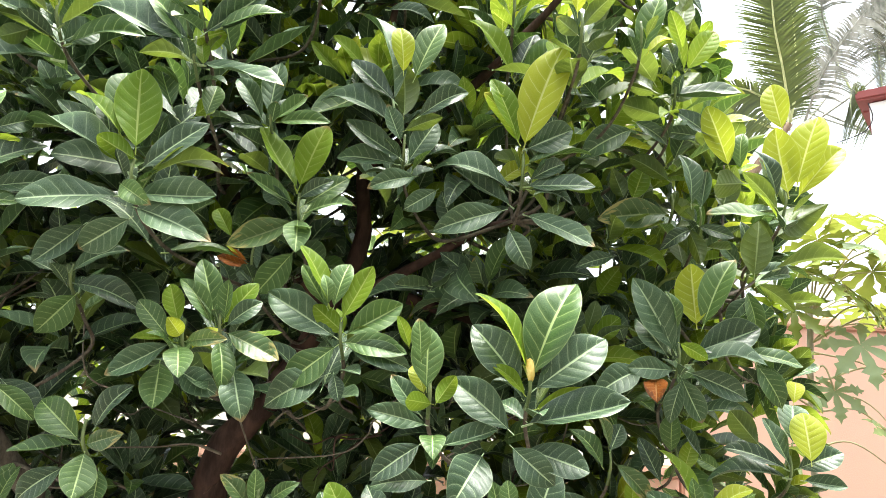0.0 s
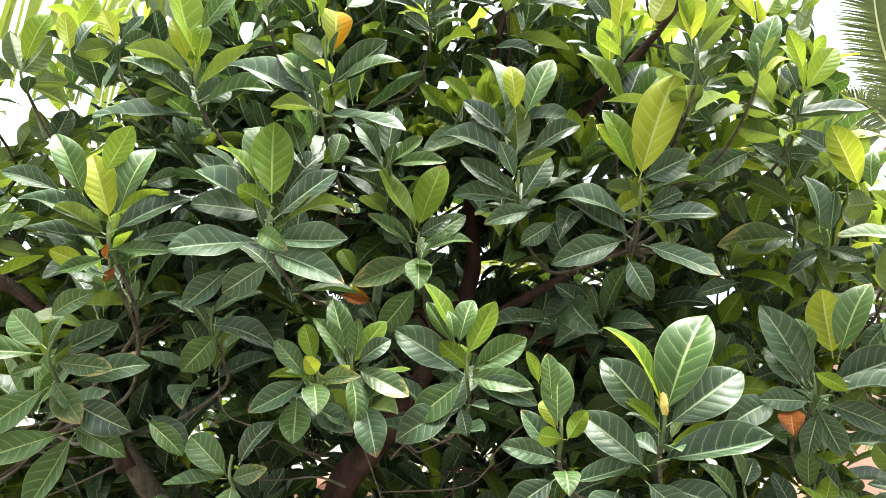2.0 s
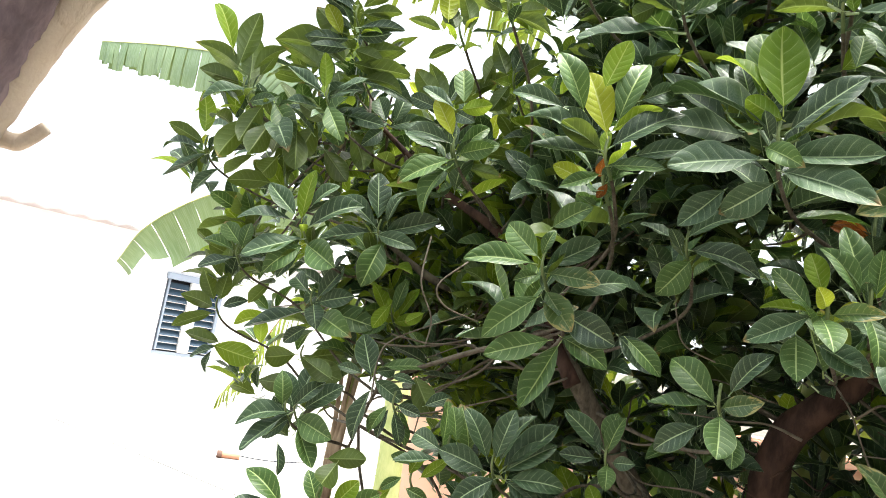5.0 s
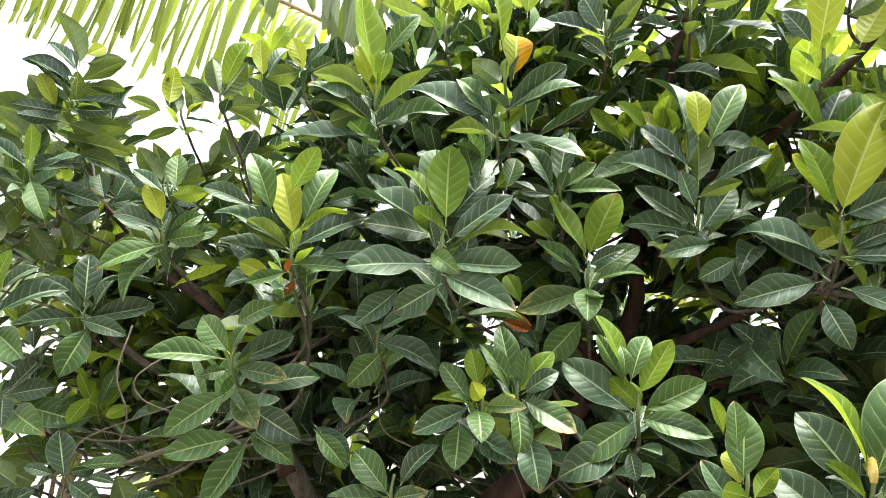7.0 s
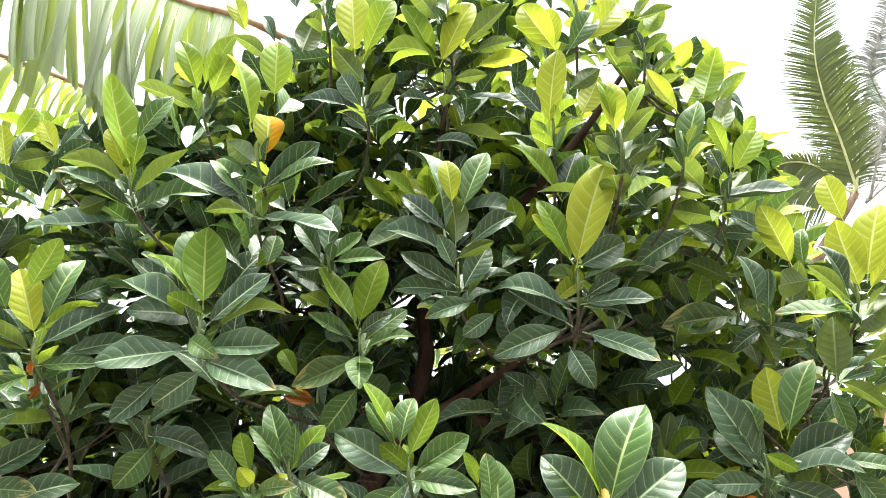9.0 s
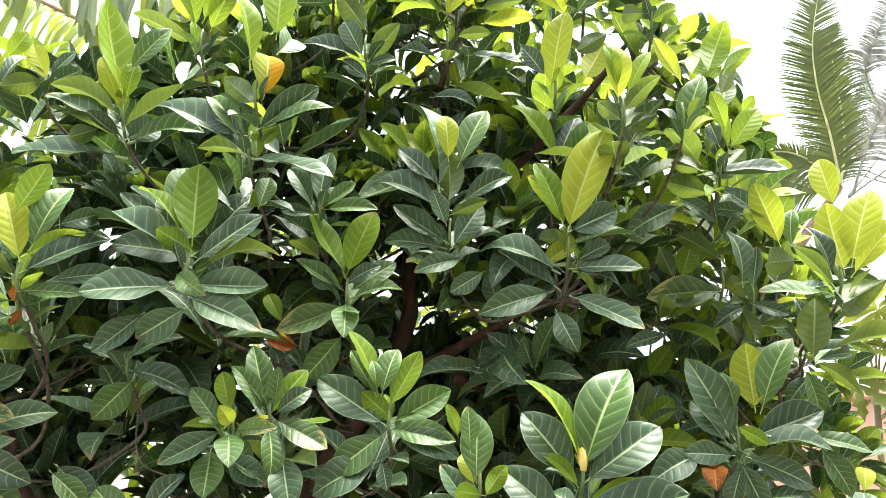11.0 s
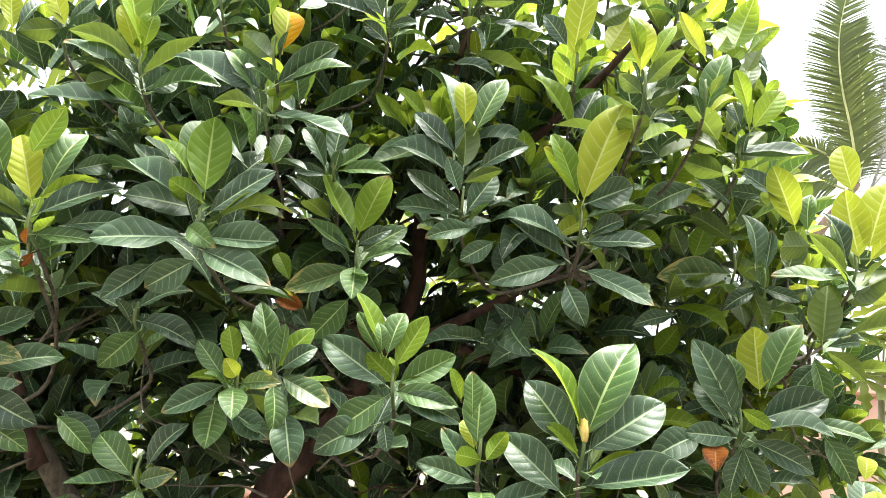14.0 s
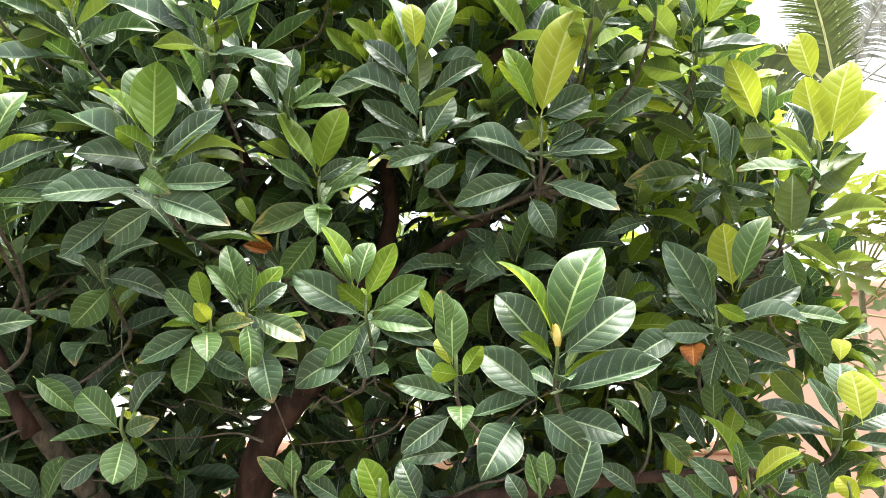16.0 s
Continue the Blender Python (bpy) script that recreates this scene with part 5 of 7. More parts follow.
leaf(s, "old", -0.7, 0.7, -4.9, 130, -59, -67, 8.4, 3.3)
leaf(s, "old", 1.3, -0.7, 6.3, -61, 46, 67, 8.9, 3.4)
s = sprig(-1.429, 1.280, 1.784)
leaf(s, "old", -0.2, -0.8, 3.1, 88, 76, -31, 12.7, 6.1)
leaf(s, "old", -0.2, -0.4, 1.0, 107, 31, -57, 14.3, 4.8)
leaf(s, "old", 1.0, 0.5, 0.4, -53, 22, 72, 14.5, 5.4)
leaf(s, "old", -0.3, -0.1, -0.5, -74, -11, 74, 11.4, 4.5)
leaf(s, "mid", 1.0, 1.1, -2.0, 164, -71, -60, 12.6, 6.9)
leaf(s, "old", -0.9, -0.6, 0.2, 128, -19, -45, 13.6, 5.2)
leaf(s, "old", 1.6, 0.4, 2.6, -41, 67, 45, 10.3, 3.8)
s = sprig(-1.864, 1.214, 1.680)
leaf(s, "mid", 1.1, 0.1, 2.7, 91, 34, -59, 11.0, 5.3)
leaf(s, "mid", 1.1, 0.2, 2.0, 14, 77, 26, 7.9, 4.0)
leaf(s, "mid", -0.2, -0.4, 1.0, 114, 12, -53, 11.0, 3.8)
leaf(s, "old", -0.3, -0.1, -0.5, 144, -27, -39, 10.1, 4.1)
leaf(s, "old", 0.4, 0.2, 0.4, -77, 1, 77, 7.9, 2.6)
s = sprig(-1.910, 1.221, 1.528)
leaf(s, "olive", -0.6, -0.8, 1.9, 111, 58, 118, 9.6, 4.8)
leaf(s, "olive", 0.7, -0.0, 2.1, 20, 78, -142, 8.4, 4.4)
leaf(s, "olive", -0.7, -0.4, 0.1, 116, 11, 79, 10.3, 4.6)
leaf(s, "olive", -0.7, -0.1, -1.4, 137, -28, 53, 11.6, 4.8)
leaf(s, "old", 1.3, 0.7, 0.6, -50, 24, 76, 7.3, 3.3)
leaf(s, "olive", 1.2, 2.9, -9.3, 112, 5, 66, 11.9, 4.0)
leaf(s, "young", -0.8, 1.9, -10.3, -75, -7, -100, 14.4, 6.8)
leaf(s, "old", -0.9, 2.2, -11.8, -177, -82, -6, 6.4, 2.6)
leaf(s, "old", 1.2, 3.1, -10.1, 120, -30, -34, 9.2, 3.5)
s = sprig(-1.607, 1.274, 1.589)
leaf(s, "old", -0.6, -0.9, 2.1, 78, 26, -57, 9.7, 5.0)
leaf(s, "old", 1.3, 0.6, 0.9, -63, 59, 75, 11.3, 4.3)
leaf(s, "old", 1.3, 0.8, -0.1, -59, 20, 82, 10.1, 5.3)
leaf(s, "old", 0.6, 0.5, -0.7, -121, -43, 20, 8.6, 5.0)
leaf(s, "mid", 3.1, 2.4, -1.8, -63, -7, 75, 14.3, 7.3)
leaf(s, "mid", 2.5, 2.3, -3.3, -101, -16, 68, 13.6, 7.1)
leaf(s, "old", -1.3, -0.2, -2.6, 127, -27, -39, 16.1, 6.3)
leaf(s, "old", -0.7, 1.1, -6.6, 111, -42, -88, 7.8, 3.9)
s = sprig(-1.700, 1.372, 1.435)
leaf(s, "olive", -1.1, -0.8, 0.6, 161, -13, 100, 9.6, 6.0)
leaf(s, "olive", -0.4, -0.1, -0.8, -83, -12, -104, 15.1, 7.5)
leaf(s, "olive", 1.6, 1.0, 0.2, -48, 15, -75, 10.3, 4.9)
leaf(s, "olive", -2.5, 0.3, -7.9, 92, -4, 95, 12.5, 5.7)
s = sprig(-1.560, 1.249, 1.307)
leaf(s, "old", -0.2, -0.4, 1.1, 99, 58, -55, 10.1, 5.4)
leaf(s, "old", 1.0, 0.1, 2.3, -10, 72, 3, 11.5, 4.5)
leaf(s, "old", 1.6, 0.7, 1.3, -37, 39, 61, 11.7, 5.2)
leaf(s, "old", -0.2, -0.2, 0.4, 139, -17, -38, 14.3, 5.8)
leaf(s, "mid", 0.3, 0.4, -0.9, -89, -11, 69, 13.3, 6.7)
leaf(s, "old", -0.9, -0.3, -1.1, 122, -46, -76, 8.7, 3.7)
s = sprig(-1.815, 1.084, 2.111)
leaf(s, "young", -2.7, -3.7, 8.9, 108, 60, -48, 16.2, 5.4)
leaf(s, "olive", -1.5, -2.2, 5.5, -32, 80, -73, 16.2, 6.4)
leaf(s, "olive", -0.8, -1.6, 4.8, 113, 24, 57, 15.9, 5.2)
leaf(s, "olive", -0.2, -0.5, 1.5, 114, 10, 43, 14.1, 4.8)
leaf(s, "olive", 0.4, 0.1, 0.8, 114, 7, 59, 10.5, 4.0)
leaf(s, "old", 1.0, 0.7, -0.2, 139, -25, -52, 12.7, 5.1)
leaf(s, "old", 1.0, 1.4, -3.3, -61, 18, 94, 7.3, 3.5)
leaf(s, "olive", 1.8, 0.0, 4.7, -47, 49, -33, 11.5, 4.3)
leaf(s, "mid", 6.9, 4.8, -2.2, -80, -45, 70, 13.9, 6.6)
leaf(s, "olive", 7.1, 9.8, -22.9, 140, -9, 63, 11.6, 5.6)
s = sprig(-1.946, 1.099, 1.955)
leaf(s, "young", -0.2, -0.9, 3.5, 97, 72, 116, 13.0, 4.9)
leaf(s, "olive", -0.3, -0.3, 0.7, 121, 22, 71, 12.3, 4.6)
leaf(s, "old", -0.9, -0.4, -0.9, 104, 2, -38, 14.1, 4.2)
leaf(s, "old", 0.4, 0.6, -1.5, 128, -41, -40, 13.4, 5.3)
leaf(s, "old", 3.7, 3.4, -4.9, 117, -50, -64, 10.8, 4.1)
s = sprig(-1.564, 1.188, 2.333)
leaf(s, "olive", 1.2, -0.8, 6.4, 107, 56, 71, 16.7, 5.2)
leaf(s, "old", 0.5, -0.9, 5.2, 105, 36, -42, 11.3, 3.4)
leaf(s, "lime", 2.1, -0.8, 9.1, -4, 50, 76, 6.7, 3.5)
leaf(s, "olive", 2.4, 0.4, 4.7, -22, 47, -89, 11.3, 5.9)
leaf(s, "old", -0.2, -0.5, 1.5, 111, 21, -45, 14.4, 4.8)
leaf(s, "olive", 3.0, 1.5, 1.5, -59, 10, -47, 8.7, 3.5)
leaf(s, "olive", 1.0, 1.3, -2.9, -18, 30, -83, 10.5, 5.9)
leaf(s, "olive", 0.9, 2.7, -9.1, -42, 22, -55, 11.3, 4.5)
leaf(s, "olive", -1.7, 0.4, -6.1, 110, 40, 90, 14.4, 6.6)
leaf(s, "lime", -2.9, -0.7, -5.1, 128, 54, -78, 9.5, 4.0)
leaf(s, "olive", -1.8, 1.7, -12.1, 114, 16, 22, 21.5, 7.4)
leaf(s, "olive", 0.8, 3.3, -12.1, -68, -6, -30, 14.9, 5.3)
leaf(s, "olive", 1.4, 4.4, -15.0, -69, -12, -33, 12.9, 4.5)
shoot = random.Random(3)
for k in range(7):
    for side in (1, -1):
        z = 6.5 - 3.0 * k + shoot.uniform(-1.2, 1.2)
        leaf(s, shoot.choice(("olive", "olive", "old")), 0.4 - 0.9 * side, 0.2, z, 24 + 82 * side + shoot.uniform(-24, 24), shoot.uniform(2, 38) - 2 * k, side * shoot.uniform(30, 85), shoot.uniform(8.0, 13.0), shoot.uniform(3.3, 4.6))
s = sprig(-1.552, 1.133, 2.089)
leaf(s, "young", -0.3, -0.7, 2.1, 121, 79, 85, 9.5, 3.8)
leaf(s, "old", -1.0, -0.9, 1.3, 105, 28, -53, 12.9, 4.0)
leaf(s, "mid", 0.2, 0.5, -1.7, -76, -55, 72, 10.9, 5.3)
leaf(s, "old", -1.6, -0.4, -2.6, 107, 0, -49, 11.7, 3.9)
leaf(s, "old", 1.5, 0.6, 1.3, -53, 35, 53, 9.6, 3.6)
leaf(s, "old", 0.9, 0.4, 0.8, -55, 21, 78, 8.1, 3.1)
leaf(s, "olive", 0.1, 1.4, -5.6, 105, 26, 82, 10.1, 4.4)
s = sprig(-1.150, 1.149, 1.955)
leaf(s, "lime", -0.2, -0.8, 2.8, 116, 57, -71, 9.4, 4.3)
leaf(s, "young", 1.0, -1.3, 8.5, -42, 23, -78, 7.2, 3.7)
leaf(s, "mid", 1.6, -1.3, 9.8, 69, 72, -38, 9.0, 4.4)
leaf(s, "old", -0.2, -0.4, 1.2, 105, 12, -73, 11.9, 4.0)
leaf(s, "mid", 0.9, 0.7, -0.8, -80, 15, 111, 8.5, 4.2)
leaf(s, "mid", -0.2, 0.3, -1.9, 138, -36, -55, 13.3, 4.9)
leaf(s, "mid", 0.9, 0.5, 0.1, -49, 47, 78, 8.8, 3.5)
leaf(s, "old", -0.1, -2.0, 8.6, 105, 28, -53, 9.5, 3.1)
leaf(s, "mid", -0.3, 0.6, -3.1, 146, -66, -24, 12.9, 4.7)
s = sprig(-1.246, 1.220, 2.273)
leaf(s, "lime", -2.4, -1.9, 1.9, 69, 78, 147, 10.4, 4.9)
leaf(s, "olive", -3.6, -2.2, -0.3, 105, 17, 47, 9.6, 3.1)
leaf(s, "olive", -0.6, -0.4, 0.3, 98, 60, 104, 10.2, 4.4)
leaf(s, "olive", -0.1, 0.7, -3.0, 120, -34, 37, 7.9, 2.9)
leaf(s, "olive", 2.4, 1.3, 0.7, 100, 67, 90, 11.2, 5.0)
s = sprig(-1.021, 1.070, 2.226)
leaf(s, "olive", -0.2, -0.3, 0.9, 90, 66, 112, 10.0, 4.6)
leaf(s, "olive", 0.0, -0.1, 0.6, -29, 68, -105, 10.4, 4.9)
leaf(s, "young", 0.3, -0.3, 2.4, -85, 74, 102, 11.4, 4.2)
leaf(s, "lime", 6.9, 2.7, 6.6, 104, 74, -64, 8.7, 3.8)
leaf(s, "old", 7.6, 3.1, 7.1, -31, 66, 44, 9.2, 2.8)
leaf(s, "olive", -0.7, -0.2, -0.9, 125, 25, 50, 8.7, 3.8)
leaf(s, "olive", 0.8, 0.7, -0.7, -55, 15, -66, 7.0, 3.6)
leaf(s, "olive", 0.3, 0.5, -1.4, -74, -23, -40, 10.2, 3.6)
s = sprig(-0.675, 1.075, 2.213)
leaf(s, "young", 0.4, -1.1, 2.9, 117, 71, -54, 20.0, 6.7)
leaf(s, "lime", -0.4, -0.7, 1.8, 113, 63, -75, 10.3, 3.9)
leaf(s, "young", 0.7, -1.1, 3.2, -126, 78, 144, 6.9, 3.4)
leaf(s, "mid", 1.5, -2.9, 8.0, -80, 59, 103, 11.0, 4.0)
leaf(s, "olive", -1.0, -0.4, 0.8, 100, 22, 30, 12.7, 4.6)
leaf(s, "old", -0.1, 0.5, -1.5, 97, 20, -38, 15.5, 5.4)
leaf(s, "olive", -0.4, 1.1, -3.1, 99, 22, 44, 10.2, 3.7)
leaf(s, "olive", 0.4, 0.5, -1.2, -90, 38, 6, 12.8, 4.9)
leaf(s, "old", 0.8, 1.4, -3.6, -31, 47, 86, 8.1, 5.0)
leaf(s, "mid", 1.3, 1.6, -3.9, -82, 15, 59, 13.1, 5.1)
leaf(s, "old", 0.1, 2.4, -6.3, 104, -5, -38, 18.4, 7.4)
leaf(s, "olive", -4.2, 0.3, -2.1, 133, -38, 77, 5.4, 3.5)
s = sprig(-0.409, 1.007, 2.210)
leaf(s, "amber", 1.5, -0.1, 0.7, 20, 71, 2, 10.9, 5.4)
leaf(s, "young", 3.5, -3.4, 10.1, 40, 86, -20, 12.0, 5.6)
leaf(s, "young", -0.6, -2.1, 5.4, 103, 72, -45, 15.5, 4.9)
leaf(s, "olive", -0.5, 0.1, -0.4, 65, 42, 100, 10.0, 4.6)
leaf(s, "mid", 3.8, -2.4, 7.4, -3, 50, 52, 9.3, 5.1)
s = sprig(-0.574, 1.116, 2.390)
leaf(s, "young", -0.7, -1.4, 3.4, 135, 66, -100, 11.1, 4.9)
leaf(s, "young", 0.5, -1.6, 4.5, -96, 63, 98, 12.9, 4.6)
leaf(s, "young", 2.0, -0.9, 2.9, -108, 65, 124, 9.4, 4.6)
leaf(s, "olive", -1.4, -0.3, 0.3, 95, 26, 28, 13.9, 4.7)
leaf(s, "olive", 12.9, -2.3, 9.6, 100, 36, 48, 7.9, 3.5)
leaf(s, "lime", 9.3, -4.3, 14.2, 96, 70, -88, 9.1, 4.0)
s = sprig(-0.911, 1.176, 2.335)
leaf(s, "lime", 0.2, -0.5, 1.4, 98, 62, -76, 8.9, 4.0)
leaf(s, "young", -7.5, -2.6, 4.8, -83, 65, 130, 7.2, 3.7)
leaf(s, "old", 1.1, -0.7, 2.2, -84, 56, 99, 7.1, 2.7)
leaf(s, "olive", -0.2, -0.4, 1.1, 111, -21, 61, 7.8, 4.6)
leaf(s, "old", 0.4, -0.2, 0.5, -89, 27, 113, 7.6, 3.7)
s = sprig(-0.280, 1.230, 2.455)
leaf(s, "lime", -1.2, -3.8, 9.8, 58, 84, -47, 16.2, 7.3)
leaf(s, "young", 0.8, -3.4, 9.2, -102, 63, 110, 14.2, 5.6)
leaf(s, "olive", 0.4, -1.3, 3.7, 100, 53, 70, 11.2, 5.2)
leaf(s, "old", -0.4, 0.4, -1.1, 95, 61, -99, 9.8, 4.6)
leaf(s, "olive", 0.7, 0.8, -1.9, -101, 50, -35, 10.3, 4.5)
leaf(s, "old", -0.5, 0.6, -1.7, 88, 18, -57, 14.1, 4.8)
leaf(s, "olive", -12.2, -5.1, 10.2, -38, 75, -112, 12.7, 5.9)
leaf(s, "old", 1.1, 2.3, -5.8, 88, 39, -89, 8.0, 3.0)
leaf(s, "old", 0.7, 1.1, -2.8, -81, 20, 98, 6.3, 2.3)
s = sprig(-0.121, 1.357, 2.559)
leaf(s, "lime", -0.5, -2.0, 5.2, -106, 60, 108, 16.8, 6.5)
leaf(s, "young", -1.8, -2.2, 5.3, 116, 61, -79, 16.6, 5.8)
leaf(s, "olive", -0.4, -2.5, 6.5, 89, 15, -3, 14.0, 5.0)
leaf(s, "olive", 1.9, -0.4, 1.6, -72, 16, -39, 8.7, 3.0)
leaf(s, "lime", 7.9, -0.9, 4.5, -72, 19, -27, 12.8, 4.3)
leaf(s, "olive", 4.9, -3.0, 9.4, -88, 42, -34, 15.1, 5.2)
leaf(s, "olive", 7.4, -2.1, 7.5, -72, 24, -39, 10.9, 3.6)
leaf(s, "old", -2.3, 1.0, -3.2, 84, 15, -71, 10.0, 3.5)
leaf(s, "old", 4.9, 1.3, -2.2, -95, -14, 57, 12.8, 4.7)
leaf(s, "old", -3.4, 4.0, -11.5, -96, -16, 66, 11.1, 4.0)
leaf(s, "olive", 1.3, 3.4, -8.8, -91, -21, -13, 13.2, 4.9)
s = sprig(0.110, 1.241, 2.363)
leaf(s, "lime", -0.9, -0.4, 0.9, -115, 80, 99, 17.3, 6.5)
leaf(s, "lime", 1.4, -5.4, 14.7, 107, 58, -127, 12.8, 6.2)
leaf(s, "lime", 1.5, -5.8, 15.8, 72, 82, -84, 9.5, 4.4)
leaf(s, "mid", 3.7, -5.1, 14.7, -87, 58, 103, 11.7, 5.2)
leaf(s, "young", -1.5, -4.9, 12.6, 106, 58, -73, 10.5, 3.7)
leaf(s, "old", -2.1, -1.4, 3.0, 109, 47, -109, 7.9, 3.6)
leaf(s, "lime", 7.8, -5.5, 16.7, -64, 53, 89, 15.0, 6.6)
leaf(s, "olive", 3.8, -2.5, 7.7, -74, 38, -74, 8.6, 3.9)
leaf(s, "lime", 5.8, -0.5, 2.9, -64, 62, -103, 11.0, 5.0)
s = sprig(0.215, 1.105, 2.240)
leaf(s, "lime", -0.9, -1.0, 2.3, 154, 82, -147, 10.3, 4.8)
leaf(s, "young", 0.7, -1.3, 3.7, -87, 64, 70, 9.3, 3.0)
leaf(s, "olive", 0.0, -0.2, 0.5, -102, 46, -51, 8.9, 3.8)
leaf(s, "olive", -0.5, 0.3, -0.9, 72, 48, 76, 5.7, 3.1)
leaf(s, "olive", 0.4, 0.7, -1.9, -59, 31, -83, 8.4, 3.8)
leaf(s, "young", -1.2, -1.7, 4.2, 128, 73, -115, 8.2, 2.9)
s = sprig(0.339, 1.181, 2.271)
leaf(s, "young", 1.2, -2.8, 7.9, -49, 54, -121, 10.3, 4.6)
leaf(s, "young", 4.4, -2.8, 8.8, -71, 69, -113, 12.2, 5.5)
leaf(s, "lime", -0.5, -2.5, 6.4, 106, 57, -90, 9.9, 3.6)
leaf(s, "young", 7.0, -2.4, 8.3, -75, 45, -72, 9.3, 2.8)
leaf(s, "olive", 6.8, -1.1, 4.8, -74, 60, -87, 8.8, 3.3)
leaf(s, "young", 8.0, 1.3, -1.1, 120, 67, -125, 7.6, 2.9)
leaf(s, "old", 6.8, 2.2, -4.1, 54, 76, -79, 5.4, 2.8)
s = sprig(0.316, 1.277, 2.552)
leaf(s, "young", 0.0, -0.1, 0.3, -72, 41, -61, 8.3, 3.3)
leaf(s, "young", 0.8, -1.5, 4.3, -58, 56, -106, 10.1, 4.4)
leaf(s, "olive", -0.8, -2.8, 7.1, -72, 24, -27, 9.5, 2.9)
leaf(s, "olive", -1.1, -0.8, 1.7, 127, -25, 64, 8.6, 4.0)
s = sprig(-0.294, 1.204, 1.420)
leaf(s, "spotted", -1.1, -0.1, 0.2, 97, 48, -61, 7.6, 3.2)
leaf(s, "mid", -0.6, -0.1, 0.5, 63, 87, -30, 6.2, 2.9)
leaf(s, "mid", 1.7, -0.3, 1.8, -95, 32, 77, 5.8, 2.5)
leaf(s, "old", 7.3, 0.8, -1.2, 106, 31, -68, 7.3, 3.5)
s = sprig(-0.140, 1.113, 1.417)
leaf(s, "young", 0.8, 0.3, -1.2, 76, 62, -48, 8.4, 4.4)
leaf(s, "old", -2.7, -0.2, 0.2, 39, 64, -12, 5.2, 2.7)
leaf(s, "mid", 1.7, 0.2, -0.6, -25, 41, 40, 5.4, 3.4)
leaf(s, "old", 5.9, 0.5, -0.2, 63, 61, -57, 7.2, 4.0)
s = sprig(0.106, 1.267, 1.400)
leaf(s, "mid", 0.5, 0.0, -0.0, 56, 70, -41, 7.8, 4.0)
leaf(s, "old", 5.4, 0.5, -0.5, -68, 68, 62, 11.9, 6.2)
leaf(s, "old", -2.2, 0.0, -0.9, 84, 59, -83, 6.0, 3.3)
leaf(s, "mid", 1.7, -0.3, 2.1, 34, 76, -38, 5.9, 3.2)
s = sprig(0.324, 1.406, 1.492)
leaf(s, "mid", -1.3, -0.2, 0.3, 83, 50, -50, 9.4, 3.7)
leaf(s, "old", -0.1, -0.7, 3.4, -41, 49, 35, 6.7, 3.7)
leaf(s, "spotted", -0.3, -0.9, 3.9, 120, 67, -77, 7.2, 2.7)
leaf(s, "spotted", 0.9, -0.2, 1.3, -92, -46, 72, 9.1, 3.7)
leaf(s, "young", 4.4, 1.9, -7.5, -179, 74, 147, 6.4, 3.1)
leaf(s, "old", -2.6, 1.9, -10.0, 96, 36, -76, 9.1, 3.9)
s = sprig(0.480, 1.365, 1.402)
leaf(s, "young", -0.5, -0.1, 0.3, 72, 66, -26, 14.3, 5.7)
leaf(s, "mid", -1.0, -0.4, 1.8, 146, 74, -146, 7.1, 2.7)
leaf(s, "lime", 1.0, -0.3, 1.8, -88, 31, 28, 10.1, 3.7)
leaf(s, "mid", 0.5, -0.0, 0.2, -87, 31, 28, 11.5, 4.2)
leaf(s, "old", -2.5, 0.1, -1.4, 71, 45, -65, 10.3, 4.2)
leaf(s, "mid", -6.3, -0.1, -1.7, 60, 42, -75, 6.1, 3.9)
leaf(s, "old", -9.3, -0.3, -1.9, 98, 41, -82, 7.7, 3.2)
s = sprig(0.486, 1.517, 1.507)
leaf(s, "mid", -1.1, -0.4, 1.5, -171, 79, 137, 8.4, 4.3)
leaf(s, "old", -3.0, 0.8, -4.7, 66, 63, -51, 9.9, 3.9)
leaf(s, "young", 1.7, 0.5, -1.9, -47, 54, -146, 7.4, 3.9)
leaf(s, "old", 5.4, 0.2, 0.8, 102, 51, -68, 8.5, 3.3)
leaf(s, "mid", 9.8, 1.1, -2.0, 67, 28, -68, 6.2, 3.1)
s = sprig(0.714, 1.501, 1.369)
leaf(s, "lime", 1.8, 0.2, -0.5, 41, 53, -67, 5.8, 4.0)
leaf(s, "old", -5.2, -0.2, -0.7, 31, 80, -35, 7.8, 4.1)
s = sprig(0.249, 1.339, 2.316)
leaf(s, "olive", 0.5, -0.7, 3.2, 58, 52, 87, 8.2, 4.1)
leaf(s, "olive", 1.0, -0.7, 3.2, -77, 56, -74, 13.3, 4.9)
leaf(s, "young", 3.4, -0.9, 4.0, -144, -27, -76, 6.5, 3.8)
leaf(s, "olive", -0.1, 0.6, -2.5, -69, 48, -76, 9.1, 3.7)
leaf(s, "old", 1.2, 0.1, -0.4, -99, -12, 75, 6.6, 2.5)
leaf(s, "mid", -0.7, 1.2, -5.4, -71, 50, 86, 7.4, 3.4)
leaf(s, "old", 5.0, 2.0, -9.0, 62, 55, -92, 6.2, 3.2)
leaf(s, "old", 0.4, 2.3, -10.3, -70, 22, 87, 6.6, 2.2)
s = sprig(0.453, 1.387, 2.200)
leaf(s, "old", 0.9, -1.6, 7.3, 125, 71, -129, 8.4, 3.7)
leaf(s, "olive", 1.6, -4.2, 19.0, -42, 66, -148, 10.5, 4.6)
leaf(s, "old", -7.5, -0.0, -0.2, -89, -35, 93, 8.6, 3.3)
leaf(s, "olive", -1.0, -0.2, 0.9, 80, 21, 54, 9.7, 5.1)
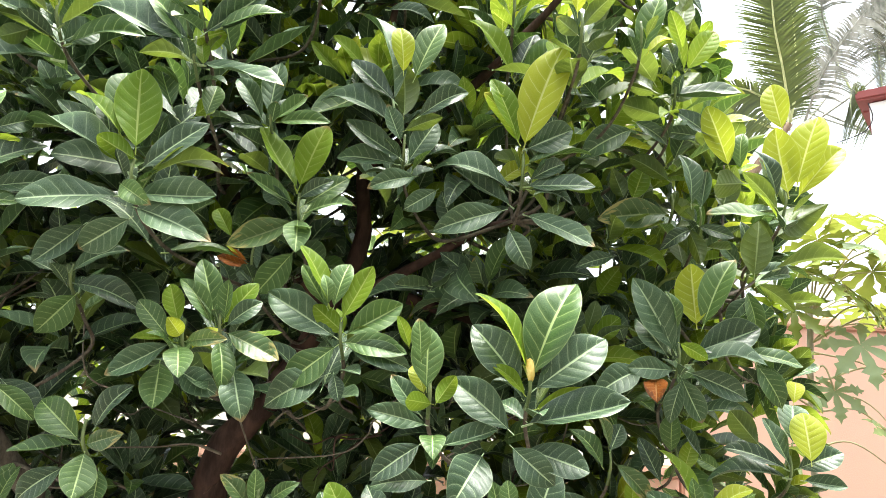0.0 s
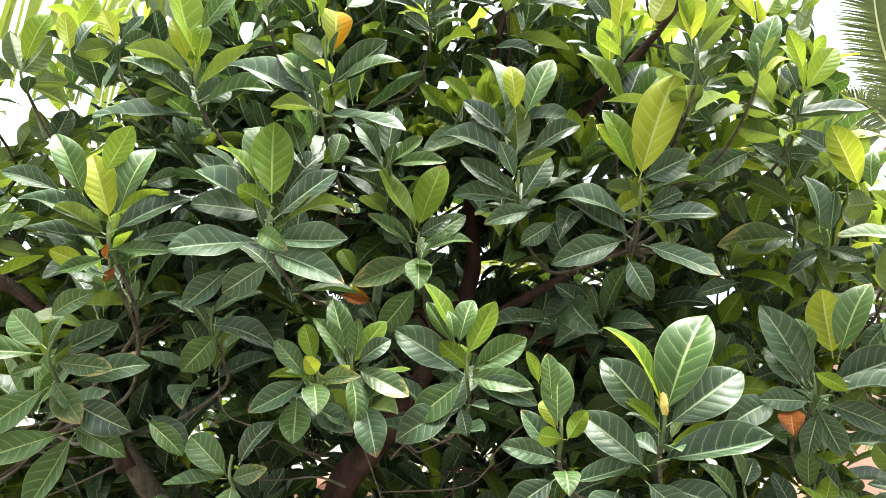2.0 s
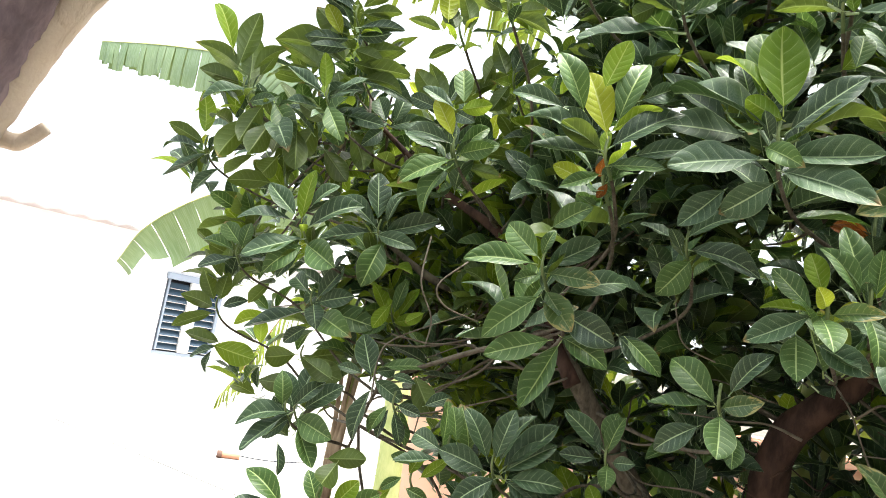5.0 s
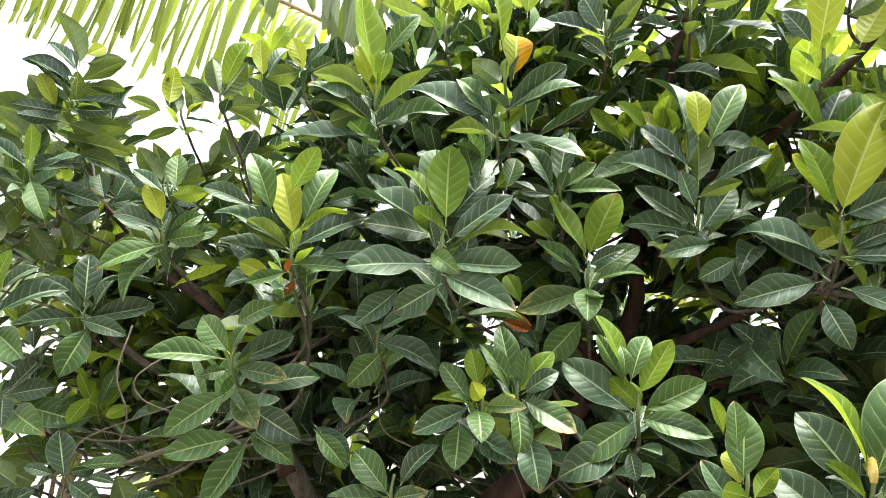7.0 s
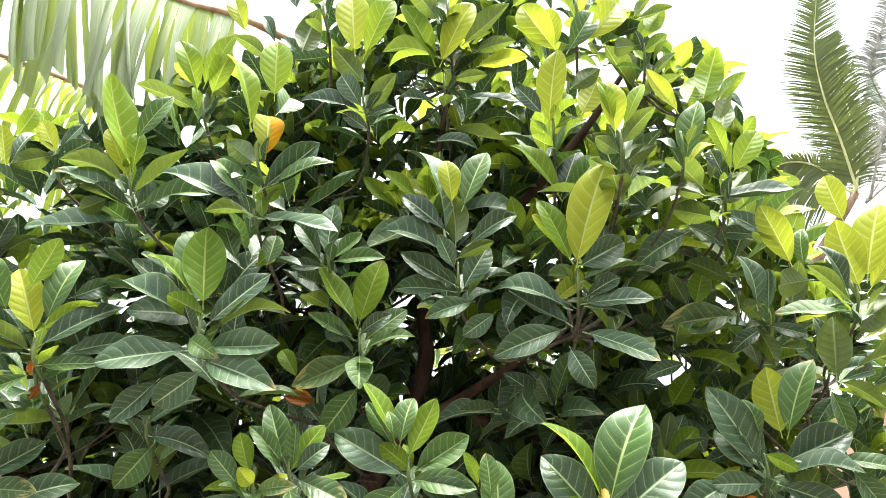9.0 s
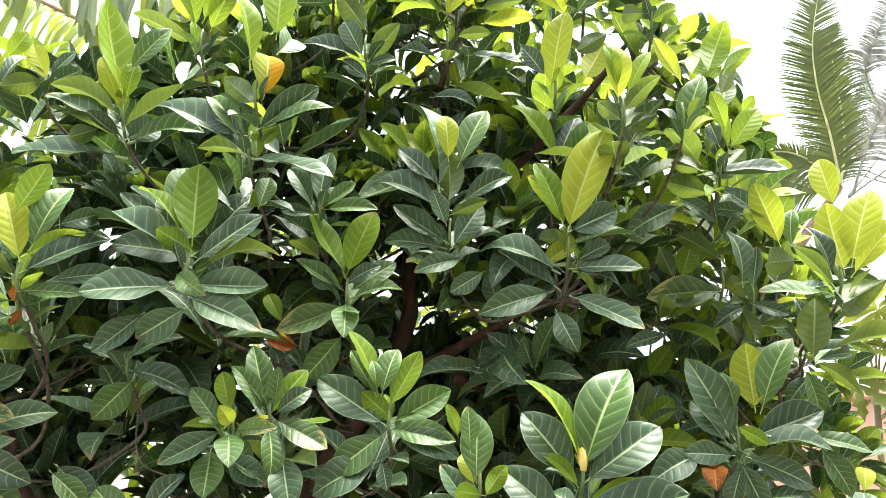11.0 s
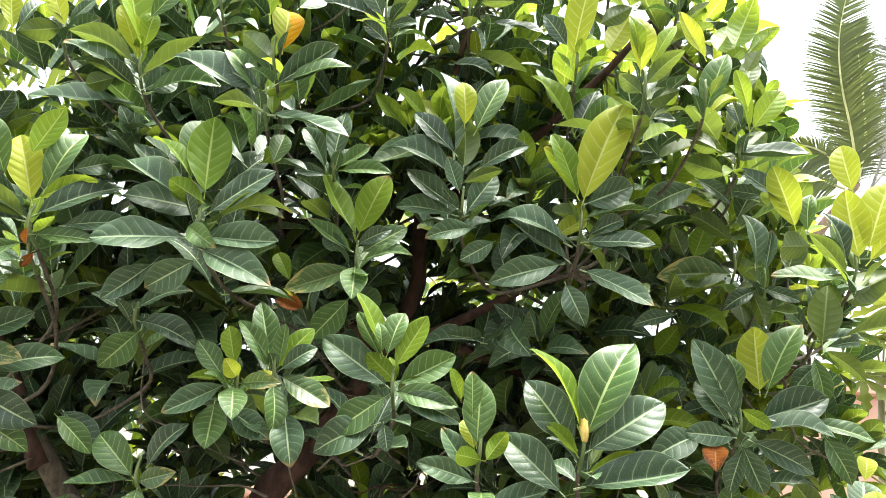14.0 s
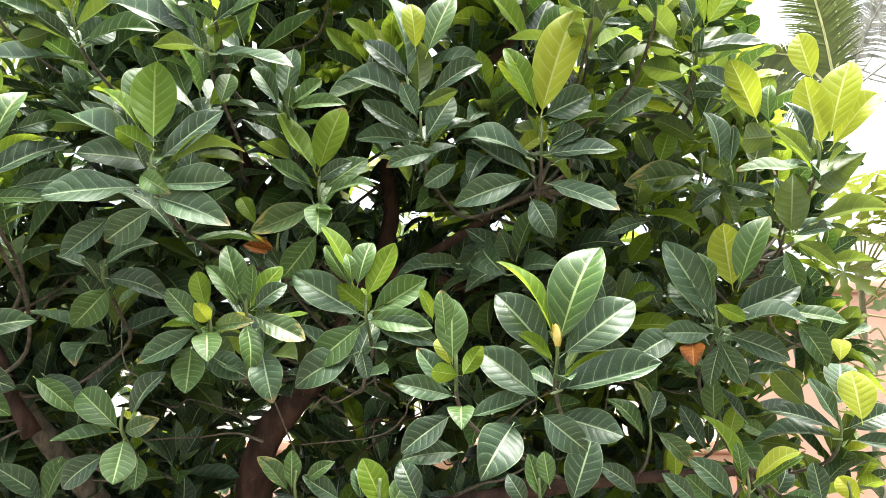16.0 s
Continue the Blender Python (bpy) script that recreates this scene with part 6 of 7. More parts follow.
leaf(s, "old", 6.9, 0.7, -2.9, 71, 13, -93, 8.0, 3.2)
leaf(s, "olive", 0.7, 2.7, -12.4, 92, 30, 47, 10.1, 4.0)
leaf(s, "young", -7.1, 3.5, -16.2, -48, 60, -136, 10.0, 4.8)
leaf(s, "olive", -8.9, 3.5, -16.2, 66, 70, 93, 7.2, 3.7)
leaf(s, "olive", -2.6, -1.3, 5.7, 71, 23, 50, 6.8, 3.5)
s = sprig(0.533, 1.452, 1.999)
leaf(s, "olive", 16.4, -0.6, 3.3, 68, 55, 53, 11.4, 4.2)
leaf(s, "olive", -3.0, 0.1, -0.7, -132, -71, -90, 9.2, 3.8)
leaf(s, "old", -0.6, 0.1, -0.6, -107, -21, 85, 7.6, 3.1)
leaf(s, "old", -1.8, 0.3, -1.2, 96, -34, -70, 8.4, 3.3)
leaf(s, "olive", -1.2, -0.1, 0.5, 66, 51, 66, 7.0, 3.5)
leaf(s, "old", -17.8, 1.5, -7.4, 106, -20, -69, 9.8, 3.3)
leaf(s, "young", -21.1, 3.3, -15.7, -54, 46, -122, 9.8, 4.9)
leaf(s, "old", -21.9, 5.1, -24.0, -107, 64, 80, 7.3, 3.8)
leaf(s, "old", -15.3, 5.5, -25.3, 106, 70, -120, 7.5, 4.0)
leaf(s, "old", -8.7, 5.3, -24.4, 96, -21, -69, 7.4, 3.3)
s = sprig(-0.103, 1.293, 2.717)
leaf(s, "olive", -2.0, 0.5, -2.1, 102, 53, 41, 16.3, 6.1)
leaf(s, "olive", -1.1, 0.4, -1.5, -40, 68, -120, 13.8, 6.2)
leaf(s, "olive", 9.0, 0.7, 2.6, -31, 64, -130, 11.0, 5.0)
leaf(s, "old", 12.8, 1.6, 2.2, -92, 50, 99, 5.5, 2.0)
leaf(s, "young", 14.7, 2.2, 1.7, -87, 44, -46, 8.6, 3.0)
leaf(s, "young", 6.5, -0.8, 5.1, 112, 71, -125, 8.0, 3.7)
leaf(s, "young", -7.6, -3.3, 4.4, -88, 77, -76, 8.3, 3.7)
s = sprig(0.179, 1.242, 2.651)
leaf(s, "olive", 3.0, 0.4, 0.5, -39, 75, -145, 12.1, 5.3)
leaf(s, "olive", 8.3, 0.6, 2.4, 18, 79, 143, 10.0, 4.6)
leaf(s, "young", -2.3, -1.2, 1.9, -42, 69, -133, 9.5, 4.2)
leaf(s, "old", -5.3, -0.8, -0.5, 118, 60, -84, 7.9, 2.8)
leaf(s, "olive", 12.4, 2.7, -0.7, -94, 50, -54, 6.4, 2.3)
leaf(s, "young", 12.9, 4.6, -5.2, -90, 51, -77, 7.7, 3.6)
leaf(s, "lime", 5.4, -0.9, 4.7, -104, 50, -44, 7.8, 3.8)
s = sprig(-0.363, 1.189, 2.658)
leaf(s, "young", 12.2, 2.7, -0.8, 100, 75, -103, 10.9, 5.0)
leaf(s, "old", -5.5, -1.3, 0.7, 79, 77, -73, 9.5, 4.3)
leaf(s, "young", -3.0, -1.4, 1.9, -60, 60, -79, 7.6, 3.6)
leaf(s, "olive", 3.1, -1.3, 4.8, -95, 64, -48, 8.0, 3.8)
leaf(s, "old", -10.5, 0.5, -6.3, 90, 67, -71, 8.6, 2.6)
s = sprig(-1.359, 1.284, 1.437)
leaf(s, "old", -0.6, -0.3, -0.3, 89, 61, -52, 10.9, 5.9)
leaf(s, "old", -2.3, -1.5, 0.1, 113, 7, -65, 6.9, 2.6)
leaf(s, "old", 0.0, -0.2, 1.1, -14, 10, 78, 6.3, 3.7)
leaf(s, "mid", 1.4, 0.3, 2.6, -40, 9, 48, 11.2, 4.1)
leaf(s, "old", 3.5, 2.0, 0.8, -82, -5, 65, 6.7, 2.3)
leaf(s, "old", -0.0, 0.2, -0.9, -63, -26, 69, 8.6, 4.4)
leaf(s, "old", -0.6, 0.3, -3.0, 118, -79, -52, 13.0, 5.1)
leaf(s, "mid", 2.2, 2.9, -6.7, 119, -67, -64, 7.4, 2.9)
leaf(s, "mid", 5.1, 4.6, -6.3, -69, -68, 31, 9.4, 3.7)
leaf(s, "olive", -8.8, -4.8, -2.6, 97, 19, 109, 10.6, 5.2)
leaf(s, "olive", 8.2, 4.6, 2.0, -86, -53, -118, 10.5, 5.9)
leaf(s, "young", 2.6, -2.4, 17.3, 133, -62, 75, 6.9, 3.7)
leaf(s, "young", 9.6, 2.1, 16.8, 123, -38, 87, 5.1, 2.7)
s = sprig(-1.090, 1.237, 1.322)
leaf(s, "mid", -1.0, -0.6, -0.1, 48, 77, 33, 11.1, 4.3)
leaf(s, "mid", 3.8, 2.2, 0.8, 136, 72, -83, 10.1, 5.3)
s = sprig(-0.371, 1.305, 1.844)
leaf(s, "dead", -0.3, 0.0, -0.2, 94, 13, -80, 6.5, 2.5)
leaf(s, "dead", -0.8, -0.2, 0.8, 72, 17, -52, 6.2, 1.9)
s = sprig(-0.731, 0.996, 1.842)
leaf(s, "dead", 0.1, -1.4, 4.0, 35, -54, -162, 3.5, 1.6)
leaf(s, "dead", 0.7, 0.2, 0.1, 98, -62, -98, 2.9, 1.5)
s = sprig(-0.972, 1.223, 1.317)
leaf(s, "old", -0.8, -0.7, 1.5, 108, 57, -56, 11.6, 4.5)
leaf(s, "old", -9.5, -5.7, 0.0, 128, -13, -37, 8.8, 3.4)
leaf(s, "old", -1.1, -0.6, -0.6, 115, 13, -65, 10.3, 5.3)
leaf(s, "old", -9.0, -5.6, 1.8, 84, 13, -68, 8.2, 4.3)
leaf(s, "old", 0.4, -0.0, 1.8, -50, 77, 61, 10.7, 4.9)
leaf(s, "old", 1.1, 0.5, 1.4, -55, 62, 39, 12.2, 4.6)
leaf(s, "old", 1.5, 0.9, 0.3, -45, 43, 32, 14.5, 5.4)
leaf(s, "old", 2.0, 1.2, -0.1, -52, 35, 60, 12.1, 4.7)
leaf(s, "old", 0.7, 0.7, -1.7, 141, -35, -52, 10.4, 4.7)
leaf(s, "old", 2.4, 1.7, -1.7, -66, -28, 61, 8.6, 3.8)
leaf(s, "old", 2.9, 1.9, -1.3, -65, 1, 62, 11.6, 4.9)
leaf(s, "old", 3.0, 2.2, -2.7, -80, -38, 52, 8.1, 4.2)
leaf(s, "mid", -6.4, -4.4, 3.7, 81, 69, -29, 7.6, 3.3)
leaf(s, "old", -0.5, -0.0, -1.8, -159, -80, 8, 7.5, 4.0)
s = sprig(-0.769, 1.287, 1.378)
leaf(s, "old", -0.8, -0.6, 0.9, 90, 52, -50, 8.5, 3.4)
leaf(s, "mid", -0.1, -0.2, 1.1, -35, 67, 39, 8.5, 3.4)
leaf(s, "old", -1.3, -0.8, 0.3, 113, -5, -65, 7.3, 3.4)
leaf(s, "old", 1.1, 0.7, 0.0, -101, 10, 88, 4.8, 2.7)
leaf(s, "mid", 0.4, 0.3, -0.5, -157, -52, 1, 5.4, 3.4)
leaf(s, "young", -0.4, 1.2, -9.3, 66, 47, -46, 5.1, 3.1)
s = sprig(-1.567, 1.222, 1.314)
leaf(s, "mid", -0.7, -0.5, 0.8, 124, 79, -75, 8.8, 4.6)
leaf(s, "mid", 2.9, 2.2, -3.2, -88, -50, 31, 11.4, 4.9)
leaf(s, "old", -1.0, 0.6, -8.1, -90, -74, 2, 8.1, 3.2)
leaf(s, "old", 1.7, 0.8, 1.3, -50, 47, 70, 9.6, 3.8)
leaf(s, "old", 1.2, 0.7, -0.2, 143, -46, -16, 14.7, 6.1)
s = sprig(-1.340, 1.146, 1.157)
leaf(s, "mid", -6.6, -3.6, -2.0, 113, 33, -47, 11.7, 5.1)
leaf(s, "old", -10.4, -6.0, -1.2, 141, -16, -21, 7.5, 3.1)
leaf(s, "mid", 0.1, 0.1, -0.6, 92, 56, -35, 8.0, 4.2)
leaf(s, "young", 3.1, 1.9, 0.1, -63, 53, 87, 7.7, 4.1)
leaf(s, "olive", 1.0, -0.9, 9.8, -62, 9, -81, 8.9, 4.5)
leaf(s, "olive", 3.3, 0.5, 9.7, -163, -33, 147, 7.9, 5.3)
leaf(s, "mid", 4.3, 2.7, -0.9, -47, 32, 54, 10.0, 3.9)
s = sprig(-1.257, 1.363, 1.209)
leaf(s, "mid", -1.8, -1.2, 0.9, 129, -37, -62, 6.0, 2.5)
leaf(s, "young", -0.5, -0.6, 1.9, -44, 62, 60, 5.9, 3.1)
leaf(s, "young", 1.8, 0.9, 1.4, -34, 38, 51, 7.8, 3.1)
leaf(s, "mid", -1.0, -0.4, -1.5, -59, -18, 77, 6.0, 3.1)
leaf(s, "young", -3.9, -2.0, -2.1, 132, -48, -61, 6.4, 3.1)
leaf(s, "mid", 0.7, -0.3, 4.8, 108, 3, -61, 6.5, 2.8)
s = sprig(-1.288, 1.284, 1.380)
leaf(s, "old", -0.9, -0.4, -0.8, 121, -76, -75, 7.2, 2.8)
leaf(s, "old", 0.2, 0.3, -1.2, -50, -69, 71, 7.8, 3.3)
leaf(s, "mid", -1.2, -0.7, -0.1, 146, -62, -55, 6.9, 2.7)
leaf(s, "old", 0.8, 0.4, 0.3, -63, -12, 64, 6.0, 3.0)
leaf(s, "old", 6.1, 3.4, 1.3, -31, 24, 57, 7.5, 3.5)
s = sprig(-1.423, 1.383, 1.592)
leaf(s, "young", -0.7, -0.3, -0.9, 109, 57, -54, 9.6, 3.9)
leaf(s, "mid", 0.5, 0.3, 0.1, -58, 79, 80, 9.7, 3.6)
leaf(s, "young", 1.6, 1.0, -0.4, -57, 63, 63, 9.2, 3.5)
leaf(s, "mid", -0.2, 0.2, -2.2, 126, -27, -74, 8.4, 4.2)
leaf(s, "young", 0.7, 0.7, -2.0, -70, 17, 79, 7.5, 3.6)
s = sprig(-1.862, 1.135, 2.128)
leaf(s, "olive", -0.3, -0.1, -0.1, 79, 75, 136, 19.8, 7.3)
leaf(s, "olive", -1.7, -1.6, 4.1, 106, 29, 73, 17.0, 5.1)
leaf(s, "olive", -0.4, -0.1, -0.8, 114, 6, 58, 11.1, 4.4)
leaf(s, "olive", 2.2, 0.7, 4.2, -60, 63, -43, 9.4, 4.1)
leaf(s, "mid", 1.3, 1.2, -2.7, -55, 22, 94, 7.4, 3.2)
s = sprig(-1.708, 1.265, 2.179)
leaf(s, "olive", -1.1, -1.5, 5.1, 115, 26, 57, 16.7, 5.8)
leaf(s, "olive", 0.1, -0.9, 6.1, 93, 58, 122, 14.6, 6.5)
leaf(s, "olive", 2.0, 0.1, 7.3, 50, 80, 178, 13.9, 6.5)
leaf(s, "mid", 0.2, 0.1, -0.3, 80, 75, -35, 10.6, 4.8)
leaf(s, "olive", -2.2, -1.7, 2.3, 104, 11, 57, 13.6, 4.2)
leaf(s, "olive", 2.4, 2.0, -4.1, -25, 64, -80, 11.7, 4.5)
leaf(s, "old", -0.1, 0.9, -6.4, -75, -5, 59, 16.2, 5.4)
s = sprig(-1.604, 1.297, 2.221)
leaf(s, "olive", -0.6, -1.2, 5.9, 12, 66, -136, 14.8, 7.0)
leaf(s, "olive", 0.5, -0.3, 4.4, -39, 28, -56, 11.7, 4.8)
leaf(s, "old", 0.5, -0.0, 1.9, -74, -9, 83, 13.9, 4.7)
leaf(s, "old", 0.1, 0.3, -1.5, -72, -18, 67, 16.1, 5.5)
leaf(s, "old", -0.4, 0.3, -3.4, 129, -21, -72, 11.9, 4.6)
s = sprig(-1.750, 1.143, 2.050)
leaf(s, "old", 0.7, 0.4, -0.2, -107, -41, 40, 14.7, 7.0)
leaf(s, "olive", -0.5, -0.1, -1.6, -161, -56, 135, 12.2, 6.7)
leaf(s, "olive", -2.5, -1.9, 3.1, 163, -69, 103, 12.7, 6.3)
leaf(s, "olive", -4.4, -2.5, -0.9, 151, -61, 72, 14.7, 6.7)
leaf(s, "old", 1.7, 0.6, 2.5, -66, 4, 55, 11.0, 3.9)
leaf(s, "olive", 2.2, 2.8, -9.7, -160, -48, 133, 9.7, 5.6)
leaf(s, "olive", 5.9, 3.8, -1.7, -115, -67, -163, 13.1, 6.5)
s = sprig(-1.624, 1.282, 2.087)
leaf(s, "old", -3.2, -1.8, -1.0, -114, -40, 36, 13.5, 6.7)
leaf(s, "olive", -6.4, -3.6, -1.6, -166, -62, 136, 13.1, 7.0)
leaf(s, "old", 0.5, 0.1, 1.3, -75, -10, 85, 11.9, 4.7)
leaf(s, "olive", 1.5, 1.2, -1.9, -77, -59, -94, 13.4, 6.3)
leaf(s, "olive", -4.5, -1.4, -8.4, -75, -44, -104, 12.2, 5.8)
leaf(s, "old", 9.8, 5.6, 1.3, 71, 49, -44, 11.1, 5.2)
leaf(s, "old", 11.7, 6.8, 1.3, 6, 70, 43, 10.1, 4.9)
leaf(s, "old", 10.3, 6.1, 0.0, -45, 27, 86, 10.0, 4.4)
leaf(s, "old", 9.3, 5.6, -0.8, 154, -48, -86, 8.1, 4.3)
s = sprig(-1.206, 1.219, 1.974)
leaf(s, "old", -1.7, -1.1, 0.3, 106, 20, -80, 11.0, 4.0)
leaf(s, "mid", -1.0, -0.3, -1.7, 144, -32, -64, 12.3, 4.5)
leaf(s, "old", 0.6, 0.1, 1.7, -55, 45, 90, 6.7, 3.4)
leaf(s, "mid", 1.5, 1.0, -0.5, -49, 27, 84, 10.0, 4.0)
leaf(s, "old", -0.3, 0.3, -3.0, 136, -61, -72, 7.9, 3.8)
leaf(s, "olive", 3.1, 2.3, -2.9, -79, -12, -63, 8.9, 3.5)
s = sprig(0.451, 1.371, 1.698)
leaf(s, "old", -0.9, -0.6, 1.8, 92, 61, -92, 16.3, 6.8)
leaf(s, "old", -2.3, -0.5, 1.0, 72, 53, -78, 9.5, 5.2)
leaf(s, "lime", 3.0, -1.8, 6.8, 5, 81, -25, 12.7, 6.9)
leaf(s, "mid", 4.1, -1.7, 6.7, -93, 64, 59, 15.6, 6.2)
leaf(s, "old", 2.9, -0.4, 2.0, -78, 21, 64, 15.2, 6.8)
leaf(s, "young", -0.2, -1.1, 3.6, -113, -32, -71, 5.9, 2.9)
leaf(s, "old", 1.8, 0.2, -0.1, -107, 2, 28, 14.2, 6.0)
leaf(s, "old", -0.8, 0.4, -1.5, 104, -1, -75, 10.1, 4.4)
leaf(s, "old", -7.2, -0.1, -1.5, 109, -27, -62, 12.2, 5.6)
leaf(s, "old", 0.4, 0.8, -2.5, -67, -60, 111, 10.0, 4.2)
leaf(s, "old", 1.9, 0.7, -1.7, -87, -22, 84, 12.6, 5.1)
leaf(s, "mid", -0.8, -1.9, 6.1, 131, 67, -100, 7.7, 2.9)
leaf(s, "mid", 12.9, 0.3, 2.6, -88, -12, 54, 11.5, 4.6)
leaf(s, "mid", 15.2, 1.1, 0.5, -95, -62, 91, 9.7, 4.6)
leaf(s, "old", -0.6, -0.5, 1.6, 79, 73, -81, 10.9, 4.4)
leaf(s, "old", 0.7, 1.1, -3.4, 62, -73, -82, 8.5, 3.7)
leaf(s, "dead", -4.4, 0.6, -3.3, 163, -34, 0, 7.4, 4.4)
s = sprig(0.639, 1.464, 1.916)
leaf(s, "olive", 1.6, 0.6, -1.1, -156, 79, -46, 11.0, 5.7)
leaf(s, "olive", -7.3, -4.6, 10.3, -92, 72, -104, 10.2, 5.0)
leaf(s, "olive", 4.9, -1.7, 5.8, -75, 28, -98, 12.5, 5.5)
leaf(s, "old", 0.1, 0.7, -1.9, -71, 7, 56, 12.7, 3.9)
leaf(s, "olive", 2.0, 1.6, -3.8, -85, -34, -41, 9.7, 4.0)
leaf(s, "old", -6.0, -4.4, 9.9, -69, 7, 43, 14.8, 4.4)
leaf(s, "mid", -0.3, 2.0, -5.3, -88, -80, 95, 10.1, 4.1)
leaf(s, "old", -2.3, -0.3, 0.0, 81, 49, -89, 6.6, 3.6)
leaf(s, "old", 0.0, 0.0, 0.0, 56, 82, -44, 9.7, 3.6)
leaf(s, "old", 0.8, 2.5, -6.4, 85, -50, -63, 8.4, 3.6)
s = sprig(-1.332, 1.332, 2.130)
leaf(s, "olive", -1.3, -0.9, 0.7, 106, 48, 95, 12.3, 5.8)
leaf(s, "olive", -0.7, -0.5, 0.8, 106, 63, 85, 11.8, 5.1)
leaf(s, "old", 0.5, 0.1, 1.1, -32, 70, 79, 10.2, 4.9)
leaf(s, "olive", 1.2, 0.6, 0.5, -56, 39, -44, 13.3, 4.9)
leaf(s, "olive", 5.8, 2.8, 4.3, -48, 43, -61, 10.7, 4.2)
leaf(s, "old", -1.8, -1.0, -0.4, 101, 19, -100, 8.7, 4.1)
leaf(s, "olive", 8.7, 5.0, 0.7, -52, 34, -58, 9.1, 4.2)
leaf(s, "olive", 8.0, 3.6, 7.6, -21, 73, -99, 9.2, 4.2)
leaf(s, "old", 1.9, 1.3, -0.7, -97, -24, 90, 8.3, 4.1)
s = sprig(-1.174, 1.378, 2.208)
leaf(s, "olive", -1.4, -1.0, 1.4, 98, 62, 104, 9.8, 4.6)
leaf(s, "old", -0.1, -0.3, 1.4, -10, 74, 50, 10.4, 4.9)
leaf(s, "olive", 0.6, 0.3, 0.1, -43, 47, -67, 10.1, 4.4)
leaf(s, "olive", -0.5, -0.2, -0.8, 132, -64, 87, 8.4, 4.2)
leaf(s, "old", 1.3, 1.0, -1.1, -84, -32, 95, 8.2, 4.0)

# ---- the rest of the crown ----
rng = random.Random(11)
# a point near the camera, from which leaves are fitted behind the sprigs
VIEW_POINT = Vector((-0.1, 0.0, 1.65))
HEARTS = [Vector(p) for p in ((-0.35, 1.95, 1.9), (0.36, 1.85, 1.75), (-0.1, 1.75, 2.5), (-1.3, 1.65, 1.8), (-0.8, 1.8, 1.7))]


def in_sight_line(p):
    """Whether p stands in the camera's line of sight to the bare trunk, its main fork or a chink."""
    way = p - VIEW_POINT
    reach = way.length
    return any(reach < far + 0.03 and way.dot(to) > 0.9996 * reach for to, far in BARE + VIEW_CHINKS)


BARE = [((p - VIEW_POINT).normalized(), (p - VIEW_POINT).length) for p in [p for p in TRUNK if p.z > 1.83 or p.z < 1.5] + [Vector(q) for q in ((-0.11, 1.69, 1.915), (-0.05, 1.66, 1.94), (0.0, 1.62, 1.965), (0.05, 1.58, 1.985), (-0.27, 1.745, 2.04))]]


# sight lines kept clear to fit the camera's view of the sunlit sapling
VIEW_CHINKS = [((p - VIEW_POINT).normalized(), (p - VIEW_POINT).length) for p in map(Vector, ((-0.48, 2.9, 2.41), (-0.3, 2.9, 2.23), (0.2, 2.9, 2.63), (0.69, 2.9, 2.13), (0.2, 2.9, 2.22), (-0.25, 2.9, 2.33), (0.49, 2.9, 1.75), (-0.41, 2.9, 2.5)))]


def rosette(rows, c, out, n, size, young):
    """A whorl of n leaves about a shoot that points along out."""
    q = out.to_track_quat("Z", "Y").to_matrix().to_4x4()
    spin = rng.uniform(0, 360)
    for i in range(n):
        f = i / max(n - 1, 1)
        lift = 8 + 58 * f + rng.uniform(-14, 14)
        m = Matrix.Translation(c) @ q @ Matrix.Rotation(radians(spin + 137.5 * i + rng.uniform(-15, 15)), 4, "Z") @ Matrix.Translation((0, 0.012, 0.05 * f - 0.05)) @ Matrix.Rotation(radians(lift), 4, "X") @ Matrix.Rotation(radians(rng.uniform(-25, 25)), 4, "Y")
        length = size * (1.08 - 0.35 * f) * rng.uniform(0.85, 1.12)
        if in_sight_line(m @ Vector((0, 0.55 * length, 0)) + TREE_AT):
            continue
        x = rng.random()
        # mostly the dark kind, whose colour carries the crown's inner shade
        kind = "old"
        if f > 0.6 and x < young:
            kind = "lime" if x < young * 0.25 else "young"
        elif x < 0.18:
            kind = "mid"
        # more olive, young and lime at sides and top, in place of backlight
        elif x < (0.5 if c.x > 0.6 or c.x < -0.65 else 0.3):
            kind = "olive"
        elif x > 0.86 and (c.x > 0.55 or c.x < -0.65 or (c.z > 2.2 and c.x > -0.1)):
            kind = "young"
        elif x > 0.82 and c.z > 2.25 and c.x > -0.05:
            kind = "lime"
        rows.setdefault(kind, []).append((m, length, length * rng.uniform(0.38, 0.47), rng.randrange(5)))


# directions and half angles chosen to fit the camera's view
VIEW_GAPS = [(Vector(g).normalized(), a) for g, a in (((-0.672, 0.640, 0.372), 0.045), ((-0.655, 0.675, 0.335), 0.05), ((-0.62, 0.712, 0.33), 0.04), ((-0.69, 0.595, 0.41), 0.04), ((-0.662, 0.726, -0.187), 0.08), ((-0.660, 0.737, -0.143), 0.06))]


def view_notch(c):
    """Whether c lies in a notch kept clear to fit the camera's view of the sky and the white wall."""
    return any((c - VIEW_POINT).angle(g) < a + 0.01 for g, a in VIEW_GAPS)


rows, shoots, tries = {}, [], 0
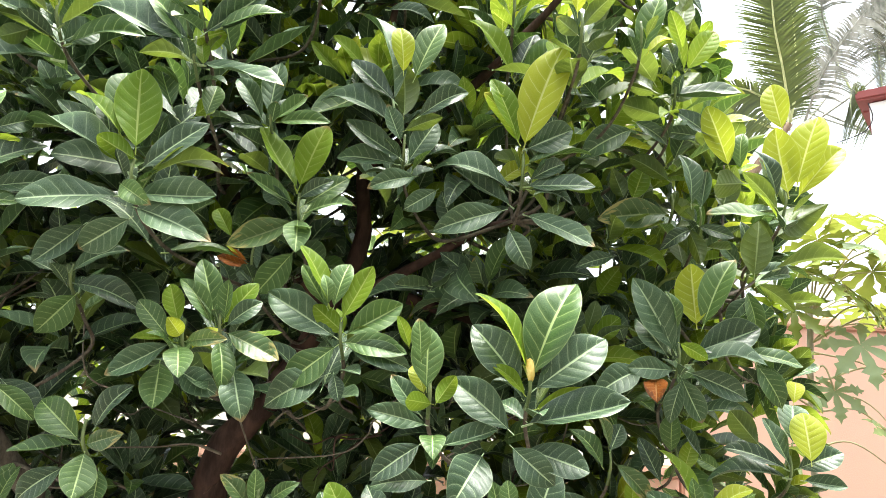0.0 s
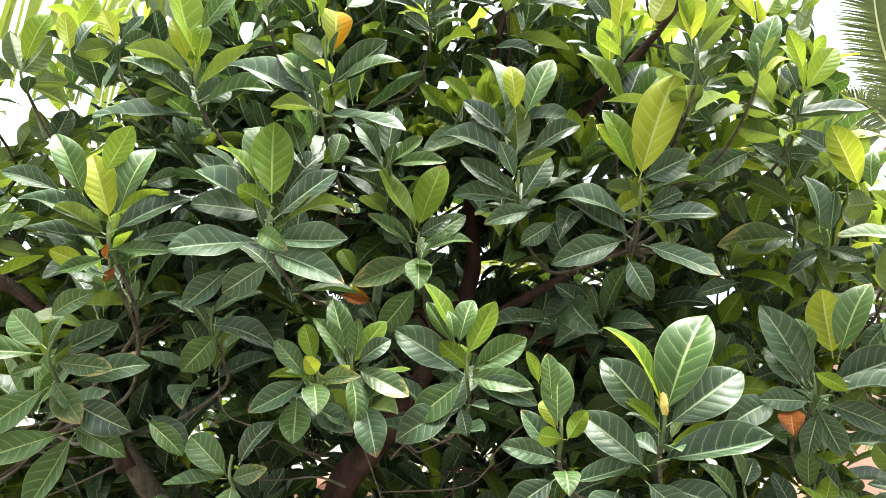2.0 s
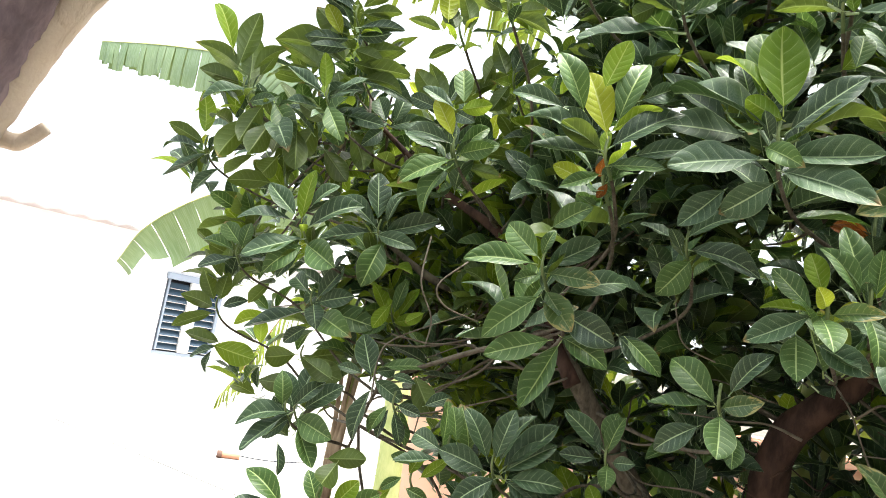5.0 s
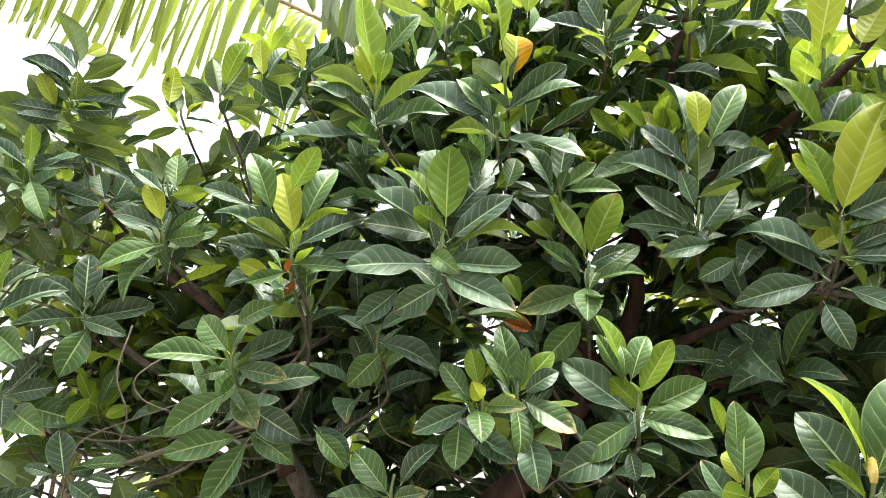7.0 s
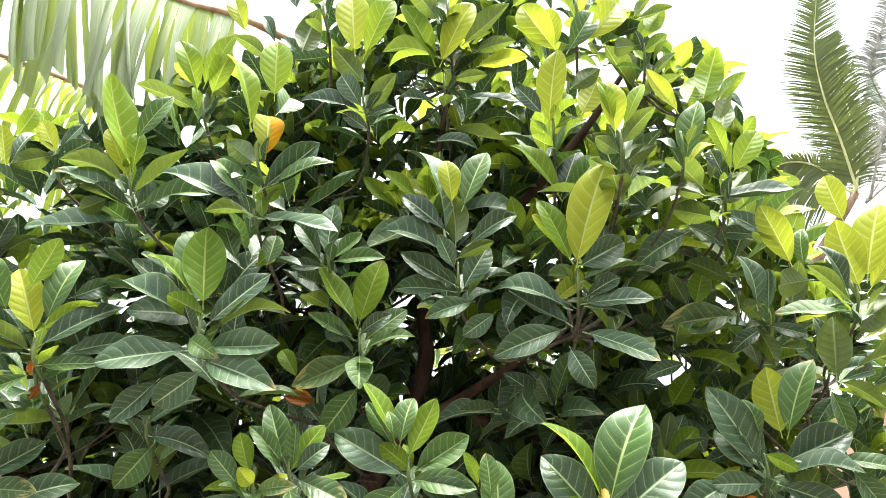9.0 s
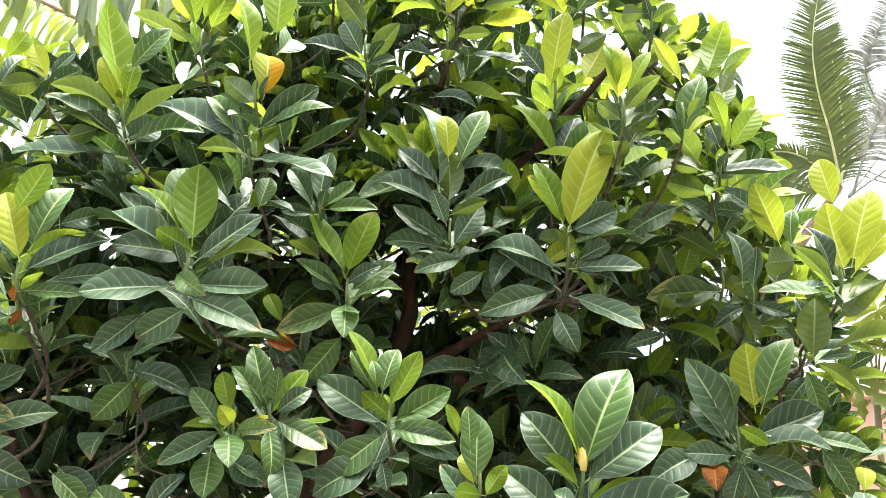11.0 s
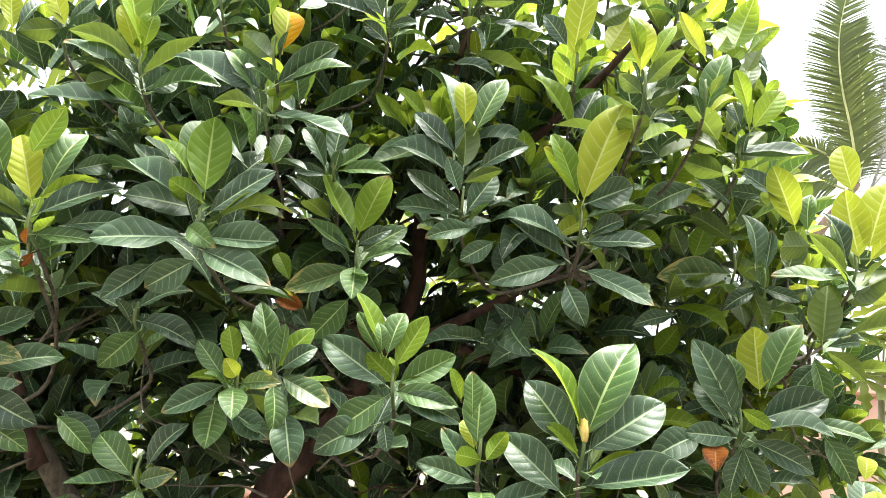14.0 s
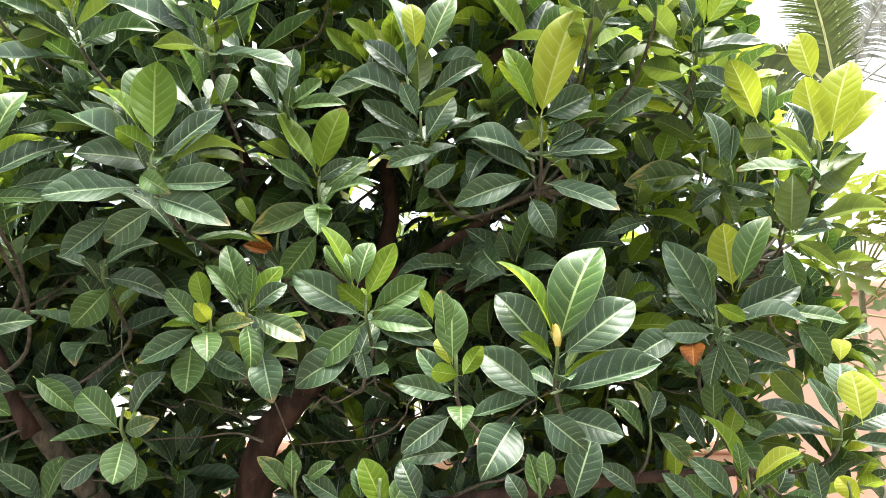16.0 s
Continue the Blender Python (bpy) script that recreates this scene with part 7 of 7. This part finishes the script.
# leaves close behind each sprig
for s in list(SPRIGS):
    away = (s - VIEW_POINT).normalized()
    if s.z > 1.62:
        rosette(rows, s + away * 0.02 - TREE_AT, Vector((rng.uniform(-0.2, 0.2), -0.3, 0.9)).normalized(), 5, rng.uniform(0.06, 0.075), 0.2)
    for deep, size in ((0.15, 0.135),) if s.z > 1.66 else ():
        c = s + away * deep + Vector((rng.uniform(-0.05, 0.05), 0, -0.02 - 0.3 * deep))
        if s.x < 0.55 and not view_notch(c):
            rosette(rows, c - TREE_AT, Vector((rng.uniform(-0.3, 0.3), -0.3, 0.8)).normalized(), rng.randint(5, 7), size * rng.uniform(0.9, 1.1), 0.0)
while len(shoots) < 720 and tries < 20000:
    tries += 1
    turn, rise = radians(rng.uniform(-28, 66)), radians(rng.uniform(-22, 42))
    way = Vector((-math.sin(turn) * math.cos(rise), math.cos(turn) * math.cos(rise), math.sin(rise)))
    near = [s - VIEW_POINT for s in SPRIGS if (s - VIEW_POINT).angle(way) < 0.27]
    if len(near) < 3 or (sum((p.normalized() for p in near), Vector()) / len(near) - way).length > 0.09:
        continue
    tight = [p.length for p in near if p.angle(way) < 0.13] or [min(p.length for p in near) + 0.1]
    if rise < 0.0 and rng.random() < 0.55:
        continue
    c = VIEW_POINT + way * (max(tight) + (0.27 if rise > 0.12 else 0.55) + 0.6 * rng.random() ** 1.4)
    stem = [(p - VIEW_POINT).length for p in TRUNK if (p - VIEW_POINT).angle(way) < 0.06]
    if stem and max(stem) > (c - VIEW_POINT).length - 0.1:
        c = VIEW_POINT + way * (max(stem) + rng.uniform(0.12, 0.4))
    if view_notch(c):
        continue
    heart = min(HEARTS, key=lambda p: (p - c).length)
    shoots.append(c)
    d = (c - heart).normalized()
    out = Vector((d.x * 0.6, d.y * 0.6 - 0.2, 0.6)).normalized()
    rosette(rows, c - TREE_AT, out, rng.randint(7, 10), rng.uniform(0.115, 0.15), (0.65 if c.x > -0.25 else 0.25) if c.z > 2.25 else 0.12)
# the skirt of the crown, below the sprigs
for k in range(140):
    c = Vector((rng.uniform(-1.3, 0.6), rng.uniform(1.95, 2.6), rng.uniform(0.75, 1.45)))
    if view_notch(c):
        continue
    rosette(rows, c - TREE_AT, Vector((rng.uniform(-0.5, 0.5), -0.5, 0.7)).normalized(), rng.randint(7, 9), rng.uniform(0.11, 0.15), 0.15)
for k in range(45):
    c = Vector((rng.uniform(-0.45, 0.7), rng.uniform(1.72, 2.0), rng.uniform(0.95, 1.36)))
    rosette(rows, c - TREE_AT, Vector((rng.uniform(-0.5, 0.5), -0.4, 0.7)).normalized(), rng.randint(7, 9), rng.uniform(0.11, 0.15), 0.08)
# the thick middle of the crown
for k in range(130):
    y = rng.uniform(1.75, 2.5)
    c = Vector((rng.uniform(-0.5, 0.2 * y), y, rng.uniform(1.55, 1.3 + 0.62 * y)))
    rosette(rows, c - TREE_AT, Vector((rng.uniform(-0.5, 0.5), rng.uniform(-0.6, 0.2), 0.7)).normalized(), rng.randint(7, 9), rng.uniform(0.12, 0.16), 0.1)
# the top of the crown
for k in range(45):
    c = Vector((rng.uniform(-0.75, 0.4), rng.uniform(1.55, 2.1), rng.uniform(2.2, 2.75)))
    rosette(rows, c - TREE_AT, Vector((rng.uniform(-0.5, 0.5), rng.uniform(-0.5, 0.2), 0.7)).normalized(), rng.randint(7, 9), rng.uniform(0.11, 0.14), 0.65 if c.x > -0.25 else 0.25)
# the side of the crown towards the house
for k in range(110):
    c = Vector((rng.uniform(-1.75, -0.95), rng.uniform(1.42, 1.8), rng.uniform(1.35, 2.12)))
    if not view_notch(c):
        rosette(rows, c - TREE_AT, Vector((rng.uniform(-0.6, 0.2), -0.3, 0.7)).normalized(), rng.randint(7, 9), rng.uniform(0.11, 0.14), 0.1)
for k in range(26):
    c = Vector((rng.uniform(0.3, 0.66), rng.uniform(1.65, 2.0), rng.uniform(1.65, 2.1)))
    rosette(rows, c - TREE_AT, Vector((rng.uniform(-0.3, 0.5), -0.4, 0.7)).normalized(), rng.randint(6, 8), rng.uniform(0.11, 0.14), 0.5)
# the shaded shoulder below the banana leaf
for k in range(44):
    c = Vector((rng.uniform(-1.2, -0.55), rng.uniform(1.32, 1.75), rng.uniform(1.95, 2.42)))
    if not view_notch(c):
        rosette(rows, c - TREE_AT, Vector((rng.uniform(-0.5, 0.3), -0.3, 0.7)).normalized(), rng.randint(7, 9), rng.uniform(0.10, 0.13), 0.08)
for k in range(9):
    c = Vector((rng.uniform(-1.05, -0.7), rng.uniform(1.4, 1.65), rng.uniform(2.28, 2.5)))
    rosette(rows, c - TREE_AT, Vector((rng.uniform(-0.5, 0.3), -0.3, 0.7)).normalized(), rng.randint(7, 9), rng.uniform(0.10, 0.13), 0.15)
# beside the fork of the stem
for k in range(15):
    c = Vector((rng.uniform(0.08, 0.5), rng.uniform(1.45, 1.68), rng.uniform(1.7, 2.06)))
    rosette(rows, c - TREE_AT, Vector((rng.uniform(-0.3, 0.3), -0.5, 0.7)).normalized(), rng.randint(6, 8), rng.uniform(0.10, 0.13), 0.12)
# low shoots towards the garden wall
for k in range(40):
    c = Vector((rng.uniform(0.15, 0.72), rng.uniform(1.75, 2.15), rng.uniform(1.05, 1.7)))
    rosette(rows, c - TREE_AT, Vector((rng.uniform(-0.3, 0.5), -0.4, 0.7)).normalized(), rng.randint(7, 9), rng.uniform(0.11, 0.14), 0.25)
# the far side of the crown; extra young kinds stand in for sunlit foliage
for k in range(270):
    y = rng.uniform(1.95, 3.0)
    c = Vector((rng.uniform(-0.85 * y + 0.1, 0.24 * y), y, rng.uniform(1.0, 1.65 + 0.40 * y)))
    if view_notch(c):
        continue
    rosette(rows, c - TREE_AT, Vector((rng.uniform(-0.5, 0.5), rng.uniform(-0.4, 0.6), 0.7)).normalized(), rng.randint(7, 9), rng.uniform(0.12, 0.16), 0.45)
# the low, shaded side of the crown
for k in range(80):
    c = Vector((rng.uniform(-1.75, -0.9), rng.uniform(1.6, 2.05), rng.uniform(1.05, 1.75)))
    if view_notch(c):
        continue
    rosette(rows, c - TREE_AT, Vector((rng.uniform(-0.5, 0.3), -0.4, 0.7)).normalized(), rng.randint(7, 9), rng.uniform(0.11, 0.15), 0.2)
for kind, rr in rows.items():
    hang("foliage", many_leaves("foliage", rr, PLAIN, LEAF[kind]), tree, None, "dense leaves deeper in the crown", "stuff")
# twigs inside the crown
parts = []
for c in shoots[::4]:
    fork = min(FORKS, key=lambda p: (p - c).length)
    bow = Vector((rng.uniform(-0.05, 0.05), rng.uniform(-0.05, 0.05), rng.uniform(-0.09, 0.0)))
    parts.append(tube(smooth_line([p - TREE_AT for p in (c, c.lerp(fork, 0.5) + bow, fork)], 5), 0.0018, 0.005, 5, 0.2))
hang("twig", mesh_of("twig", *joined(parts), [TWIG]), tree, None, "thin grey twigs inside the crown", "stuff")
